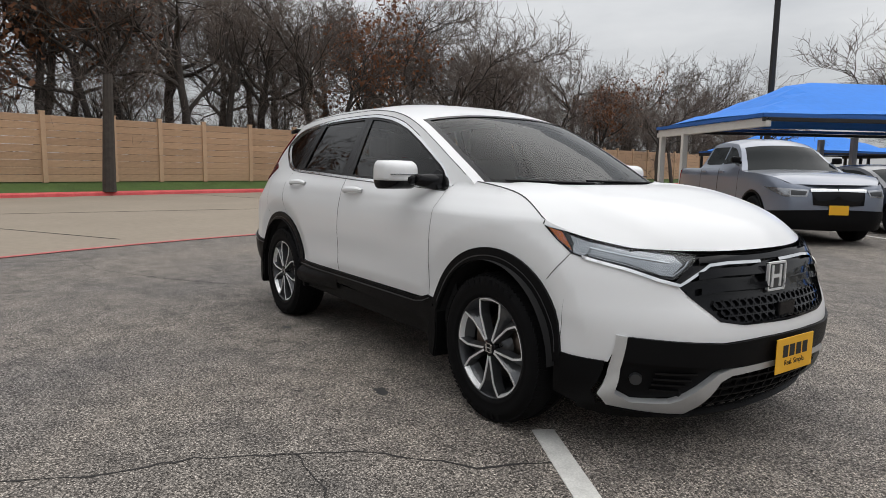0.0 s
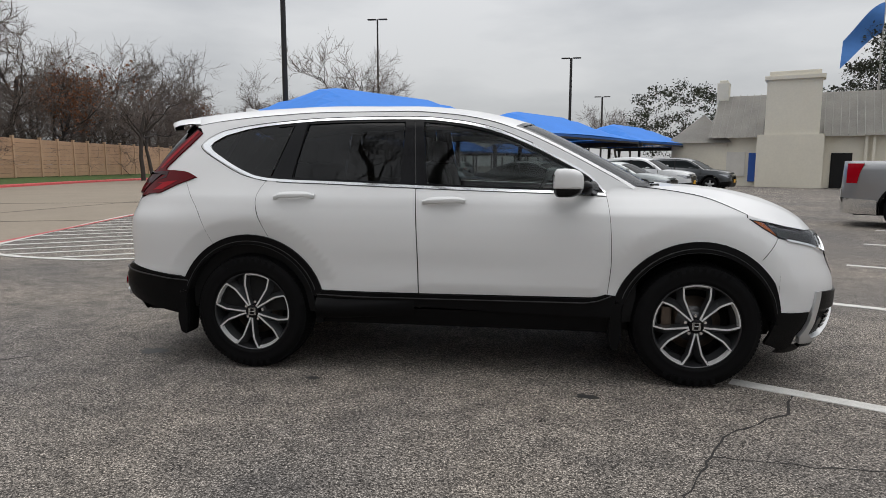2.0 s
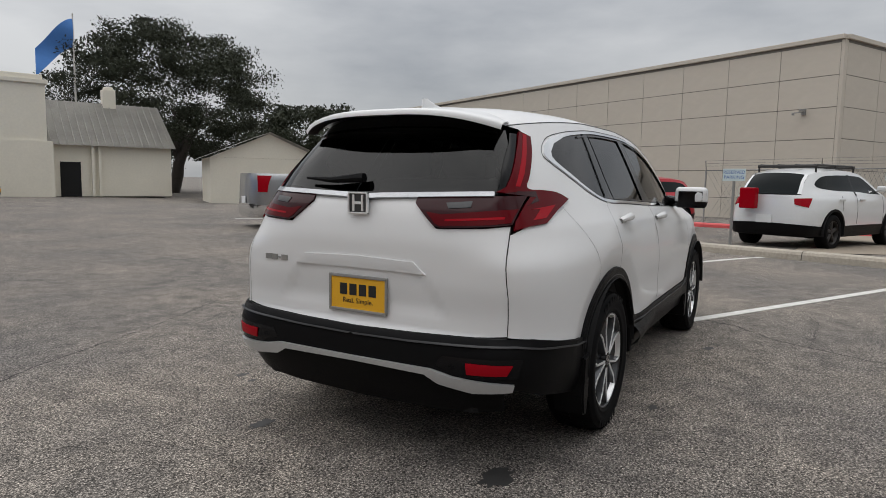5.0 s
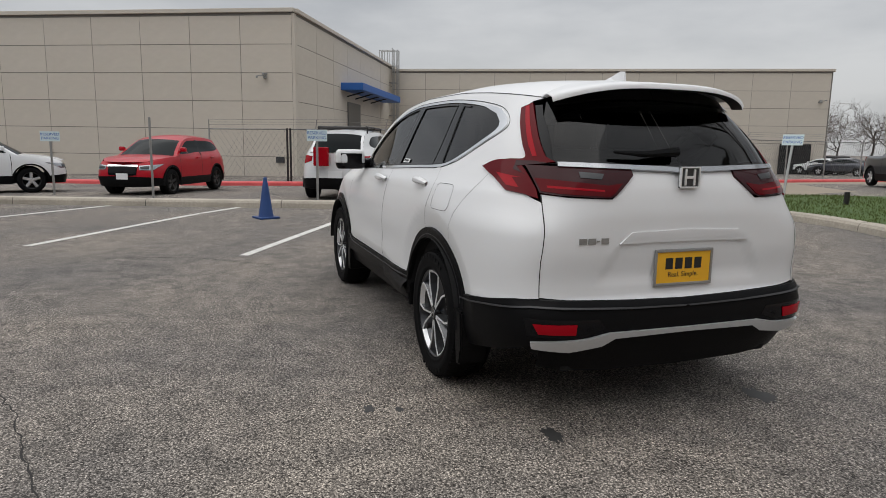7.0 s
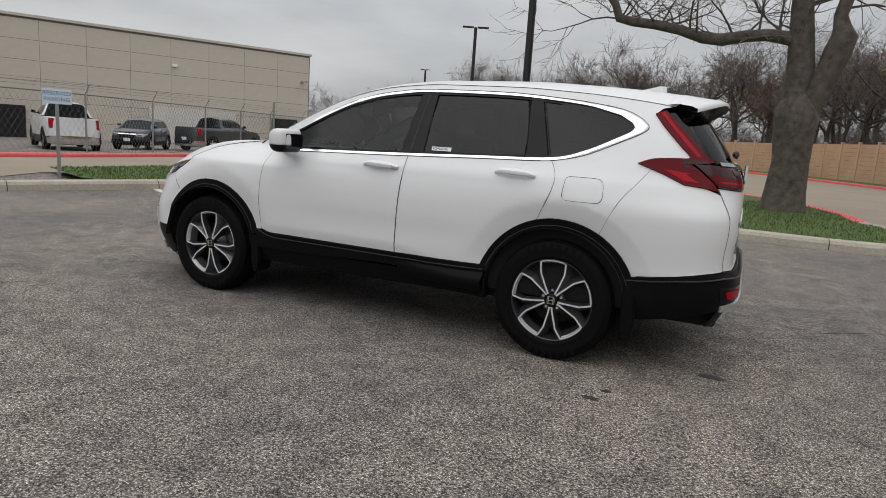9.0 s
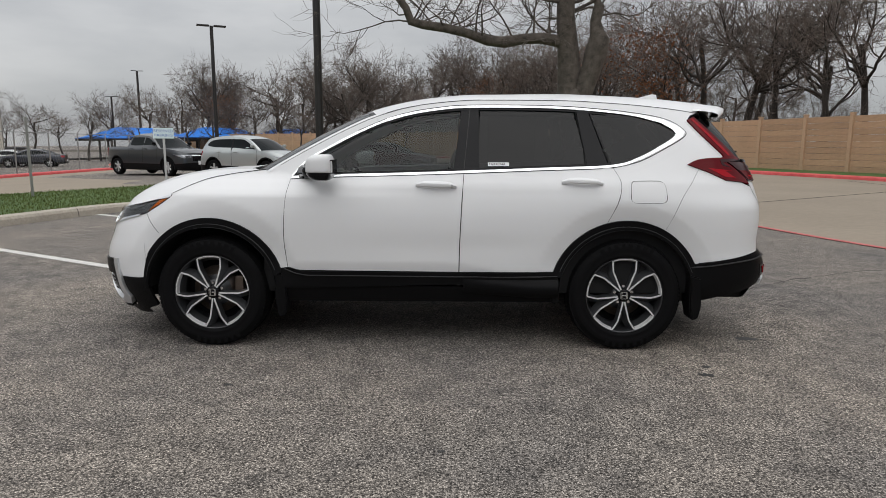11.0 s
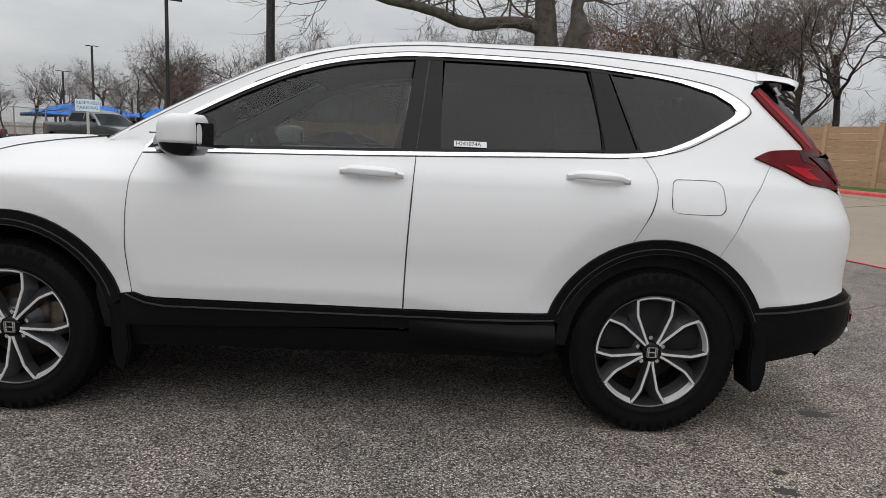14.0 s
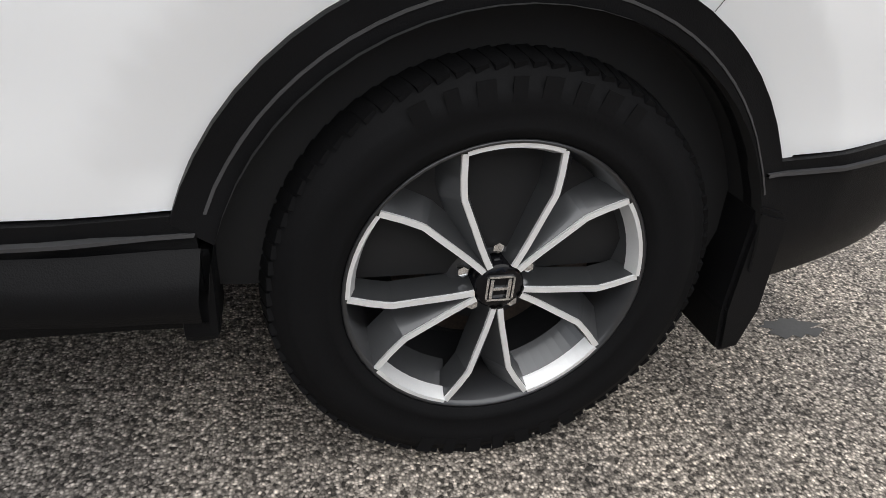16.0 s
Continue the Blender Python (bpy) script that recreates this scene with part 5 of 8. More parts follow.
# model badge as a row of plain bright bars
for i, (w_, h_) in enumerate(((0.036, 0.026), (0.036, 0.026), (0.014, 0.007), (0.036, 0.026))):
    yy = 0.545 - (0, 0.044, 0.075, 0.108)[i]
    p0, n0 = BODY.at([BODY.to_p("R", yy, 0.888)], [0.888], 0.003, 1)
    bm = bmesh.new()
    box(bm, p0[0], (0.004, w_, h_), 0)
    part("badge_bar", bm, GALV, car, "small plain chrome badge bar")
# stock sticker on the rear door glass, dealer sheet inside the front one
p0, n0 = BODY.at([BODY.to_p("S", -0.52, 1.192)], [1.192], 0.001, 1)
tilt = Matrix.Translation(p0[0]) @ Vector(n0[0]).to_track_quat("Z", "Y").to_matrix().to_4x4()
bm = bmesh.new()
box(bm, (0, 0, 0), (0.135, 0.026, 0.001), 0)
stick = part("stock_sticker", bm, PAPER, car, "small white printed sticker on the glass")
stick.matrix_basis = tilt
lettering("stock_code", "H241074A", 0.017, Matrix.Translation((-0.008, 0, 0.001)), INK, stick)


# ---- other vehicles, seen some way off ----
def no_tweak(x, y, z, eta):
    return x, y


KINDS = {
    "suv": dict(length=4.55, half=0.92, base=2.68, nose=0.92, wheel=0.36, shoulder=((2.2, 0.86), (1.9, 0.98), (1.0, 1.06), (-1.2, 1.12), (-2.2, 1.10)), rail=((1.0, 1.07), (0.75, 1.24), (0.35, 1.47), (0.05, 1.56), (-0.5, 1.60), (-1.2, 1.58), (-1.75, 1.52), (-1.95, 1.38), (-2.15, 1.12)), top=((1.0, 1.25, 1.08), (0.75, 0.95, 1.26), (0.35, 0.45, 1.52), (0.05, 0.1, 1.62), (-0.5, -0.5, 1.67), (-1.2, -1.22, 1.65), (-1.75, -1.82, 1.58), (-1.95, -2.05, 1.40), (-2.15, -2.24, 1.12)), glass=(0.33, -1.82), win=((0.80, 1.12), (0.30, 1.42), (-0.1, 1.50), (-1.25, 1.49), (-1.65, 1.40), (-1.75, 1.26), (-1.2, 1.19), (0.0, 1.14)), low=0.48),
    "sedan": dict(length=4.92, half=0.92, base=2.83, nose=0.78, wheel=0.335, shoulder=((2.35, 0.74), (2.0, 0.83), (1.05, 0.93), (-1.4, 0.99), (-2.35, 0.98)), rail=((1.05, 0.94), (0.8, 1.07), (0.35, 1.28), (0.0, 1.36), (-0.6, 1.36), (-1.2, 1.22), (-1.75, 1.01)), top=((1.05, 1.35, 0.96), (0.8, 1.0, 1.12), (0.35, 0.45, 1.35), (0.0, 0.05, 1.43), (-0.6, -0.6, 1.44), (-1.2, -1.25, 1.30), (-1.75, -1.85, 1.03)), glass=(0.35, -0.85), win=((0.85, 0.98), (0.30, 1.23), (-0.1, 1.30), (-0.7, 1.28), (-1.25, 1.14), (-1.4, 1.06), (0.0, 0.99)), low=0.40),
    "pickup": dict(length=5.85, half=0.99, base=3.65, nose=1.05, wheel=0.40, shoulder=((2.75, 1.02), (2.4, 1.15), (1.25, 1.24), (-0.8, 1.30), (-2.85, 1.30)), rail=((1.25, 1.25), (0.95, 1.44), (0.6, 1.68), (0.3, 1.79), (-0.5, 1.83), (-0.85, 1.79), (-1.02, 1.32)), top=((1.25, 1.5, 1.26), (0.95, 1.15, 1.46), (0.6, 0.72, 1.74), (0.3, 0.35, 1.88), (-0.5, -0.5, 1.93), (-0.85, -0.92, 1.87), (-1.02, -1.08, 1.33)), glass=(0.58, -0.86), win=((1.0, 1.33), (0.55, 1.62), (0.2, 1.72), (-0.72, 1.73), (-0.80, 1.66), (-0.78, 1.37), (0.2, 1.34)), low=0.55),
}
PAINTS = {}


def paint(name, rgb, metal=0.0):
    if name not in PAINTS:
        PAINTS[name] = material(name, rgb, 0.3, metal, vary=0.03, scale=2, coat=0.9)
    return PAINTS[name]


def vehicle(kind, name, colour, m, label, category, plate_mat=None, rack=False, tint=None, rims=None, scale=1.0):
    k = KINDS[kind]
    hl, hw, zn = k["length"] / 2, k["half"], k["nose"]
    xf, xr = hl * 0.985, -hl * 1.015
    zb = max(z for _, z in k["shoulder"])
    sh = Shell(table((0.2, hw * 0.93), (0.45, hw * 0.99), (0.75, hw), (zb - 0.05, hw * 0.965), (zb + 0.04, hw * 0.90), (zb + 0.5, hw * 0.68), (zb + 0.7, hw * 0.56)), table((0.2, xf - 0.08), (0.45, xf), (zn * 0.8, xf - 0.02), (zn, xf - 0.12), (zn + 0.2, xf - 0.35), (2.2, xf - 0.6)), table((0.2, xr + 0.06), (0.45, xr), (zb, xr + 0.03), (zb + 0.5, xr + (0.30 if kind == "suv" else 0.10))), table((0.6, 6.0), (zb, 4.4 if kind != "pickup" else 6.0)), 0.1 if kind != "pickup" else 0.5, no_tweak)
    car_ = thing(name, m @ Matrix.Scale(scale, 4), label, category)
    wb, zr = k["base"] / 2, k["wheel"]
    ra = zr + 0.075
    rail, tx, tz = table(*k["rail"]), table(*[(a, b) for a, b, _ in k["top"]]), table(*[(a, c) for a, _, c in k["top"]])
    shl = table(*k["shoulder"])
    rs = [r for r, _ in k["rail"]]
    g0, g1 = k["glass"]

    def row(r, ws):
        z = float(rail(r))
        sd = sh.at([sh.to_p("S", r, z)], [z])[0][0]
        return [(sd[0] + (float(tx(r)) - sd[0]) * (1 - abs(w) ** 2.2), sd[1] * w, z + (float(tz(r)) - z) * (1 - abs(w) ** 2.6)) for w in ws]

    ws = np.linspace(-1, 1, 13)
    for nm, a, b, mat, drop in (("roof", g0, g1, colour, 0), ("windscreen", rs[0], g0, DARK_GLASS, 0), ("rear_window", g1, rs[-1], DARK_GLASS, 0)):
        wsx = ws if nm == "roof" else ws * 0.9
        v, f = loft_grid([row(r, wsx) for r in np.linspace(a, b, 9)])
        mesh_object(nm, v, f, mat, car_)
    for s in (-1, 1):
        for a, b in ((rs[0], g0), (g1, rs[-1])):
            v, f = loft_grid([row(r, [s * w for w in (0.9, 0.95, 1.0)]) for r in np.linspace(a, b, 7)])
            mesh_object("pillar", v, f, colour, car_)
    # hood and tail deck
    for nm, a, b in (("hood", rs[0], xf - 0.16), ("tail_deck", xr + 0.06, rs[-1])):
        if nm == "tail_deck" and kind == "suv":
            continue
        rows = []
        for x in np.linspace(a, b, 9):
            z = float(shl(x))
            sd = sh.at([sh.to_p("S", x, z)], [z])[0][0]
            bow = 0.16 * max(0, (x - rs[0]) / (b - rs[0])) if nm == "hood" else 0.0
            if nm == "hood":
                rows.append([(sd[0] + (bow + 0.18 * max(0, 1 - (x - a) / 0.5)) * (1 - abs(w) ** 2), sd[1] * w, z + 0.045 * min(1, (b - x) / 0.5) * (1 - abs(w) ** 3)) for w in ws])
            elif kind == "pickup":
                rows.append([(sd[0], sd[1] * w * (0.9 if abs(w) < 0.99 else 1), z - (0.10 if abs(w) < 0.9 else 0.0)) for w in ws])
            else:
                rows.append([(sd[0] - 0.03 * (1 - w * w), sd[1] * w, z + 0.025 * (1 - abs(w) ** 3)) for w in ws])
        v, f = loft_grid(rows)
        mesh_object(nm if kind != "pickup" or nm == "hood" else "truck_bed", v, f, colour if not (kind == "pickup" and nm != "hood") else DARK_IN, car_)
    zf, zt = float(shl(xf - 0.16)), float(shl(xr + 0.05))
    low = k["low"]
    for s in (1, -1):
        def add(nm, outline, mat, off=0.0, thick=0.0, res=0.14, parent=car_, lab=""):
            v, f, n = skin(sh, outline, off, thick, res, s)
            return mesh_object(nm, v, f, mat, parent, lab, n)
        lowline = S((wb - ra - 0.02, low), (-wb + ra + 0.02, low))
        sides = S(*[(x, float(shl(x))) for x in np.linspace(xf - 0.16, xr + 0.05, 22)])
        add("body_side", F((0.0, low + 0.06), (hw * 0.7, low + 0.04)) + S((wb + ra + 0.03, low)) + arch(wb, zr, ra + 0.02, 12, 168, 14) + lowline + arch(-wb, zr, ra + 0.02, 12, 168, 14) + S((-wb - ra - 0.03, low)) + R((hw * 0.7, low + 0.04), (0.0, low + 0.06), (0.0, zt)) + sides[::-1] + F((0.0, zf)), colour)
        cl = PLASTIC if kind != "sedan" else colour
        for xc in (wb, -wb):
            a_ = add("arch_trim", arch(xc, zr, ra + 0.035, 10, 170, 14) + arch(xc, zr, ra - 0.01, 170, 10, 14), cl, 0.008, 0.014)
            v, f = loft_grid([[(xc + (ra - 0.005) * math.cos(radians(t)), s * d, zr + (ra - 0.005) * math.sin(radians(t))) for d in (hw, hw - 0.03, hw * 0.6)] for t in np.linspace(-10, 190, 16)])
            mesh_object("arch_liner", v, f, DARK_IN, a_)
        add("sill", S((wb - ra, low + 0.01), (-wb + ra, low + 0.01), (-wb + ra, 0.26), (wb - ra, 0.26)), PLASTIC, 0.004, 0.02)
        add("front_bumper", F((0, low + 0.07), (hw * 0.7, low + 0.05)) + S((wb + ra + 0.03, low + 0.01), (wb + ra + 0.02, 0.30)) + F((0, 0.26)), PLASTIC, 0.01, 0.02)
        rb = add("rear_bumper", S((-wb - ra - 0.03, low + 0.01)) + R((hw * 0.7, low + 0.05), (0, low + 0.07), (0, 0.30)) + S((-wb - ra - 0.02, 0.30)), CHROME if kind == "pickup" else PLASTIC, 0.012, 0.02)
        bl = [(x, float(shl(x)) - 0.005) for x in np.linspace(rs[0], max(rs[-1], xr + 0.1), 12)]
        add("cab_side", S(*[(x, float(rail(x))) for x in np.linspace(rs[0], rs[-1], 26)]) + S(*bl[::-1]), colour)
        win = k["win"]
        fx = win[-1][0]
        add("side_window", smooth_line(S(*win, win[0]), 3)[:-1], DARK_GLASS, 0.006, 0.006)
        xm = -0.38 if kind != "pickup" else 0.12
        ztop, zlow = max(z for _, z in win), min(z for _, z in win)
        add("door_pillar", S((xm + 0.03, zlow - 0.02), (xm - 0.03, zlow - 0.02), (xm - 0.06, ztop + 0.02), (xm, ztop + 0.02)), GLOSS if kind != "pickup" else colour, 0.009, 0.008)
        for xd, tp in ((rs[0] - 0.12, 0.97), (xm, 0.99), (-wb + ra * 0.75 if kind != "pickup" else -0.88, 0.97)):
            v, f, n = seam(sh, S((xd, zlow * tp), (xd + 0.02, (zlow + low) / 2), (xd + 0.01, low + 0.04 if xd > -wb + ra else low + 0.38)), 0.012, 0.002, s)
            mesh_object("door_gap", v, f, INK, car_, "", n)
        for xh in (xm + 0.22, (-1.05 if kind != "pickup" else -0.62)):
            p0, n0 = sh.at([sh.to_p("S", xh, zlow - 0.11)], [zlow - 0.11], 0.02, s)
            bm = bmesh.new()
            box(bm, p0[0], (0.22, 0.03, 0.035), 0, 0.008)
            part("door_handle", bm, colour, car_)
        # lamps
        hz = zf - 0.07
        hlamp = add("headlamp", S((wb + ra * 0.80, hz + 0.02), (wb + ra + 0.12, hz + 0.01)) + F((hw * 0.80, hz), (hw * 0.48, hz - 0.02), (hw * 0.52, hz - 0.13), (hw * 0.82, hz - 0.14)), LAMP_IN, 0.006, 0.01)
        add("lamp_dark", F((hw * 0.75, hz - 0.03), (hw * 0.52, hz - 0.05), (hw * 0.55, hz - 0.11), (hw * 0.75, hz - 0.11)), LAMP_DARK, 0.012, 0.006, parent=hlamp)
        tzl = zt - 0.10 if kind != "pickup" else zt - 0.12
        if kind == "pickup":
            add("tail_lamp", S((xr + 0.12, tzl + 0.07)) + R((hw * 0.86, tzl + 0.07), (hw * 0.86, tzl - 0.30)) + S((xr + 0.12, tzl - 0.30)), TAIL_BRIGHT, 0.008, 0.012)
        else:
            add("tail_lamp", S((xr + 0.32, tzl + 0.04)) + R((hw * 0.80, tzl + 0.04), (hw * 0.58, tzl + 0.03), (hw * 0.60, tzl - 0.08), (hw * 0.82, tzl - 0.14)) + S((xr + 0.22, tzl - 0.12)), TAIL_BRIGHT, 0.008, 0.012)
        add("grille", F((0, hz), (hw * 0.44, hz - 0.02), (hw * 0.42, hz - 0.27), (0, hz - 0.30)), GLOSS, 0.008, 0.012)
        v, f, n = band(sh, F((0, hz - 0.02), (hw * 0.46, hz - 0.03)), 0.05, 0.014, 0.012, s)
        mesh_object("grille_bar", v, f, CHROME if kind != "sedan" else GLOSS, car_, "", n)
        # mirror
        xm_, zm_ = rs[0] - 0.28, zlow + 0.07
        p0, n0 = sh.at([sh.to_p("S", xm_, zm_)], [zm_], 0.12, s)
        p1, n1 = sh.at([sh.to_p("S", xm_, zm_)], [zm_], 0.0, s)
        bm = bmesh.new()
        box(bm, p0[0], (0.09, 0.17, 0.12), 0, 0.035)
        rod(bm, p1[0], p0[0], 0.03, 0.025, 8)
        part("door_mirror", bm, colour if kind != "pickup" else PLASTIC, car_)
        for nm, xw in (("front_wheel", wb), ("rear_wheel", -wb)):
            wheel(car_, nm, xw, s * (hw - 0.13), zr, s, 0, zr, zr * 0.66, 0.235, False, rims, 5 if kind != "pickup" else 6)
    bm = bmesh.new()
    box(bm, (0, 0, 0.40), (hl * 1.86, hw * 1.5, 0.26), 0, 0.04)
    part("underbody", bm, DARK_IN, car_)
    for xp, on in ((xf + 0.02, True), (xr - 0.02, True)):
        bm = bmesh.new()
        box(bm, (xp, 0, low + (0.06 if xp > 0 else 0.14)), (0.012, 0.32, 0.16), 0, 0.003)
        part("number_plate", bm, plate_mat or PAPER, car_, "plain number plate")
    if rack:
        rack_ob = None
        for xx in (0.1, -0.7, -1.55):
            bm = bmesh.new()
            rod(bm, (xx, -0.6, 1.68), (xx, 0.6, 1.68), 0.035, None, 8)
            if rack_ob is None:
                rack_ob = part("roof_rack", bm, STEEL_DARK, car_, "black roof rack")
            else:
                part("rack_bar", bm, STEEL_DARK, rack_ob)
        for yy in (-0.55, -0.18, 0.18, 0.55):
            bm = bmesh.new()
            rod(bm, (0.1, yy, 1.70), (-1.55, yy, 1.70), 0.025, None, 8)
            part("rack_rail", bm, STEEL_DARK, rack_ob)
        for xx in (0.1, -1.55):
            for yy in (-0.58, 0.58):
                bm = bmesh.new()
                rod(bm, (xx, yy, 1.54), (xx, yy, 1.70), 0.02, None, 8)
                part("rack_foot", bm, STEEL_DARK, rack_ob)
        bm = bmesh.new()
        box(bm, (xr - 0.12, 0.28, 1.02), (0.14, 0.34, 0.42), 0, 0.03)
        part("fuel_can", bm, TAIL_BRIGHT, car_, "red fuel can on the tailgate")
    return car_


# ---- the lot: ground, drives, kerbs, markings ----
LOT_U, LOT_V = Vector((0.8746, -0.4848)), Vector((0.4848, 0.8746))
LOT_ANGLE = -29.0


def lot(u, v):
    p = LOT_U * u + LOT_V * v
    return p.x, p.y


def grounded(x, y, turn, lift=0.0):
    return pose(x, y, ground_z(x, y) + lift, 0, 0, turn)


xs = sorted(set([-900, -400, -200, -100, -50, -25, 0, 8, 12, 20, 30, 45, 60, 90, 150, 300, 900]))
ys = [-900, -400, -200, -100, -60, -30, 0, 15, 30, 36, 42, 48, 55, 80, 150, 300, 900]
rows = [[(x, y, max(-2.2, ground_z(x, y))) for y in ys] for x in xs]
v, f = loft_grid(rows)
tagged(mesh_object("ground", v, [q[::-1] for q in f], ASPHALT, None, smooth=False), "worn grey asphalt parking lot with exposed stone chips", "ground", kind="structure")


def along(pts, step=1.0):
    """Evenly spaced points on a plan polyline, with the direction at each."""
    pts = [Vector(p) for p in pts]
    out = []
    for a, b in zip(pts, pts[1:]):
        k = max(1, int((b - a).length / step + 0.5))
        out += [a.lerp(b, i / k) for i in range(k)]
    out.append(pts[-1])
    return out


def rounded(pts, k=4):
    """A plan polyline with its corners eased (Catmull-Rom)."""
    return [(q[1], q[2]) for q in smooth_line([("S", *p) for p in pts], k)]


def sweep(bm, pts, profile, base=None):
    """Carries a profile of (offset to the left, height) along a plan polyline."""
    pts = [Vector(p) for p in pts]
    prev = None
    for i, p in enumerate(pts):
        d = (pts[min(i + 1, len(pts) - 1)] - pts[max(i - 1, 0)]).normalized()
        n = Vector((-d.y, d.x))
        g = ground_z(p.x, p.y) if base is None else base(p.x, p.y)
        rowv = [bm.verts.new((p.x + n.x * o, p.y + n.y * o, g + h)) for o, h in profile]
        if prev:
            for j in range(len(profile) - 1):
                bm.faces.new((prev[j], prev[j + 1], rowv[j + 1], rowv[j]))
        prev = rowv
    bmesh.ops.recalc_face_normals(bm, faces=bm.faces)
    return bm


RED_LINE = rounded([(-3.0, -16), (-4.3, -10.0), (-5.1, -6.0), (-5.75, -3.6), (-6.6, -1.6), (-7.25, 0.4), (-8.0, 3.7), (-10.0, 12.0), (-13.6, 27.0), (-16, 40)], 3)
FENCE_LINE = rounded([(44.0, -84.0), (20.0, -74.0), (8.0, -67.5), (-2.6, -58.5), (-10.3, -42.0), (-16.4, -26.0), (-20.6, -13.0), (-24.4, -1.2), (-26.2, 5.0), (-27.3, 12.0), (-29.4, 21.0), (-31.0, 29.0), (-33.4, 41.0), (-37.5, 78.0)], 3)


def shifted(line, d):
    pts = [Vector(p) for p in line]
    out = []
    for i, p in enumerate(pts):
        t = (pts[min(i + 1, len(pts) - 1)] - pts[max(i - 1, 0)]).normalized()
        out.append((p.x + t.y * d, p.y - t.x * d))
    return out


FAR_KERB = shifted(FENCE_LINE, 2.0)
bm = bmesh.new()
a_, b_ = along(RED_LINE, 2.0), along(FAR_KERB, 2.0)
ring = [(p.x, p.y) for p in a_] + [(-14, 60), (-34, 60)] + [(p.x, p.y) for p in b_ if p.y < 58 and p.x < 5][::-1] + [(8, -62), (7, -20)]
bm.faces.new([bm.verts.new((x, y, 0.004)) for x, y in ring])
bmesh.ops.triangulate(bm, faces=bm.faces)
bmesh.ops.recalc_face_normals(bm, faces=bm.faces)
tagged(part("driveway", bm, CONCRETE, None), "tan concrete drive with faint joints and stains", "driveway", kind="structure")
bm = bmesh.new()
ribbon(bm, [(p.x, p.y) for p in along(RED_LINE, 1.0)], 0.11, 0.008)
tagged(part("fire_lane_line", bm, WORN_RED, None), "faded red painted line on the drive edge", "road marking", kind="structure")
bm = bmesh.new()
for a, b in (((-7.6, -1.2), (-13.5, -4.6)), ((-13.5, -4.6), (-21.5, -8.2)), ((-9.2, 9.0), (-25.0, 3.0)), ((-11, 16), (-27, 11)), ((-5.4, -9), (-17, -17)), ((-15, -20), (-13, 20))):
    ribbon(bm, [a, b], 0.03, 0.006, 0.003)
tagged(part("concrete_joint", bm, CRACK, None), "dark joints between drive slabs", "joint", kind="structure")

KERB_PROFILE = [(-0.16, 0.0), (-0.15, 0.10), (-0.12, 0.145), (-0.06, 0.155), (0.13, 0.155), (0.16, 0.14), (0.17, 0.0)]
bm = bmesh.new()
sweep(bm, [(p.x, p.y) for p in along(FAR_KERB, 1.5)], KERB_PROFILE)
fk = tagged(part("kerb_fence_side", bm, RED_PAINT, None), "red painted fire lane kerb along the fence", "kerb", kind="structure")
bm = bmesh.new()
g_in, g_out = along(shifted(FENCE_LINE, 1.85), 1.5), along(shifted(FENCE_LINE, -0.6), 1.5)


def bank(x, y):
    return 0.16 + 0.30 * min(1, max(0, (y + 22) / 18)) * 1.0


k = min(len(g_in), len(g_out))
va = [bm.verts.new((p.x, p.y, 0.14)) for p in g_in[:k]]
vm = [bm.verts.new(((p.x + q.x) / 2, (p.y + q.y) / 2, (0.16 + bank(p.x, p.y)) / 2 + 0.04)) for p, q in zip(g_in, g_out)]
vb = [bm.verts.new((q.x, q.y, bank(q.x, q.y) + 0.03)) for q in g_out[:k]]
for i in range(k - 1):
    bm.faces.new((va[i], vm[i], vm[i + 1], va[i + 1])), bm.faces.new((vm[i], vb[i], vb[i + 1], vm[i + 1]))
bmesh.ops.recalc_face_normals(bm, faces=bm.faces)
tagged(part("grass_verge", bm, GRASS, None), "green grass verge below the board fence", "grass", kind="structure")
bm = bmesh.new()
v0 = [(-36, -80), (-30, -30), (-36, 0), (-40, 20), (-46, 80), (-160, 80), (-160, -80)]
wood_ring = shifted(FENCE_LINE, -0.5)
ring = [wood_ring[i] for i in range(0, len(wood_ring), 3)] + [(-38, 140), (-300, 140), (-300, -200), (70, -200), (70, -88)]
bm.faces.new([bm.verts.new((x, y, 0.20)) for x, y in ring])
bmesh.ops.triangulate(bm, faces=bm.faces)
tagged(part("woodland_floor", bm, material("leaf_litter", (0.06, 0.045, 0.03), 0.95, vary=0.5, scale=0.6), None), "dark leaf litter under bare trees", "ground", kind="structure")

FRONT_KERB = [(14.6, 14.0), (12.9, 9.2), (11.78, 6.37), (10.15, 2.89), (8.75, -0.36), (8.02, -2.34), (7.40, -4.30), (6.80, -6.6), (6.40, -7.6), (5.75, -8.2), (4.75, -8.45), (3.6, -8.35), (2.5, -8.0), (0.8, -7.35), (-0.6, -6.9), (-2.3, -6.55), (-4.0, -6.55), (-4.9, -7.0), (-5.2, -8.3), (-4.95, -9.6), (-4.5, -10.6)]
fkp = [(p.x, p.y) for p in along(rounded(FRONT_KERB, 3), 0.4)]
bm = bmesh.new()
sweep(bm, fkp, KERB_PROFILE)
tagged(part("kerb_lot", bm, KERB, None), "worn grey concrete kerb with dark stains", "kerb", kind="structure")
bm = bmesh.new()
for i in range(6, len(fkp) - 1, 7):
    d = (Vector(fkp[i + 1]) - Vector(fkp[i])).normalized()
    n = Vector((-d.y, d.x))
    c = Vector(fkp[i])
    sweep(bm, [c - d * 0.006, c + d * 0.006], [(o * 1.01, h + 0.004) for o, h in KERB_PROFILE])
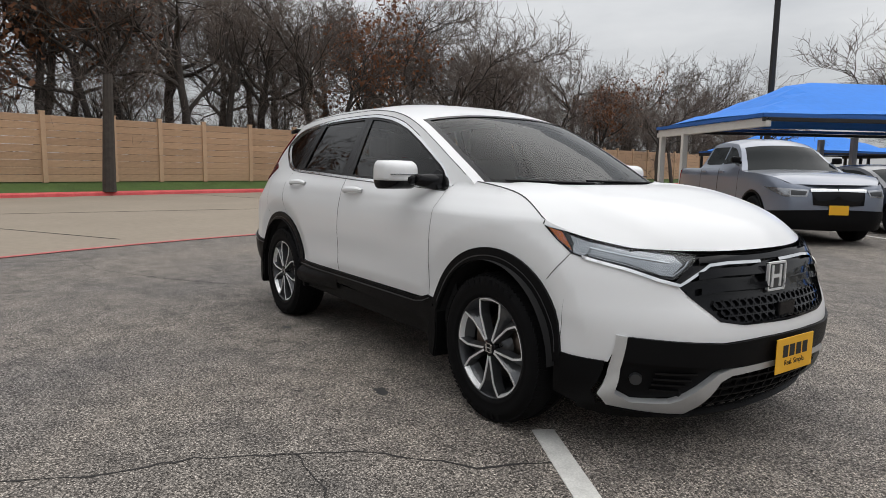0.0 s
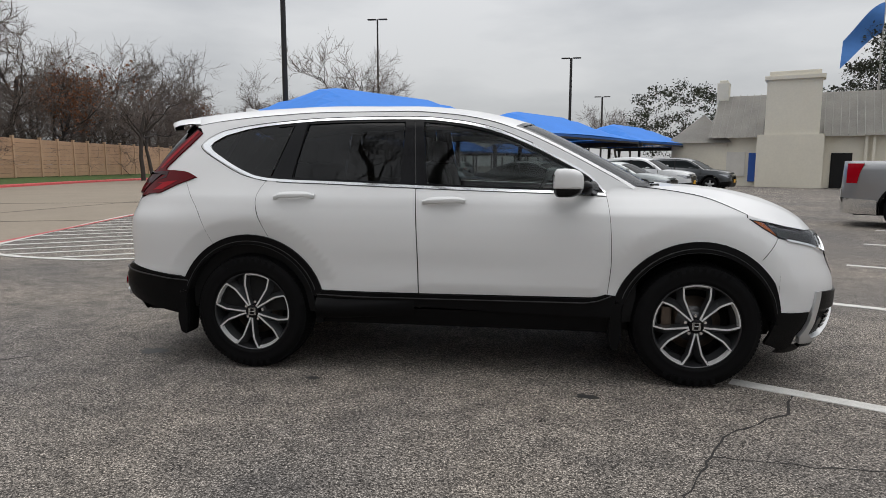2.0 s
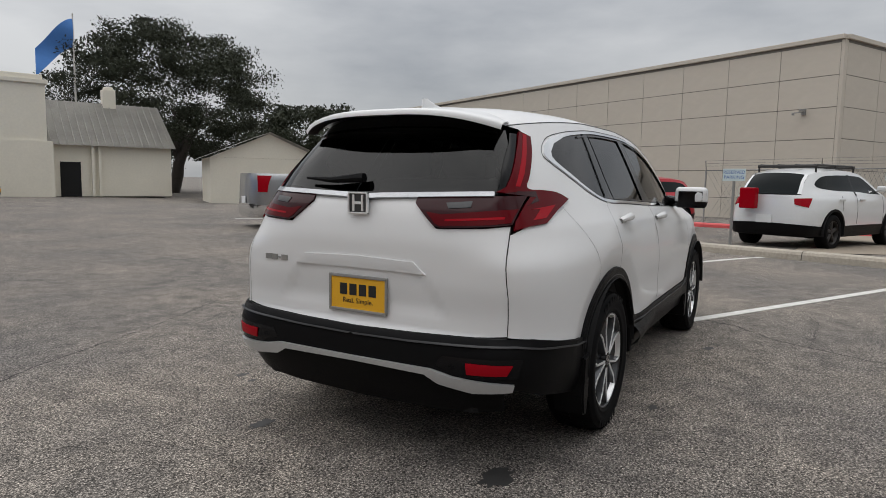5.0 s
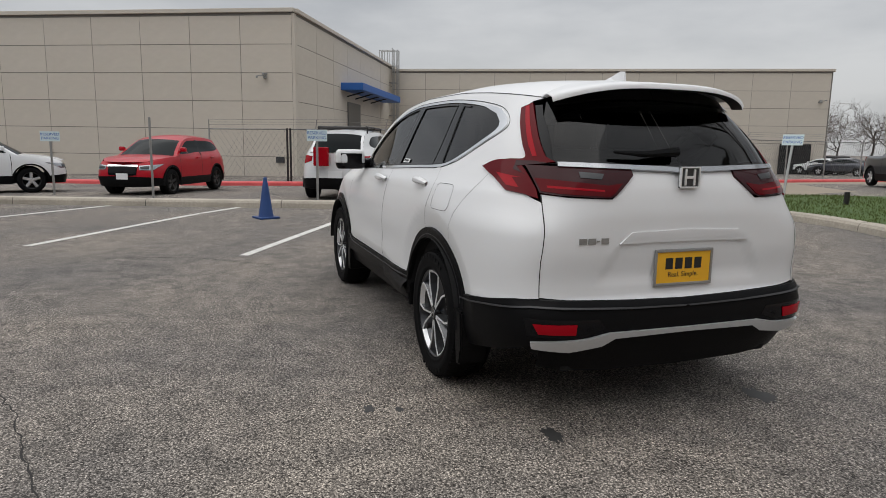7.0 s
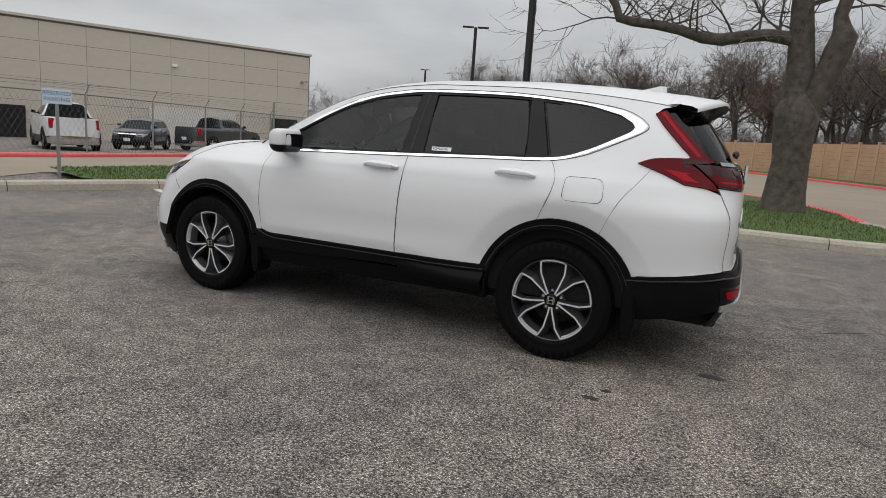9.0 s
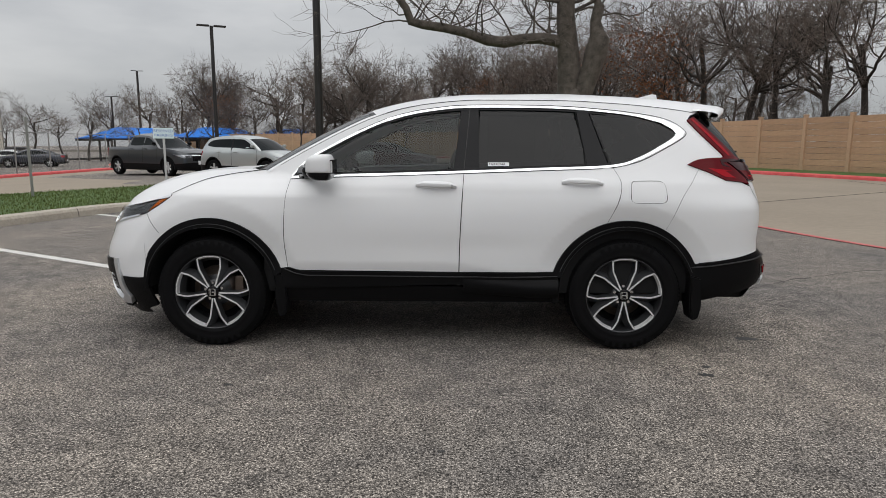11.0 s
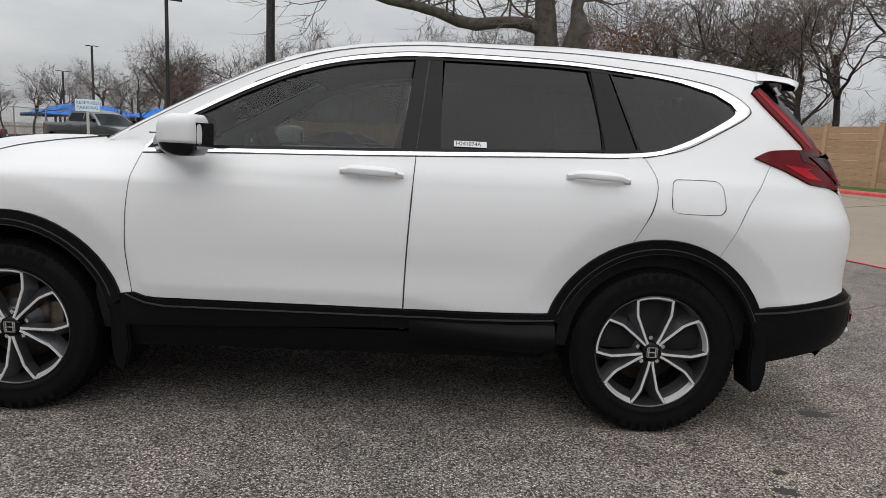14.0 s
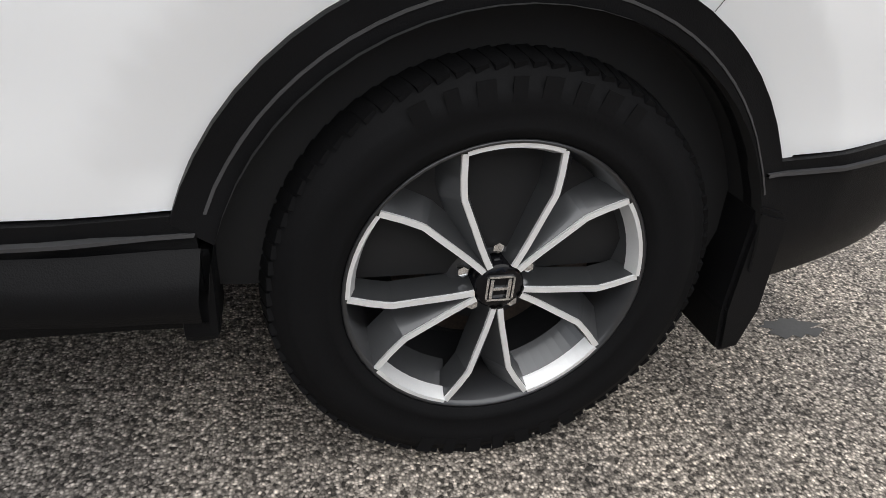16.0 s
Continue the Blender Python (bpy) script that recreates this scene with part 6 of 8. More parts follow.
tagged(part("kerb_joint", bm, CRACK, None), "dark joints between kerb stones", "joint", kind="structure")
bm = bmesh.new()
sweep(bm, rounded([(-4.5, -10.6), (-4.45, -11.9), (-4.2, -13.4), (-2.9, -16.8), (-0.5, -19.3), (3.0, -20.2), (7, -17)], 3), KERB_PROFILE)
tagged(part("kerb_island", bm, RED_PAINT, None), "red painted kerb end of the grass island", "kerb", kind="structure")
# lawns
lawn_ring = [p for p in fkp if p[1] < -3.2] + [(-4.45, -11.9), (-4.2, -13.4), (-2.9, -16.8), (-0.5, -19.3), (3.0, -20.2), (7.0, -17.0), (9.6, -12.6), (11.2, -10.6), (11.6, -7.5), (11.6, -4.7), (8.6, -3.3)]
bm = bmesh.new()
bm.faces.new([bm.verts.new((x, y, ground_z(x, y) + 0.135)) for x, y in lawn_ring])
bmesh.ops.triangulate(bm, faces=bm.faces)
bmesh.ops.recalc_face_normals(bm, faces=bm.faces)
tagged(part("lawn", bm, GRASS, None), "mown green grass island behind the kerb", "lawn", kind="structure")
rng = np.random.default_rng(5)
lp = np.array(lawn_ring)
cand = rng.uniform(lp.min(0), lp.max(0), (60000, 2))
cand = cand[inside(lp, cand)]
cand = cand[(cand[:, 1] > -14.5)][:26000]
bv, bf = [], []
for i, (x, y) in enumerate(cand):
    a, h, w_ = rng.uniform(0, 6.28), rng.uniform(0.025, 0.065), rng.uniform(0.006, 0.012)
    z = ground_z(x, y) + 0.13
    dx, dy = math.cos(a) * w_, math.sin(a) * w_
    lx, ly = rng.normal(0, 0.018, 2)
    bv += [(x - dx, y - dy, z), (x + dx, y + dy, z), (x + lx, y + ly, z + h)]
    bf.append((3 * i, 3 * i + 1, 3 * i + 2))
tagged(mesh_object("grass_blades", bv, bf, BLADE, None, smooth=False), "short green grass blades", "grass", kind="stuff")

# service drive beyond the front kerb, with its red kerb
DRIVE_KERB = rounded([(31, 20), (25, 9), (21.6, 3.8), (20.4, -0.6), (18.7, -6.6), (18.4, -11.0), (19.2, -17.5), (20.5, -23.0), (21.0, -32.0), (21.0, -48.0)], 4)
bm = bmesh.new()
sweep(bm, [(p.x, p.y) for p in along(DRIVE_KERB, 1.5)], KERB_PROFILE)
tagged(part("kerb_service_drive", bm, RED_PAINT, None), "red painted kerb of the service drive", "kerb", kind="structure")
bm = bmesh.new()
dk = [(p.x, p.y) for p in along(DRIVE_KERB, 3) if p[1] < -2]
ring = [(9.9, -1.5), (11.75, -4.6), (11.75, -7.5), (11.3, -10.7), (9.7, -12.7), (7.1, -17.1), (3.2, -20.4), (5, -50), (20, -50)] + dk[::-1]
bm.faces.new([bm.verts.new((x, y, ground_z(x, y) + 0.012)) for x, y in ring])
bmesh.ops.triangulate(bm, faces=bm.faces)
bmesh.ops.recalc_face_normals(bm, faces=bm.faces)
tagged(part("service_drive", bm, CONCRETE, None), "pale concrete service drive", "driveway", kind="structure")

# stall lines
STALLS = [((0.35, -3.36), (6.6, -7.0)), ((1.58, -0.76), (7.7, -4.05)), ((3.05, 1.72), (8.75, -1.30)), ((4.42, 4.20), (9.75, 1.30)), ((5.78, 6.67), (10.9, 3.85)), ((7.15, 9.15), (11.9, 6.55)), ((8.5, 11.6), (13.2, 9.0)), ((9.9, 14.1), (14.4, 11.6))]
for i, (a, b) in enumerate(STALLS):
    bm = bmesh.new()
    ribbon(bm, [tuple(Vector(a).lerp(Vector(b), q)) for q in np.linspace(0, 1, 6)], 0.105, 0.0, 0.005)
    tagged(part("stall_line", bm, LINE_PAINT, None), "worn white painted stall line", "road marking", "stall lines", kind="structure")
# hatched island at the canopy end
HATCH = [(-3.5, 5.6), (-4.9, 3.4), (-6.4, 3.25), (-7.6, 3.75), (-8.1, 4.6), (-9.9, 11.5), (-8.6, 12.4), (-6.0, 9.4)]
bm = bmesh.new()
ribbon(bm, rounded(HATCH + HATCH[:1], 4), 0.11, 0.004, 0.005)
tagged(part("hatch_outline", bm, LINE_PAINT, None), "white painted outline of a no-parking zone", "road marking", kind="structure")
hp = np.array(rounded(HATCH + HATCH[:1], 4))
for i in range(16):
    o = Vector((-6.2, 3.2)) + Vector((-0.25, 0.62)) * i
    d = Vector((0.83, 0.56))
    ts = np.linspace(-7, 7, 281)
    pts = np.array([(o.x + d.x * t, o.y + d.y * t) for t in ts])
    ok = inside(hp, pts)
    if ok.sum() > 8:
        bm = bmesh.new()
        a, b = pts[ok][0], pts[ok][-1]
        ribbon(bm, [tuple(a), tuple(b)], 0.10, 0.003, 0.004)
        tagged(part("hatch_line", bm, LINE_PAINT, None), "white painted hatch stripe", "road marking", "hatch stripes", kind="structure")
for i in range(9):
    a = Vector((-5.5, 13.6)) + LOT_V * (i * 2.75 - 3.0) + LOT_U * 0.5
    bm = bmesh.new()
    ribbon(bm, [tuple(a), tuple(a + LOT_U * 5.2)], 0.10, 0.002, 0.005)
    tagged(part("stall_line", bm, LINE_PAINT, None), "worn white painted stall line", "road marking", "stall lines", kind="structure")


# cracks and stains
def crack(pts, seed, width=0.012):
    r = random.Random(seed)
    out = []
    for p in along(pts, 0.06):
        out.append((p.x + r.gauss(0, 0.008), p.y + r.gauss(0, 0.008)))
    bm = bmesh.new()
    ribbon(bm, out, [width * r.uniform(0.25, 1.2) for _ in out], 0.0005, 0.0012)
    return tagged(part("crack", bm, CRACK, None), "dark hairline crack in the asphalt", "crack", kind="structure")


crack([(1.85, -0.95), (1.72, -1.25), (1.35, -1.55), (1.19, -1.82), (1.0, -2.2), (0.95, -2.6), (0.6, -3.2)], 1, 0.014)
crack([(1.19, -1.82), (2.2, -1.9), (2.9, -1.75)], 2, 0.008)
crack([(-2.9, -0.9), (-3.6, -1.4), (-4.6, -1.9), (-5.4, -2.0)], 3, 0.010)
crack([(-3.4, 2.0), (-2.4, 2.6), (-1.2, 3.0), (0.2, 3.6)], 4, 0.008)
crack([(2.4, 1.5), (3.1, 2.3), (3.3, 3.4)], 5, 0.008)


def blotch(x, y, r, seed, label="small dark oil stain"):
    q = random.Random(seed)
    bm = bmesh.new()
    for ring_, fac in ((0, 1.0),):
        pts = [(x + r * (1 + q.uniform(-0.35, 0.35)) * math.cos(a), y + 0.6 * r * (1 + q.uniform(-0.35, 0.35)) * math.sin(a)) for a in np.linspace(0, 2 * math.pi, 22)[:-1]]
        bm.faces.new([bm.verts.new((a, b, 0.0018)) for a, b in pts])
    return tagged(part("oil_stain", bm, OIL, None), label, "stain", kind="structure")


for i, (x, y, r) in enumerate(((-2.155, -0.663, 0.10), (-2.25, 0.635, 0.075), (-1.713, 1.358, 0.045), (-1.76, 1.22, 0.03), (0.72, -1.14, 0.06), (-0.9, -1.05, 0.04), (1.0, 1.6, 0.025), (-3.6, 3.2, 0.04), (-0.2, 2.35, 0.02), (-4.5, -7.9, 0.12))):
    blotch(x, y, r, i)

# ---- board fence ----
FENCE_H = 2.5
fence = thing("board_fence", Matrix(), "tan board fence with square posts on a grass verge", "fence")
fence["kind"] = "structure"
fp = along(FENCE_LINE, 2.36)
unit = {}


def unit_mesh(key, mat, make):
    if key not in unit:
        bm = bmesh.new()
        make(bm)
        me = bpy.data.meshes.new(key)
        bm.to_mesh(me)
        bm.free()
        me.materials.append(mat)
        unit[key] = me
    return unit[key]


board_me = unit_mesh("board", FENCE, lambda bm: box(bm, (0, 0, 0), (1.0, 0.05, 0.262), 0, 0.012))
post_me = unit_mesh("post", FENCE_POST, lambda bm: (box(bm, (0, 0, 1.29), (0.17, 0.17, 2.58), 0, 0.012), box(bm, (0, 0, 2.6), (0.20, 0.20, 0.05), 0, 0.012)))
boards_made = 0
far_bm = bmesh.new()
for i, p in enumerate(fp[:-1]):
    q = fp[i + 1]
    z0 = bank(p.x, p.y) - 0.03
    d = q - p
    ang = math.degrees(math.atan2(d.y, d.x))
    near = -31 < p.y < 34
    post = new("post", post_me)
    post.parent = fence
    post.matrix_basis = pose(p.x, p.y, z0, 0, 0, ang)
    mid = (p + q) / 2
    for j in range(9):
        zc = z0 + 0.16 + j * 0.273
        if near and boards_made < 260:
            bd = new("board", board_me)
            bd.parent = fence
            bd.matrix_basis = pose(mid.x, mid.y, zc, 2.5, 0, ang) @ Matrix.Diagonal((d.length - 0.12, 1, 1, 1))
            boards_made += 1
        else:
            box(far_bm, (mid.x, mid.y, zc), (d.length - 0.12, 0.05, 0.262), ang)
tagged(part("far_boards", far_bm, FENCE, fence), kind="stuff")

# ---- dealership building of panelled walls ----
building = thing("service_building", pose(33.53, -2.63, 0, 0, 0, 1.5) @ pose(-33.53, 2.63, 0) @ pose(0, 0, 0, 0, 0, LOT_ANGLE), "large beige panelled service building with a flat roof", "building")
ZB, ZT = -1.0, 8.75
panel_me = unit_mesh("wall_panel", STUCCO, lambda bm: box(bm, (0, 0, 0), (0.10, 1.0, 1.0), 0, 0.0))


def wall_run(u0, v0, u1, v1, name, top=ZT, bay=3.05, course=1.5, skip=()):
    """A wall in the lot's axes, with raised panels between grooves."""
    d = Vector((u1 - u0, v1 - v0))
    along_v = abs(d.y) > abs(d.x)
    mid = ((u0 + u1) / 2, (v0 + v1) / 2)
    bm = bmesh.new()
    size = (0.3, abs(d.y), top - ZB) if along_v else (abs(d.x), 0.3, top - ZB)
    box(bm, (mid[0], mid[1], (top + ZB) / 2), size)
    w_ = part(name, bm, material(name + "_groove", (0.20, 0.185, 0.165), 0.9, vary=0.05), building)
    n = max(1, round(d.length / bay))
    rows_ = max(1, round((top - 0.35 - ZB) / course))
    hgt = (top - 0.35 - ZB) / rows_
    for i in range(n):
        t = (i + 0.5) / n
        for j in range(rows_):
            pn = new("wall_panel", panel_me)
            pn.parent = w_
            cx, cy = u0 + d.x * t, v0 + d.y * t
            off = -0.12
            if along_v:
                pn.matrix_basis = Matrix.Translation((cx + off, cy, ZB + hgt * (j + 0.5))) @ Matrix.Diagonal((1, d.length / n - 0.03, hgt - 0.035, 1))
            else:
                pn.matrix_basis = Matrix.Translation((cx, cy + off * (1 if True else -1), ZB + hgt * (j + 0.5))) @ pose(0, 0, 0, 0, 0, 90) @ Matrix.Diagonal((1, d.length / n - 0.03, hgt - 0.035, 1))
    bm = bmesh.new()
    box(bm, (mid[0], mid[1], top - 0.10), (size[0] + 0.30, size[1] + 0.30, 0.22), 0, 0.02)
    part("coping", bm, STUCCO, w_)
    return w_


# corner of the near block, its inner corner, and the far end, in lot axes
CU, CV = 30.6, 13.95
wall_run(CU, CV, CU, CV + 48.5, "front_wall")
wall_run(CU + 0.15, CV, CU + 27.6, CV, "side_wall", bay=3.6)
bm = bmesh.new()
box(bm, (CU - 0.011, CV - 0.086, (ZB + ZT - 0.25) / 2), (0.314, 0.166, ZT - 0.25 - ZB))
part("corner_panel", bm, STUCCO, building)
wall_run(CU + 25.6, CV - 0.15, CU + 25.6, -25.1, "rear_block_wall", top=8.45, bay=3.3)
wall_run(CU + 25.6, -25.1, CU + 60.0, -25.1, "end_wall", top=8.45)
bm = bmesh.new()
box(bm, (CU + 30, CV + 24.2, ZT - 0.4), (59.5, 48.3, 0.2))
part("roof", bm, STUCCO, building)
bm = bmesh.new()
box(bm, (CU + 43, -5.7, 8.0), (34.5, 38.4, 0.2))
part("lower_roof", bm, STUCCO, building)
# awning, door, ladder and lights on the side wall
bm = bmesh.new()
box(bm, (CU + 15.2, CV - 0.9, 5.35), (13.0, 1.7, 0.5), 0, 0.03)
awn = part("awning", bm, SIGN_BLUE, building, "blue metal awning over a side door")
for xx in (10.2, 12.5, 14.8, 17.2):
    bm = bmesh.new()
    rod(bm, (CU + xx, CV - 0.16, 4.75), (CU + xx, CV - 1.5, 5.12), 0.05, None, 8)
    part("strut", bm, STEEL_DARK, awn)
bm = bmesh.new()
box(bm, (CU + 7.6, CV - 0.18, 0.75), (1.3, 0.12, 3.2), 0, 0.01)
part("side_door", bm, STEEL_DARK, building, "dark grey steel side door")
bm = bmesh.new()
box(bm, (CU + 12.0, CV - 0.19, 1.9), (3.4, 0.10, 5.0), 0, 0.01)
part("roller_door", bm, LAMP_DARK, building, "tall dark roller door under the awning")
bm = bmesh.new()
for yy in (-0.35, 0.35):
    rod(bm, (CU + 24.6 + yy, CV - 0.45, 1.5), (CU + 24.6 + yy, CV - 0.45, 10.2), 0.035, None, 8)
for i in range(28):
    rod(bm, (CU + 24.25, CV - 0.45, 1.7 + i * 0.3), (CU + 24.95, CV - 0.45, 1.7 + i * 0.3), 0.018, None, 6)
# square cage: hoops out from the wall, a taller box over the parapet
for zz, va, vb in ((10.0, 0.75, -0.95), (8.6, 0.75, -0.95), (7.1, -0.2, -0.95), (5.6, -0.2, -0.95), (4.1, -0.2, -0.95)):
    for uu in (-0.4, 0.4):
        rod(bm, (CU + 24.6 + uu, CV + va, zz), (CU + 24.6 + uu, CV + vb, zz), 0.03, None, 6)
    for vv in (va, vb):
        rod(bm, (CU + 24.2, CV + vv, zz), (CU + 25.0, CV + vv, zz), 0.03, None, 6)
for uu, vv in ((-0.4, -0.95), (0.0, -0.95), (0.4, -0.95), (-0.4, -0.7), (0.4, -0.7)):
    rod(bm, (CU + 24.6 + uu, CV + vv, 3.6), (CU + 24.6 + uu, CV + vv, 10.0), 0.028, None, 6)
for uu in (-0.4, 0.4):
    for vv in (0.75, 0.45, 0.0):
        rod(bm, (CU + 24.6 + uu, CV + vv, 8.4), (CU + 24.6 + uu, CV + vv, 10.0), 0.028, None, 6)
part("roof_ladder", bm, GALV, building, "caged steel roof ladder")


def wall_camera(u, v, z):
    bm = bmesh.new()
    box(bm, (u - 0.06, v, z), (0.12, 0.22, 0.30), 0, 0.02)
    rod(bm, (u - 0.1, v, z), (u - 0.55, v - 0.2, z + 0.06), 0.03, None, 8)
    rod(bm, (u - 0.1, v, z), (u - 0.5, v + 0.25, z - 0.04), 0.03, None, 8)
    box(bm, (u - 0.62, v - 0.22, z + 0.04), (0.32, 0.12, 0.12), -20, 0.02)
    box(bm, (u - 0.55, v + 0.28, z - 0.10), (0.30, 0.12, 0.12), 25, 0.02)
    part("wall_camera", bm, GALV, building, "pair of grey wall cameras on a bracket")


wall_camera(CU - 0.15, CV + 1.6, 5.1)
wall_camera(CU + 25.45, -24.4, 5.7)
for u, v, z in ((CU + 25.4, -12.4, 5.9), (CU + 25.4, 2.0, 5.2)):
    bm = bmesh.new()
    box(bm, (u - 0.1, v, z), (0.2, 0.45, 0.25), 0, 0.03)
    part("wall_light", bm, PAPER, building, "small white wall light")
for v_, w_, h_, mat, nm in ((1.5, 1.7, 2.6, BLUE_DOOR, "blue_door"), (-0.4, 1.8, 2.6, DARK_IN, "dark_doorway"), (-22.6, 2.6, 3.0, DARK_IN, "gate_opening"), (-14.0, 7.5, 3.3, STEEL_WHITE, "roller_door")):
    bm = bmesh.new()
    box(bm, (CU + 25.22, v_, -1.0 + h_ / 2), (0.16, w_, h_), 0, 0.01)
    part(nm, bm, mat, building)
bm = bmesh.new()
box(bm, (CU - 0.24, CV + 0.8, 0.4), (0.06, 0.5, 0.34), 0, 0.01)
part("wall_notice", bm, LAMP_DARK, building, "small dark notice board")
bm = bmesh.new()
for i in range(5):
    rod(bm, (CU + 0.5 + i * 3, CV + 49, 4.6), (CU + 0.5 + i * 3, CV + 60, 5.0), 0.10, None, 8)
box(bm, (CU + 7, CV + 54, 5.6), (15, 11, 0.3), 0, 0.02)
for i in range(4):
    rod(bm, (CU + 0.5, CV + 49.5 + i * 3, 4.7), (CU + 0.5, CV + 51 + i * 3, 5.5), 0.06, None, 6)
for vv in (52, 59):
    rod(bm, (CU + 1.0, CV + vv, ZB), (CU + 1.0, CV + vv, 5.5), 0.14, None, 10)
part("entrance_canopy", bm, STEEL_DARK, building, "dark steel entrance canopy")

# ---- chain-link fence ----
link = material("chain_link", (0.16, 0.16, 0.155), 0.5, 0.5, vary=0.1)
chain = thing("chain_link_fence", Matrix(), "galvanised chain-link fence with barbed wire along the service drive", "fence")
chain["kind"] = "structure"
cl = along([(23.4, 2.0), (21.6, -2.0), (19.6, -7.2), (19.5, -11.4), (20.4, -18.0), (21.7, -24.0), (22.2, -33.0), (22.2, -48)], 3.1)
wire_v, wire_f = [], []


def thin_bar(a, b, r):
    a, b = np.array(a), np.array(b)
    d = b - a
    u = np.cross(d, (0, 0, 1.0))
    if np.linalg.norm(u) < 1e-6:
        u = np.array((1.0, 0, 0))
    u = u / np.linalg.norm(u) * r
    w_ = np.cross(d, u)
    w_ = w_ / np.linalg.norm(w_) * r
    i = len(wire_v)
    for p in (a, b):
        for ang in (0, 2.09, 4.19):
            wire_v.append(tuple(p + u * math.cos(ang) + w_ * math.sin(ang)))
    for j in range(3):
        wire_f.append((i + j, i + (j + 1) % 3, i + 3 + (j + 1) % 3, i + 3 + j))


for i, p in enumerate(cl):
    z0 = ground_z(p.x, p.y)
    bm = bmesh.new()
    rod(bm, (p.x, p.y, z0), (p.x, p.y, z0 + 2.2), 0.035, None, 8)
    rod(bm, (p.x, p.y, z0 + 2.2), (p.x - 0.25, p.y, z0 + 2.55), 0.02, None, 6)
    part("post", bm, GALV, chain)
    if i + 1 < len(cl):
        q = cl[i + 1]
        z1 = ground_z(q.x, q.y)
        for h, r, o in ((2.18, 0.024, 0), (2.35, 0.006, -0.1), (2.45, 0.006, -0.17), (2.55, 0.006, -0.25), (0.1, 0.008, 0)):
            thin_bar((p.x + o, p.y, z0 + h), (q.x + o, q.y, z1 + h), r)
        n = 20
        for j in range(n):
            for sgn in (1, -1):
                s0, s1 = j / n, (j + 7 * 0.9) / n
                a0 = p.lerp(q, s0)
                a1 = p.lerp(q, min(1, s1))
                hh = 2.1 * (min(1, s1) - s0) / (s1 - s0)
                lo_, hi_ = (z0 + 0.08, z0 + 0.08 + hh) if sgn > 0 else (z0 + 2.18, z0 + 2.18 - hh)
                thin_bar((a0.x, a0.y, lo_), (a1.x, a1.y, hi_), 0.004)
tagged(mesh_object("mesh_wires", wire_v, wire_f, link, chain, smooth=False), kind="stuff")

# ---- shade canopies ----
CB = Vector((-5.5, 13.6))


def canopy(origin, name_label, wide=6.4, long_=12.2, eave=2.72, apex=4.0, inset=2.9, posts=True, pale=False):
    """A hipped cloth roof on a steel frame; origin is its near corner, long side along the lot's v."""
    c = thing("shade_canopy", grounded(origin.x, origin.y, LOT_ANGLE), name_label, "canopy", "shade canopies")
    k = 14
    rows_ = []
    for i in range(k + 1):
        t = i / k
        yv = long_ * t
        rise = min(1, min(yv, long_ - yv) / inset)
        ridge = eave + (apex - eave) * rise
        line_ = []
        for j in range(13):
            s = j / 12
            hgt = (1 - abs(2 * s - 1))
            z = eave + (ridge - eave) * min(1, hgt / max(rise, 1e-6)) if rise > 0 else eave
            z = eave + (apex - eave) * min(rise, hgt)
            sag = -0.10 * math.sin(math.pi * min(1, rise)) * math.sin(math.pi * hgt) * 0.6
            edge = -0.14 * math.sin(math.pi * t) if j in (0, 12) else (-0.14 * math.sin(math.pi * s) if i in (0, k) else 0)
            line_.append((-wide * s, yv, z + sag - edge * 0.6))
        rows_.append(line_)
    v, f = loft_grid(rows_)
    mesh_object("cloth", v, f, CANVAS, c, "bright blue shade cloth", smooth=False)
    hem = bmesh.new()
    for (x0, y0), (x1, y1) in (((0, 0), (0, long_)), ((-wide, 0), (-wide, long_)), ((0, 0), (-wide, 0)), ((0, long_), (-wide, long_))):
        box(hem, ((x0 + x1) / 2, (y0 + y1) / 2, eave - 0.02), (abs(x1 - x0) + 0.03, abs(y1 - y0) + 0.03, 0.10))
    part("hem", hem, SIGN_BLUE, c)
    st = STEEL_WHITE if pale else STEEL_DARK
    for y0 in (0.12, long_ - 0.12):
        bm = bmesh.new()
        box(bm, (-wide / 2, y0, eave - 0.20), (wide + 0.1, 0.16, 0.24), 0, 0.01)
        part("beam", bm, st, c, "pale steel end beam")
    for y0 in (0.12, long_ / 2, long_ - 0.12):
        for x0 in (-wide + 0.25, -wide + 1.9):
            bm = bmesh.new()
            box(bm, (x0, y0, (eave - 0.3) / 2), (0.17, 0.17, eave - 0.3), 0, 0.01)
            part("column", bm, st, c)
    for x0 in (0.0, -wide):
        bm = bmesh.new()
        box(bm, (x0, long_ / 2, eave - 0.13), (0.10, long_, 0.10), 0, 0.01)
        part("side_rail", bm, STEEL_DARK, c)
    return c


for i in range(3):
    canopy(CB + LOT_V * 12.6 * i, "bright blue cloth shade canopy on steel columns", pale=i == 0)
for i in range(5):
    canopy(CB - LOT_U * 26 + LOT_V * (12.6 * i + 15), "blue cloth shade canopy in a farther row")
for o in ((38.6, -80.9), (30.6, -86.5), (24.8, -98.8)):
    canopy(Vector(o), "blue cloth shade canopy across the far lot", eave=2.6, apex=3.9)


# ---- parked vehicles ----
def stall(v_, u_=2.75, turn=LOT_ANGLE):
    p = CB + LOT_U * u_ + LOT_V * v_
    return grounded(p.x, p.y, turn)


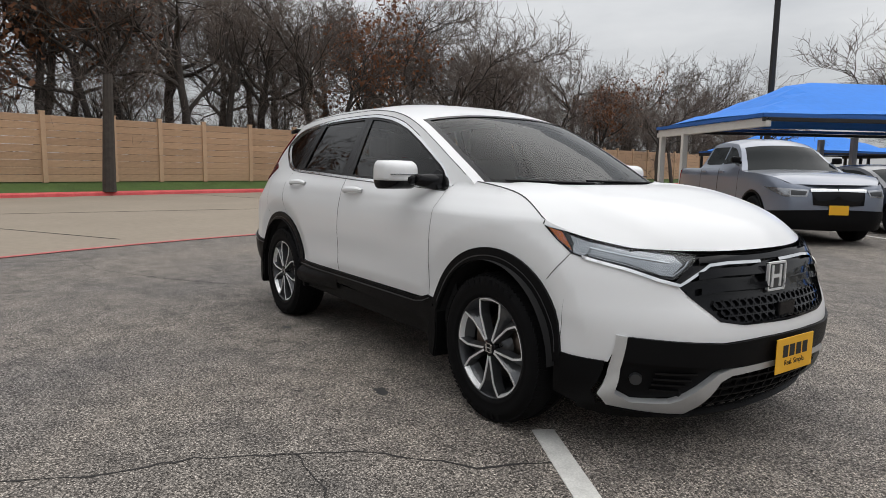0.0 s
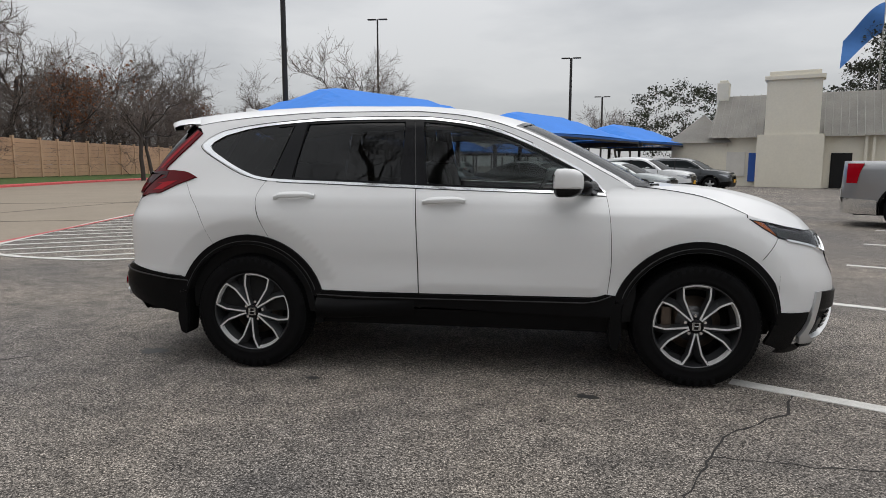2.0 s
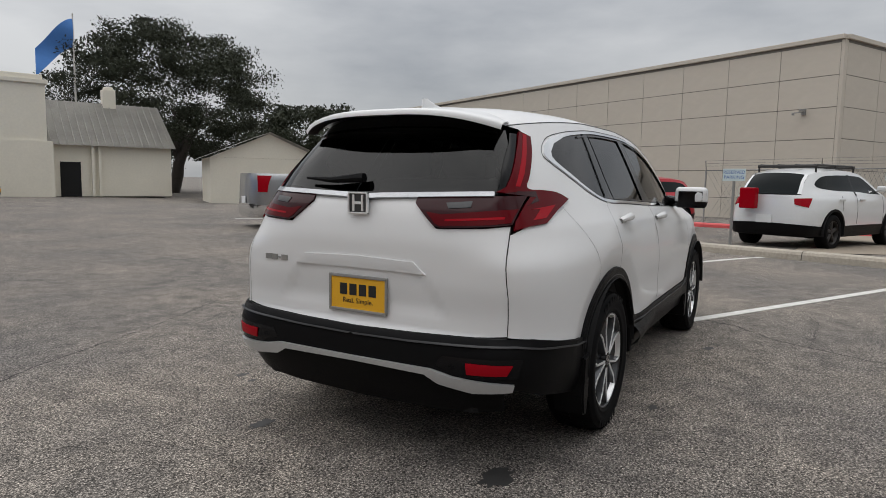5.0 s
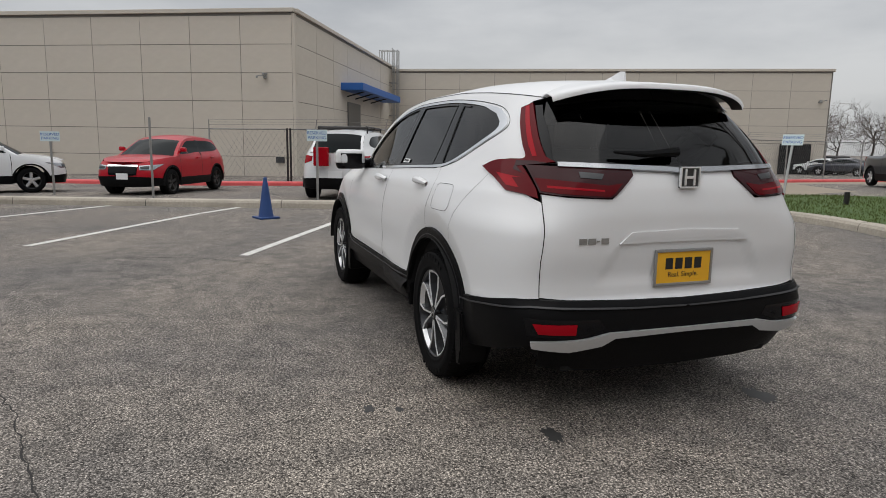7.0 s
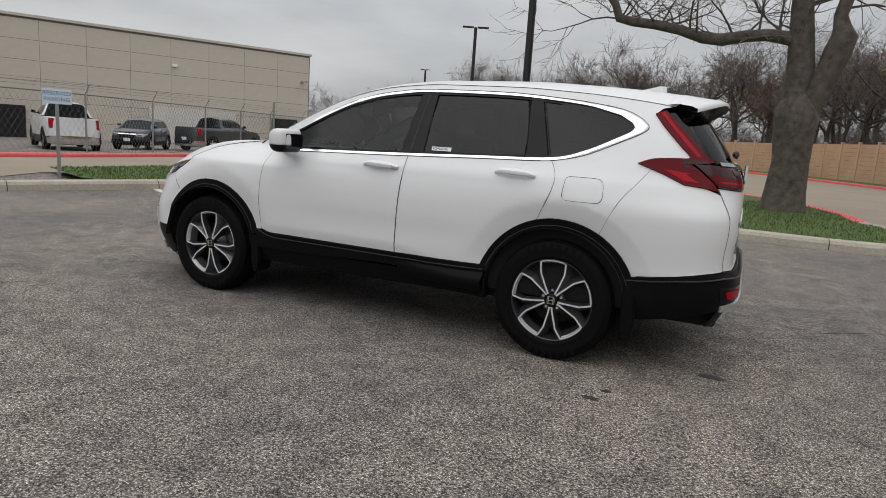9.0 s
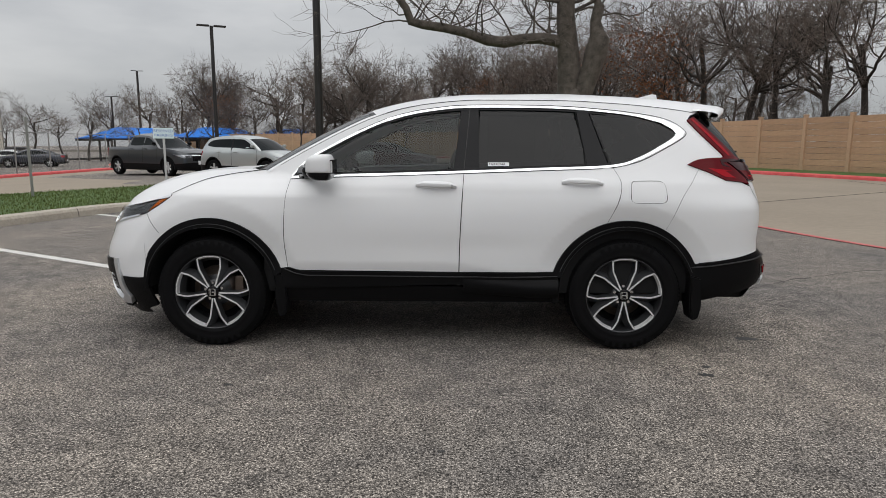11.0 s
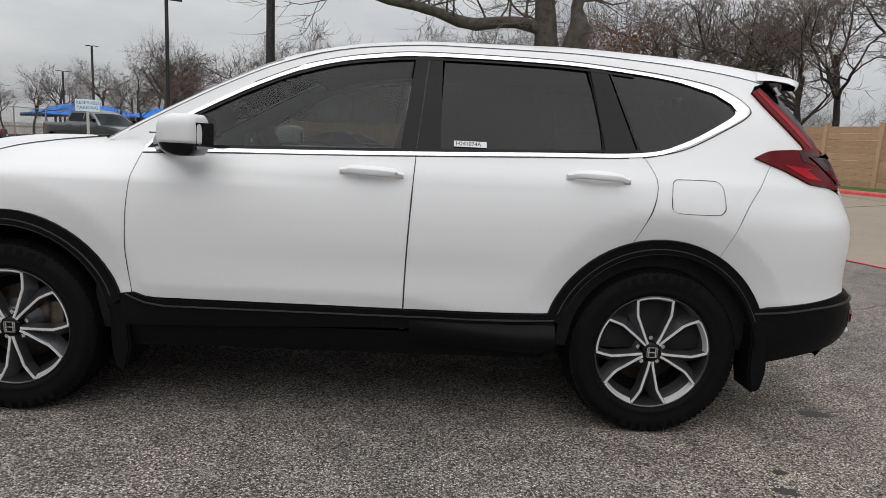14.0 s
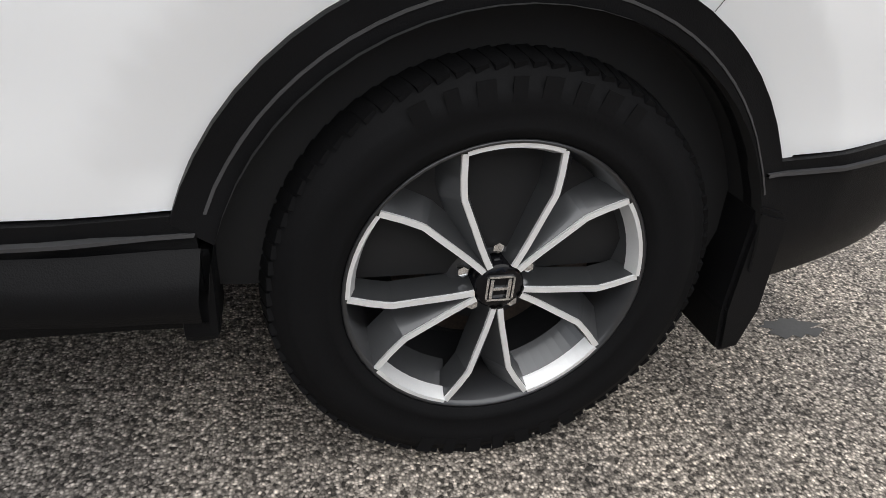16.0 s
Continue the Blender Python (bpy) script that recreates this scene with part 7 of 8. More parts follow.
SLATE = paint("slate_blue_paint", (0.17, 0.195, 0.25), 0.35)
NAVY = paint("dark_navy_paint", (0.018, 0.022, 0.035), 0.3)
GREY = paint("charcoal_paint", (0.045, 0.05, 0.055), 0.5)
WHITE = paint("white_paint", (0.72, 0.73, 0.74))
PALE = paint("pale_silver_paint", (0.44, 0.47, 0.47), 0.5)
STEEL = paint("silver_grey_paint", (0.30, 0.305, 0.315), 0.6)
RED = material("metallic_red_paint", (0.40, 0.004, 0.014), 0.28, 0.0, vary=0.03, scale=2, coat=0.22, spec=0.25)
WINE = paint("dark_red_paint", (0.055, 0.010, 0.016), 0.3)
vehicle("pickup", "pickup_truck", SLATE, grounded(-3.67, 10.47, -37), "slate blue crew cab pickup with bronze wheels", "pickup truck", PLATE, rims=material("bronze_rim", (0.30, 0.20, 0.10), 0.35, 0.7, vary=0.1), scale=1.0)
vehicle("sedan", "sedan_car", NAVY, stall(1.25), "dark navy sedan parked beside a pickup", "car", PLATE)
vehicle("sedan", "sedan_car", GREY, stall(7.3, 2.9), "dark charcoal sedan parked by a blue canopy", "car", PLATE)
vehicle("sedan", "sedan_car", WHITE, stall(10.2, 2.9), "white sedan parked by a blue canopy", "car", PLATE)
vehicle("sedan", "sedan_car", PALE, stall(13.6, 3.3), "pale silver sedan parked by a blue canopy", "car", PLATE)
vehicle("suv", "parked_suv", WHITE, stall(16.6, 3.4), "white suv parked by a blue canopy", "car", PLATE)
vehicle("suv", "parked_suv", GREY, stall(20.4, 4.2), "dark blue-grey suv parked at the end of the row", "car", PLATE)
for i, (mt, kd) in enumerate(((NAVY, "suv"), (GREY, "suv"), (WHITE, "sedan"), (NAVY, "sedan"), (PALE, "suv"))):
    p = CB - LOT_U * 24 + LOT_V * (18 + i * 5.2)
    vehicle(kd, "parked_suv" if kd == "suv" else "sedan_car", mt, grounded(p.x, p.y, LOT_ANGLE + 180), "car parked in the farther canopy row", "car", PLATE)
x, y = lot(5.25, 12.9)
x, y = x - 0.8, y + 0.5
vehicle("pickup", "pickup_truck", STEEL, grounded(x, y, LOT_ANGLE), "silver grey crew cab pickup in a stall", "pickup truck", rims=CHROME, scale=1.09)
vehicle("suv", "parked_suv", WHITE, grounded(17.0, 8.3, -76), "white compact suv parked beyond the kerb", "car")
vehicle("suv", "parked_suv", RED, grounded(16.6, 3.25, 154), "metallic red compact suv parked beyond the kerb", "car", rims=STEEL_DARK, scale=1.02)
vehicle("suv", "off_road_suv", WHITE, grounded(13.65, -1.95, -25), "white off-road suv with a roof rack and red fuel can", "car", rack=True, rims=STEEL_DARK, scale=1.10)
vehicle("pickup", "pickup_truck", WHITE, grounded(26.8, -15.6, LOT_ANGLE + 2), "white pickup behind the chain-link fence", "pickup truck", scale=1.12)
vehicle("suv", "parked_suv", NAVY, grounded(27.2, -20.3, LOT_ANGLE + 180 - 30), "dark suv behind the chain-link fence", "car")
vehicle("pickup", "pickup_truck", GREY, grounded(25.6, -24.3, LOT_ANGLE - 55), "grey pickup behind the chain-link fence", "pickup truck")
vehicle("pickup", "pickup_truck", GREY, grounded(13.83, -25.35, 151), "dark green-grey pickup by the far lot", "pickup truck")
vehicle("suv", "parked_suv", PALE, grounded(7.8, -20.6, 155), "silver compact suv crossing the far lot", "car")
vehicle("sedan", "sedan_car", WINE, grounded(3.19, -25.78, 162), "dark red sedan parked beyond the grass island", "car")
for x, y, mt in ((37.4, -48.1, WHITE), (41.2, -52.3, PALE), (33.6, -45.8, NAVY)):
    vehicle("sedan", "sedan_car", mt, grounded(x, y, 20), "car parked in the far lot", "car")


# ---- lamp posts, signs, cones ----
def lamp_post(x, y, h, r, arms, label="tall dark bronze lot light on a steel pole", turn=0):
    o = thing("lamp_post", grounded(x, y, turn), label, "lamp post", "lot lights")
    part("pole", rodded((0, 0, 0), (0, 0, h), r, r * 0.8, 12), STEEL_DARK, o)
    bm = bmesh.new()
    rod(bm, (0, 0, 0), (0, 0, 0.75), r * 2.6, r * 2.5, 18)
    part("base", bm, KERB, o)
    for a in arms:
        bm = bmesh.new()
        box(bm, (0.50 * math.cos(radians(a)), 0.50 * math.sin(radians(a)), h), (0.75, 0.34, 0.09), a, 0.03)
        part("lamp_head", bm, STEEL_DARK, o)


lamp_post(-10.2, 22.41, 9.6, 0.13, (60, 240))
lamp_post(3.6, -13.1, 9.3, 0.115, (60, 240))
lamp_post(3.6, 56.5, 10.9, 0.14, (-5, 175))
lamp_post(15.35, -36.85, 8.8, 0.13, (25, 205))
lamp_post(51.1, -99.6, 13.7, 0.2, (25, 205))
lamp_post(51.6, -92.2, 9.2, 0.16, (25, 205))
lamp_post(8.0, 72, 9.0, 0.12, (-5, 175))
lamp_post(-13.5, 53.0, 14.0, 0.09, (0, 180), "slender tall mast far behind the canopies")


def parking_sign(x, y, turn, h=1.55, lean=0.0, board=True):
    o = thing("parking_sign", grounded(x, y, turn) @ pose(0, 0, 0, 0, lean, 0), "pale blue reserved parking sign on a steel post", "sign", "parking signs")
    bm = bmesh.new()
    box(bm, (0.02, 0, h / 2 + 0.05), (0.03, 0.055, h + 0.1), 0, 0.004)
    part("post", bm, GALV, o)
    if board:
        bm = bmesh.new()
        box(bm, (0, 0, h), (0.006, 0.46, 0.26), 0, 0.002)
        bd = part("sign_board", bm, SIGN_FACE, o)
        face = Matrix(((0, 0, -1, -0.004), (-1, 0, 0, 0), (0, 1, 0, h), (0, 0, 0, 1)))
        for i, tx in enumerate(("RESERVED", "PARKING")):
            lettering("lettering", tx, 0.070, face @ Matrix.Translation((0, 0.052 - i * 0.105, 0)), SIGN_BLUE, bd)


parking_sign(10.45, -0.30, -10)
parking_sign(8.85, -3.06, -25)
parking_sign(6.77, -10.45, -65, 1.62, 14)
parking_sign(15.2, 6.0, 0)
parking_sign(13.0, 3.4, 0, 1.9, 0, False)
parking_sign(9.57, -9.7, -43, 1.85, 0, False)
parking_sign(18.6, 9.4, 0)
for x, y in ((21.26, -0.84), (21.25, -0.96)):
    bm = bmesh.new()
    rod(bm, (x, y, -0.4), (x, y, 1.9), 0.04, None, 10)
    tagged(part("bollard_pole", bm, STEEL_DARK, None), "dark steel pole by the service building", "pole")


def cone(x, y):
    o = thing("traffic_cone", grounded(x, y, 20), "dark blue rubber traffic cone on a square base", "traffic cone", "blue cones")
    bm = bmesh.new()
    box(bm, (0, 0, 0.018), (0.36, 0.36, 0.036), 0, 0.012)
    part("base", bm, CONE_BLUE, o)
    v, f = lathe([(0.135, 0.03), (0.125, 0.06), (0.075, 0.40), (0.030, 0.70), (0.024, 0.715), (0.0, 0.715)], 24)
    v = np.array([(a, c, b) for a, b, c in v])
    mesh_object("body", v, [q[::-1] for q in f], CONE_BLUE, o)


cone(6.95, 1.15)
cone(-6.56, 9.3)
bm = bmesh.new()
rod(bm, (5.96, -11.5, 0.1), (5.96, -11.5, 0.42), 0.06, None, 10)
tagged(part("stub_post", bm, STEEL_DARK, None), "short dark stub post in the grass", "post")
# painted words on kerbs
p = along(FAR_KERB, 1.0)
best = min(range(len(p)), key=lambda i: abs(p[i].y - 7.0))
d = p[best + 1] - p[best]
lettering("kerb_lettering", "FIRE LANE", 0.13, Matrix.Translation((p[best].x, p[best].y, 0)) @ Matrix.Rotation(math.atan2(-d.y, -d.x) + math.pi, 4, "Z") @ pose(0, -0.162, 0.07, 80, 0, 0), PAPER, fk)

# equipment by the building
bm = bmesh.new()
box(bm, (42.6, -54.3, -0.2), (5, 3, 2.4), LOT_ANGLE, 0.1)
tagged(part("air_handler", bm, LAMP_DARK, None), "grey plant unit beside the far wall", "machine")
bm = bmesh.new()
for i in range(9):
    box(bm, (29.5 + random.uniform(-1.4, 1.4), -11.5 + random.uniform(-0.9, 0.9), 0.1 + random.uniform(0, 0.5)), (1.3, 0.9, 0.9), random.uniform(0, 90), 0.12)
tagged(part("covered_equipment", bm, STEEL_DARK, None), "equipment under a dark cover by the wall", "equipment", kind="stuff")

# ---- white house with a metal roof ----
HX, HY, HA = 18.4, 39.8, -22.0
house = thing("cream_house", grounded(HX, HY, HA), "cream stucco house with a grey metal roof and wide chimney", "house")


def slab(pts, thick, name, mat, parent=house, label=""):
    bm = bmesh.new()
    a = [bm.verts.new(p) for p in pts]
    bm.faces.new(a)
    bmesh.ops.solidify(bm, geom=bm.faces[:], thickness=thick)
    bmesh.ops.recalc_face_normals(bm, faces=bm.faces)
    return part(name, bm, mat, parent, label)


bm = bmesh.new()
box(bm, (0.6, 3.2, 1.7), (13.6, 6.4, 3.4), 0, 0.02)
part("wall", bm, WHITEWASH, house)
for sgn, y0 in ((1, -0.5), (-1, 6.9)):
    rf = slab([(-6.6, y0, 3.25), (7.6, y0, 3.25), (7.4, 3.2, 6.3), (-6.4, 3.2, 6.3)][::sgn], 0.08, "roof", ROOF_METAL)
    for i in range(32):
        xx = -6.4 + i * 0.44
        bm = bmesh.new()
        rod(bm, (xx, y0, 3.31), (xx, 3.2, 6.36), 0.025, None, 4)
        part("seam", bm, ROOF_METAL, rf)
for xx in (-6.5, 7.4):
    bm = bmesh.new()
    vs = [bm.verts.new((xx, y, z)) for y, z in ((0, 3.2), (6.4, 3.2), (3.2, 6.25))]
    bm.faces.new(vs)
    bmesh.ops.solidify(bm, geom=bm.faces[:], thickness=0.25)
    part("gable", bm, WHITEWASH, house)
bm = bmesh.new()
prism(bm, [(-3.55, -0.9), (0.25, -0.9), (0.25, 0.4), (-3.55, 0.4)], 0, 3.4)
prism(bm, [(-3.15, -0.8), (-0.05, -0.8), (-0.05, 0.4), (-3.15, 0.4)], 3.4, 6.9)
box(bm, (-1.6, -0.2, 6.95), (3.4, 1.5, 0.25), 0, 0.02)
box(bm, (-1.6, -0.2, 7.2), (2.9, 1.1, 0.35), 0, 0.05)
part("chimney", bm, WHITEWASH, house, "broad stepped stucco chimney")
for xx in (-6.2, 4.2):
    bm = bmesh.new()
    box(bm, (xx, 3.2, 6.5), (0.8, 0.8, 1.5), 0, 0.03)
    box(bm, (xx, 3.2, 7.3), (0.55, 0.55, 0.3), 0, 0.05)
    part("small_chimney", bm, WHITEWASH, house)
bm = bmesh.new()
box(bm, (1.25, -0.03, 1.1), (1.15, 0.1, 2.2), 0, 0.01)
part("door", bm, DARK_IN, house, "dark entrance door")
for xx in (2.5, 2.9):
    bm = bmesh.new()
    box(bm, (xx, -0.25, 1.6), (0.16, 0.16, 3.2), 0, 0.01)
    part("porch_post", bm, WHITEWASH, house)
bm = bmesh.new()
box(bm, (-3.6, -0.04, 1.3), (0.9, 0.1, 1.9), 0, 0.01)
part("blue_shutter", bm, BLUE_DOOR, house)
bm = bmesh.new()
box(bm, (-4.9, -0.04, 1.5), (1.3, 0.14, 1.6), 0, 0.01)
part("meter_panel", bm, STEEL_WHITE, house)
pav = thing("cream_pavilion", grounded(HX - 6.8, HY + 2.4, HA), "small cream pavilion with a pyramid metal roof", "house")
bm = bmesh.new()
box(bm, (0, 2, 1.45), (3.6, 3.6, 2.9), 0, 0.02)
part("wall", bm, WHITEWASH, pav)
for i in range(4):
    a0, a1 = radians(45 + 90 * i), radians(135 + 90 * i)
    slab([(3.0 * math.cos(a0), 2 + 3.0 * math.sin(a0), 2.85), (3.0 * math.cos(a1), 2 + 3.0 * math.sin(a1), 2.85), (0, 2, 4.9)], 0.06, "roof", ROOF_METAL, pav)
shed = thing("grey_outbuilding", grounded(25.0, 27.5, -35), "grey outbuilding with a low gable roof", "house")
bm = bmesh.new()
box(bm, (0, 2.5, 1.4), (7, 5, 2.8), 0, 0.02)
part("wall", bm, WHITEWASH, shed)
for sgn in (1, -1):
    slab([(0, -0.4, 4.4), (0, 5.4, 4.4), (sgn * 4.1, 5.4, 2.7), (sgn * 4.1, -0.4, 2.7)], 0.1, "roof", ROOF_METAL, shed)
bm = bmesh.new()
bm.faces.new([bm.verts.new(p_) for p_ in ((-3.5, -0.01, 2.8), (3.5, -0.01, 2.8), (0, -0.01, 4.3))])
part("gable", bm, WHITEWASH, shed)
# flag
fl = thing("flag", grounded(26.2, 49.5, 150), "large blue flag with a pale emblem on a steel pole", "flag")
part("pole", rodded((0, 0, 0), (0, 0, 13.9), 0.10, 0.05, 12), STEEL_WHITE, fl)
rows = []
for i in range(15):
    t = i / 14
    rows.append([(2.6 * t, 0.25 * math.sin(4.5 * t + 0.6 * j), 13.5 - 0.36 * j - 2.5 * t ** 1.3 + 0.08 * math.sin(6 * t)) for j in range(7)])
v, f = loft_grid(rows)
mesh_object("cloth", v, f, FLAG_BLUE, fl)
for x0, dz, w_, h_ in ((0.85, -0.75, 0.13, 1.0), (1.35, -1.10, 0.13, 1.0), (1.10, -0.95, 0.48, 0.12)):
    bm = bmesh.new()
    box(bm, (x0, -0.36, 13.2 + dz - 0.55), (w_, 0.01, h_), 0)
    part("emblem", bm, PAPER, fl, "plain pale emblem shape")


# ---- trees ----
def tubes(branches, sides):
    """Tapered tubes along polylines of (point, radius)."""
    v, f = [], []
    for line_ in branches:
        prev = None
        for i, (p, r) in enumerate(line_):
            a, b = line_[max(i - 1, 0)][0], line_[min(i + 1, len(line_) - 1)][0]
            d = b - a
            d = d / max(np.linalg.norm(d), 1e-6)
            u = np.cross(d, (0.0, 0.0, 1.0) if abs(d[2]) < 0.9 else (1.0, 0.0, 0.0))
            u /= np.linalg.norm(u)
            w_ = np.cross(d, u)
            k = len(v)
            for j in range(sides):
                t = 2 * math.pi * j / sides
                v.append(tuple(p + (u * math.cos(t) + w_ * math.sin(t)) * r))
            if prev is not None:
                for j in range(sides):
                    f.append((prev + j, prev + (j + 1) % sides, k + (j + 1) % sides, k + j))
            prev = k
    return v, f


def grow(rng, start, direction, length, radius, level, out, most, droop=0.0, up=0.25, kids=(5, 6, 6, 5)):
    """One branch and, from it, its side branches."""
    n = 6 if level < 2 else (4 if level == 2 else 3)
    p, d = np.array(start, float), np.array(direction, float)
    line_ = [(p.copy(), radius)]
    for i in range(n):
        d = d + rng.normal(0, 0.22 if level else 0.10, 3) + np.array((0, 0, up * 0.25))
        d /= np.linalg.norm(d)
        p = p + d * length / n
        line_.append((p.copy(), radius * (1 - 0.75 * (i + 1) / n) if level else radius * (1 - 0.45 * (i + 1) / n)))
    out[level].append(line_)
    if level >= most:
        return
    for c in range(kids[level]):
        t = rng.uniform(0.3, 1.0) if level else rng.uniform(0.45, 1.0)
        i = min(n - 1, int(t * n))
        q = line_[i][0] + (line_[i + 1][0] - line_[i][0]) * (t * n - i)
        along_ = line_[i + 1][0] - line_[i][0]
        along_ /= np.linalg.norm(along_)
        side = rng.normal(0, 1, 3)
        side -= along_ * np.dot(side, along_)
        side /= np.linalg.norm(side)
        spread = rng.uniform(0.5, 1.1)
        nd = along_ * math.cos(spread) + side * math.sin(spread)
        grow(rng, q, nd, length * rng.uniform(0.45, 0.72), max(line_[i][1] * 0.6, 0.006), level + 1, out, most, droop, up, kids)


TREE_MESH = {}


def bare_tree_mesh(seed, height, shrub=False, kids=(6, 6, 6, 5), leaves=0):
    key = (seed, shrub)
    if key not in TREE_MESH:
        rng = np.random.default_rng(seed)
        out = [[] for _ in range(5)]
        if shrub:
            for i in range(5):
                a = rng.uniform(0, 6.28)
                grow(rng, (math.cos(a) * 0.8, math.sin(a) * 0.8, 0), (math.cos(a) * 0.35, math.sin(a) * 0.35, 1), height * 0.42, 0.05, 1, out, 4, 0, 0.3, kids)
        else:
            grow(rng, (0, 0, 0), (rng.normal(0, 0.06), rng.normal(0, 0.06), 1), height * 0.36, height * 0.0125, 0, out, 4, 0, 0.35, kids)
        me = []
        for k, (lines, sides, mat) in enumerate(((out[0] + out[1] + out[2], 6, BARK), (out[3] + out[4], 3, TWIG))):
            v, f = tubes(lines, sides)
            m_ = bpy.data.meshes.new("trunk" if k == 0 else "crown")
            m_.from_pydata(v, [], f)
            m_.materials.append(mat)
            m_.polygons.foreach_set("use_smooth", [True] * len(m_.polygons))
            me.append(m_)
        if leaves:
            lv, lf = [], []
            tips = [l[-1][0] for l in out[4]]
            for i in range(leaves):
                c = tips[rng.integers(len(tips))] + rng.normal(0, 0.12, 3)
                a, b = rng.normal(0, 0.026, 3), rng.normal(0, 0.026, 3)
                lv += [tuple(c - a), tuple(c + b), tuple(c + a), tuple(c - b)]
                lf.append((4 * i, 4 * i + 1, 4 * i + 2, 4 * i + 3))
            m_ = bpy.data.meshes.new("dry_leaves")
            m_.from_pydata(lv, [], lf)
            m_.materials.append(DRY_LEAF)
            me.append(m_)
        TREE_MESH[key] = me
    return TREE_MESH[key]


def tree_height(seed, shrub, leaves):
    me = bare_tree_mesh(seed, 7.0, shrub, leaves=leaves)
    if (seed, shrub, "h") not in TREE_MESH:
        TREE_MESH[(seed, shrub, "h")] = max(v.co.z for m_ in me for v in m_.vertices)
    return TREE_MESH[(seed, shrub, "h")]


def bare_tree(x, y, height, seed, turn, base=7.0, shrub=False, label="bare leafless tree in a winter wood", z=None, leaves=0):
    if leaves == 0 and seed in (31, 32):
        leaves = 2600
    o = thing("bare_shrub" if shrub else "bare_tree", pose(x, y, ground_z(x, y) + 0.15 if z is None else z, 0, 0, turn) @ Matrix.Scale(height / tree_height(seed, shrub, leaves), 4), label, "shrub" if shrub else "tree", "winter wood")
    for me in bare_tree_mesh(seed, base, shrub, leaves=leaves):
        q = new(me.name, me)
        q.parent = o
    return o


tr = random.Random(11)
wood = along(shifted(FENCE_LINE, -3.6), 3.6)
for i, p in enumerate(wood):
    hgt = tr.uniform(10.5, 14.0) if p.y < 34 else tr.uniform(8, 11)
    if p.y < -20:
        hgt = tr.uniform(9.0, 13.5)
    orange = abs(p.y + 2) < 4 or (i % 9 == 4)
    bare_tree(p.x + tr.uniform(-1.4, 0.8), p.y + tr.uniform(-1, 1), hgt, (31, 32)[i % 2] if orange else (21, 22, 23, 24, 25)[i % 5], tr.uniform(0, 360), label="bare tree with a few dry brown leaves" if orange else "bare leafless tree in a winter wood", leaves=2600 if orange else 0)
for i, p in enumerate(along(shifted(FENCE_LINE, -3.9), 2.3)):
    bare_tree(p.x + tr.uniform(-0.8, 0.2), p.y, tr.uniform(5.8, 8.6) if p.y > -10 else tr.uniform(3.6, 5.2), (41, 42, 43)[i % 3], tr.uniform(0, 360), 7.0, True, "dense bare brushwood behind the fence")
for i, p in enumerate(along(shifted(FENCE_LINE, -9.0), 4.4)):
    bare_tree(p.x + tr.uniform(-2, 2), p.y + tr.uniform(-1, 1), tr.uniform(12, 16), (21, 22, 23, 24, 25)[(i + 2) % 5], tr.uniform(0, 360))
# trees behind the canopies and across the far lots
for x, y, h in ((-11, 36, 9.5), (-17, 34, 7.5), (-24, 50, 9), (-20, 62, 8), (-12, 66, 7), (-4, 70, 6.5), (-30, 44, 9), (-27, 38, 8), (2, 92, 8), (13, 84, 9), (10, 70, 8.5), (6, 64, 7.5)):
    bare_tree(x, y, h, 21 + int(abs(x * 3 + y)) % 5, x * 37 % 360)
for i in range(26):
    a = radians(-85 + i * 1.9)
    dist = 66 + (i * 37 % 23)
    bare_tree(dist * math.cos(a), dist * math.sin(a), 5.5 + (i * 13 % 5) * 0.9, 21 + i % 5, i * 67 % 360)
for i in range(20):
    a = radians(-116 + i * 2.0)
    dist = 82 + (i * 29 % 17)
    bare_tree(dist * math.cos(a), dist * math.sin(a), 11.0 + (i * 13 % 5) * 1.1, 21 + i % 5, i * 83 % 360)
for i in range(26):
    a = radians(-116 + i * 1.6)
    bare_tree(80 * math.cos(a) + (i % 3) * 3, 80 * math.sin(a) - (i % 4) * 3, 6.0, 41 + i % 3, i * 83 % 360, 7.0, True, "dense bare brushwood at the lot's edge")


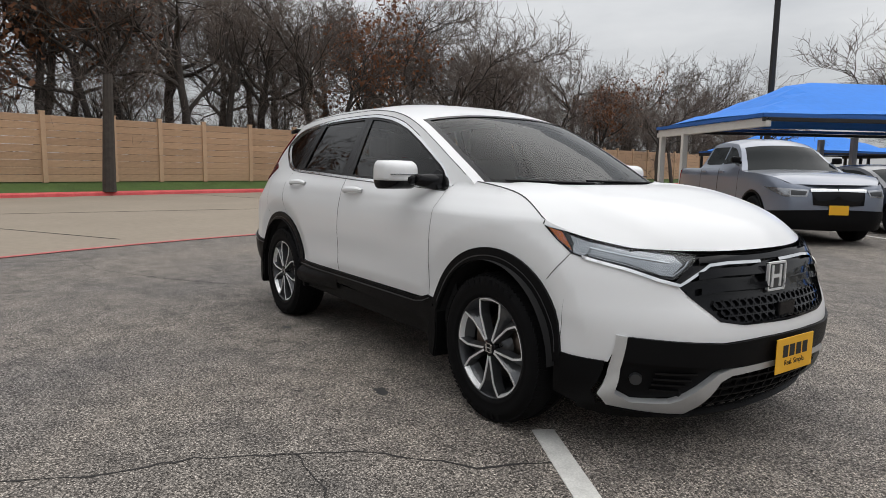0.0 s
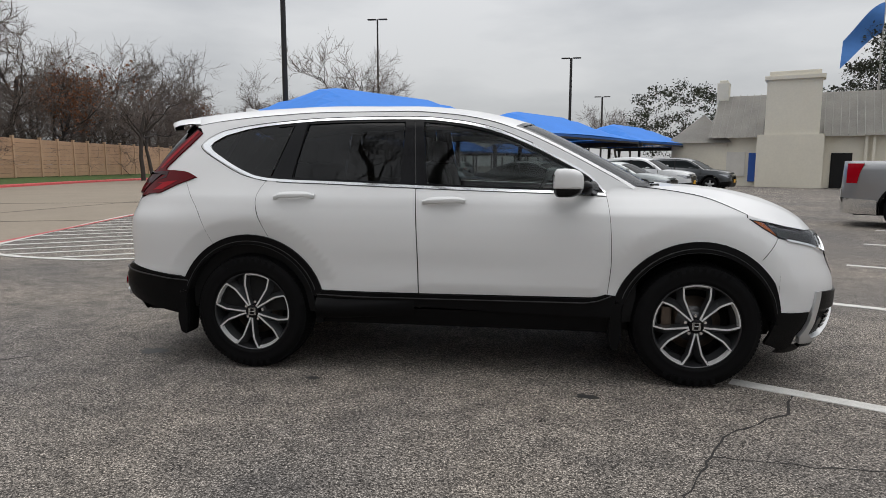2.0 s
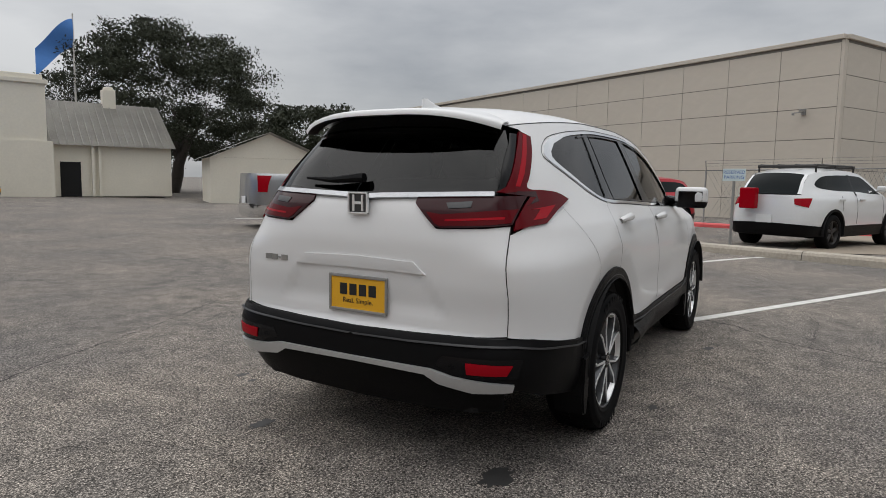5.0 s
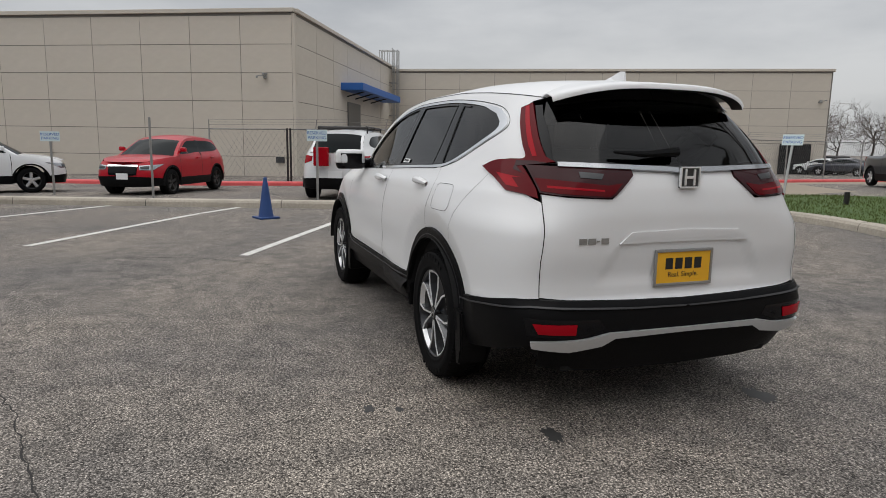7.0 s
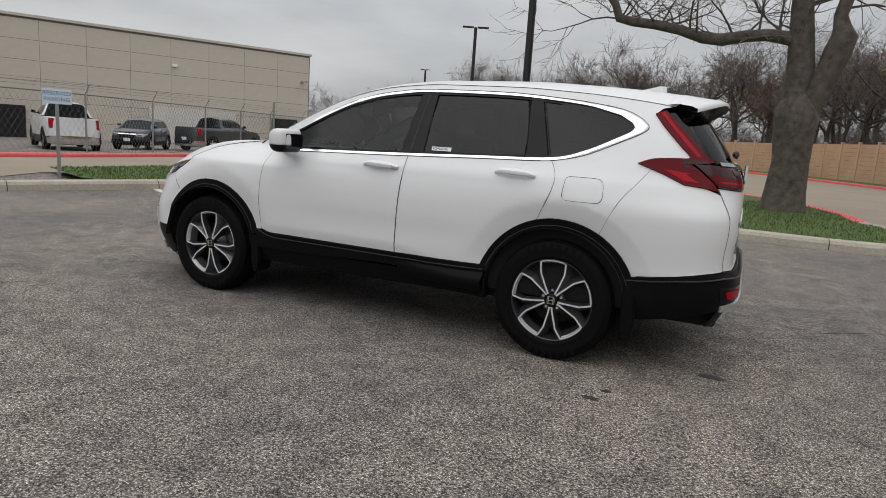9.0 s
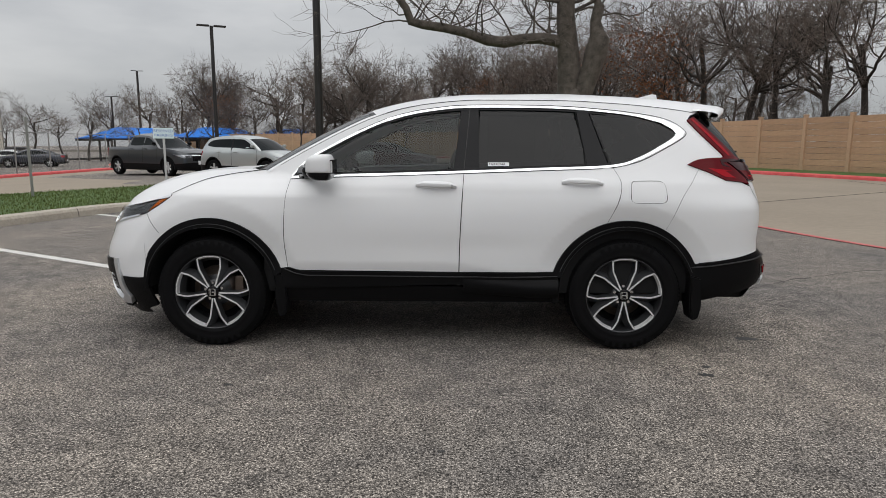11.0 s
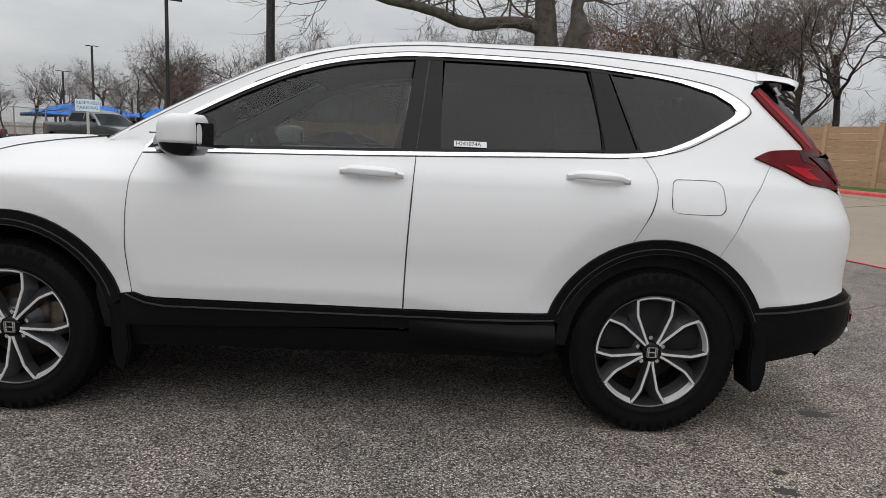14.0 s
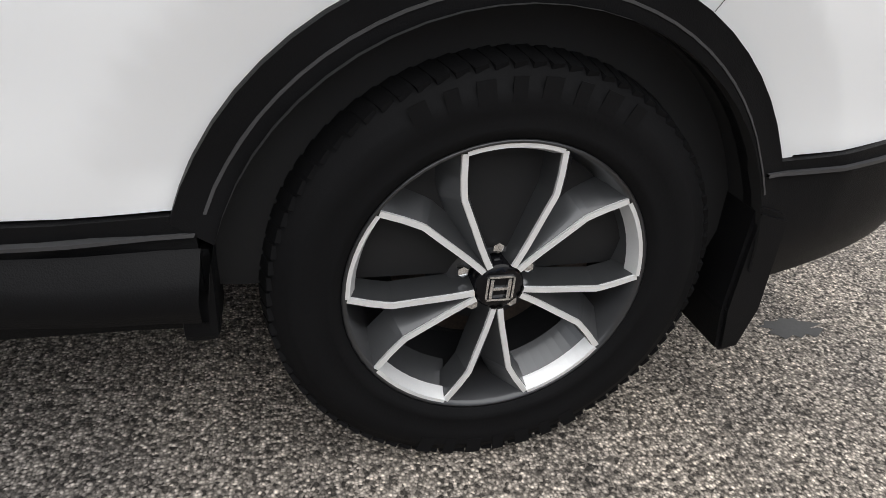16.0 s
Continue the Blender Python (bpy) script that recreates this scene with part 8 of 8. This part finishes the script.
def near_tree(x, y):
    """The old tree on the grass island: a thick leaning trunk that forks, with one long level limb."""
    rng = np.random.default_rng(8)
    o = thing("old_tree", pose(x, y, 0.12), "old forked tree with rough bark on a grass island", "tree")
    A = lambda *p: [(np.array(q[:3], float), q[3]) for q in p]
    trunk = A((0, 0, -0.2, 0.56), (0, 0, 0.1, 0.48), (0.0, 0, 0.5, 0.42), (-0.02, 0, 1.1, 0.395), (-0.01, 0, 1.6, 0.42), (0.0, 0, 2.0, 0.46), (0.02, 0, 2.3, 0.42), (0.03, 0, 2.55, 0.30))
    left = A((0.12, 0, 2.0, 0.30), (0.06, 0, 2.6, 0.29), (0.05, 0.02, 3.1, 0.265), (0.13, 0.05, 3.75, 0.25), (0.20, 0.08, 4.4, 0.225), (0.21, 0.1, 4.95, 0.215), (0.16, 0.15, 5.6, 0.20), (0.02, 0.2, 6.6, 0.185), (0.12, 0.3, 7.8, 0.165), (0.4, 0.4, 9.2, 0.14), (0.3, 0.5, 10.6, 0.11), (0.7, 0.6, 12.0, 0.07), (0.6, 0.7, 13.6, 0.02))
    right = A((-0.10, 0, 2.0, 0.27), (-0.28, 0.02, 2.5, 0.26), (-0.46, 0.05, 3.0, 0.255), (-0.60, 0.08, 3.5, 0.27), (-0.67, 0.1, 3.8, 0.27), (-0.60, 0.1, 4.0, 0.17), (-0.54, 0.12, 4.25, 0.135), (-0.62, 0.15, 4.6, 0.13), (-0.55, 0.15, 4.95, 0.125), (-0.22, 0.1, 5.35, 0.115), (-0.5, -0.1, 6.2, 0.11), (-1.3, -0.3, 7.4, 0.10), (-2.1, -0.5, 8.9, 0.08), (-2.4, -0.6, 10.4, 0.05), (-3.0, -0.6, 11.8, 0.02))
    limb = A((0.10, 0.03, 3.62, 0.17), (0.34, 0.05, 3.78, 0.150), (0.80, 0.1, 3.87, 0.130), (1.25, 0.1, 3.82, 0.128), (1.72, 0.15, 3.74, 0.135), (2.15, 0.15, 3.79, 0.128), (2.65, 0.2, 3.95, 0.120), (3.2, 0.2, 4.08, 0.118), (3.75, 0.25, 4.14, 0.110), (4.05, 0.25, 4.22, 0.105), (4.18, 0.25, 4.55, 0.090), (4.55, 0.3, 5.02, 0.075), (4.9, 0.35, 5.5, 0.065), (5.4, 0.4, 6.4, 0.055), (5.9, 0.5, 7.6, 0.04), (6.6, 0.6, 8.8, 0.015))
    crown_limbs = [A((0.1, 0.3, 7.4, 0.12), (1.0, 0.5, 8.3, 0.10), (2.1, 0.4, 9.0, 0.08), (3.2, 0.5, 10.1, 0.05), (3.9, 0.5, 11.3, 0.02)), A((0.3, 0.4, 8.8, 0.11), (-0.6, 0.9, 9.8, 0.085), (-1.2, 1.3, 11.0, 0.06), (-1.4, 1.5, 12.4, 0.02)), A((0.35, 0.5, 9.9, 0.09), (1.3, 0.9, 10.9, 0.065), (2.0, 1.2, 12.2, 0.02))]
    bough = A((-0.58, 0.1, 4.9, 0.07), (-1.2, 0.0, 5.15, 0.055), (-2.0, -0.1, 5.2, 0.045), (-2.9, -0.2, 5.5, 0.035), (-3.8, -0.2, 6.2, 0.018))
    lift = lambda src: [(np.array((p[0] * 1.5, p[1] * 1.5, 7 + (p[2] - 7) * 1.65)), r * 1.35) if p[2] > 7 else (p, r) for p, r in src]
    left, right, limb, crown_limbs = lift(left), lift(right), lift(limb), [lift(b_) for b_ in crown_limbs]
    v, f = tubes([trunk, left, right, limb, bough, *crown_limbs], 14)
    v = [tuple(np.array(q) + np.array(noise.noise_vector(Vector(q) * 3.0)) * (0.02 + 0.035 * (q[2] < 4.0 and abs(q[0]) < 0.9))) for q in v]
    mesh_object("trunk", v, f, BARK_NEAR, o)
    out = [[] for _ in range(5)]
    for src, count, size in ((limb, 34, 2.0), (left[3:], 26, 2.8), (right[5:], 20, 2.4), (bough, 14, 1.5), *((b_, 20, 2.6) for b_ in crown_limbs)):
        for _ in range(count):
            i = rng.integers(1, len(src) - 1)
            t = rng.uniform(0, 1)
            p = src[i][0] * (1 - t) + src[i + 1 if i + 1 < len(src) else i][0] * t
            d = np.array((rng.normal(0, 0.8), rng.normal(0, 0.8), abs(rng.normal(0.5, 0.6))))
            d /= np.linalg.norm(d)
            grow(rng, p, d, size * rng.uniform(0.5, 1.1), max(0.016, src[i][1] * 0.22), 1, out, 3, 0, 0.3, (0, 6, 6, 0))
    v, f = tubes(out[1] + out[2], 5)
    mesh_object("crown", v, f, BARK_NEAR, o)
    v, f = tubes(out[3], 3)
    tagged(mesh_object("fine_twig", v, f, TWIG, o), kind="stuff")


near_tree(-3.1, -12.0)
# thin dark tree by the fence verge
o = thing("verge_tree", pose(-22.8, 0.7, 0.15), "thin dark tree trunk with a pale scar beside the fence", "tree")
part("trunk", rodded((0, 0, 0), (0.15, 0.1, 4.2), 0.24, 0.16, 10), BARK, o)
bm = bmesh.new()
box(bm, (0.23, 0.02, 1.75), (0.02, 0.14, 0.30), 0, 0.01)
part("scar", bm, PAPER, o, "pale scar on the bark")


def oak(x, y, height, width, seed, count, label):
    """An evergreen: limbs under a broad uneven crown of small leaves in clumps."""
    rng = np.random.default_rng(seed)
    o = thing("evergreen_oak", grounded(x, y, 0), label, "tree")
    out = [[] for _ in range(5)]
    grow(rng, (0, 0, 0), (0, 0, 1), height * 0.35, height * 0.04, 0, out, 2, 0, 0.2, (8, 5, 0, 0))
    v, f = tubes(out[0] + out[1] + out[2], 6)
    mesh_object("trunk", v, f, BARK, o)
    lv, lf = [], []
    clumps = []
    for _ in range(170):
        q = rng.normal(0, 1, 3)
        q /= np.linalg.norm(q)
        rr = rng.uniform(0.45, 1.0) ** 0.5
        clumps.append((np.array((q[0] * width / 2 * rr, q[1] * width / 2 * rr, height * 0.57 + q[2] * height * 0.40 * rr)), rng.uniform(0.5, 1.15) * width * 0.050))
    for i in range(count):
        c, r = clumps[rng.integers(len(clumps))]
        p = c + np.clip(rng.normal(0, 1, 3), -1.7, 1.7) * r * (1, 1, 0.5)
        a, b = rng.normal(0, 0.055, 3), rng.normal(0, 0.055, 3)
        lv += [tuple(p - a), tuple(p + b), tuple(p + a), tuple(p - b)]
        lf.append((4 * i, 4 * i + 1, 4 * i + 2, 4 * i + 3))
    mesh_object("crown", lv, lf, OAK_LEAF, o, smooth=False)


oak(33.0, 47.0, 14.8, 17.5, 3, 90000, "broad dark evergreen oak behind the lot")
oak(34.0, 31.0, 7.6, 12.0, 4, 40000, "dark evergreen oak beside the service building")
oak(14.5, 62.0, 9.8, 10.0, 5, 8000, "evergreen oak with thin brown foliage behind the house")
oak(28.0, 57.0, 9.0, 9.0, 6, 6000, "dark evergreen oak behind the house")
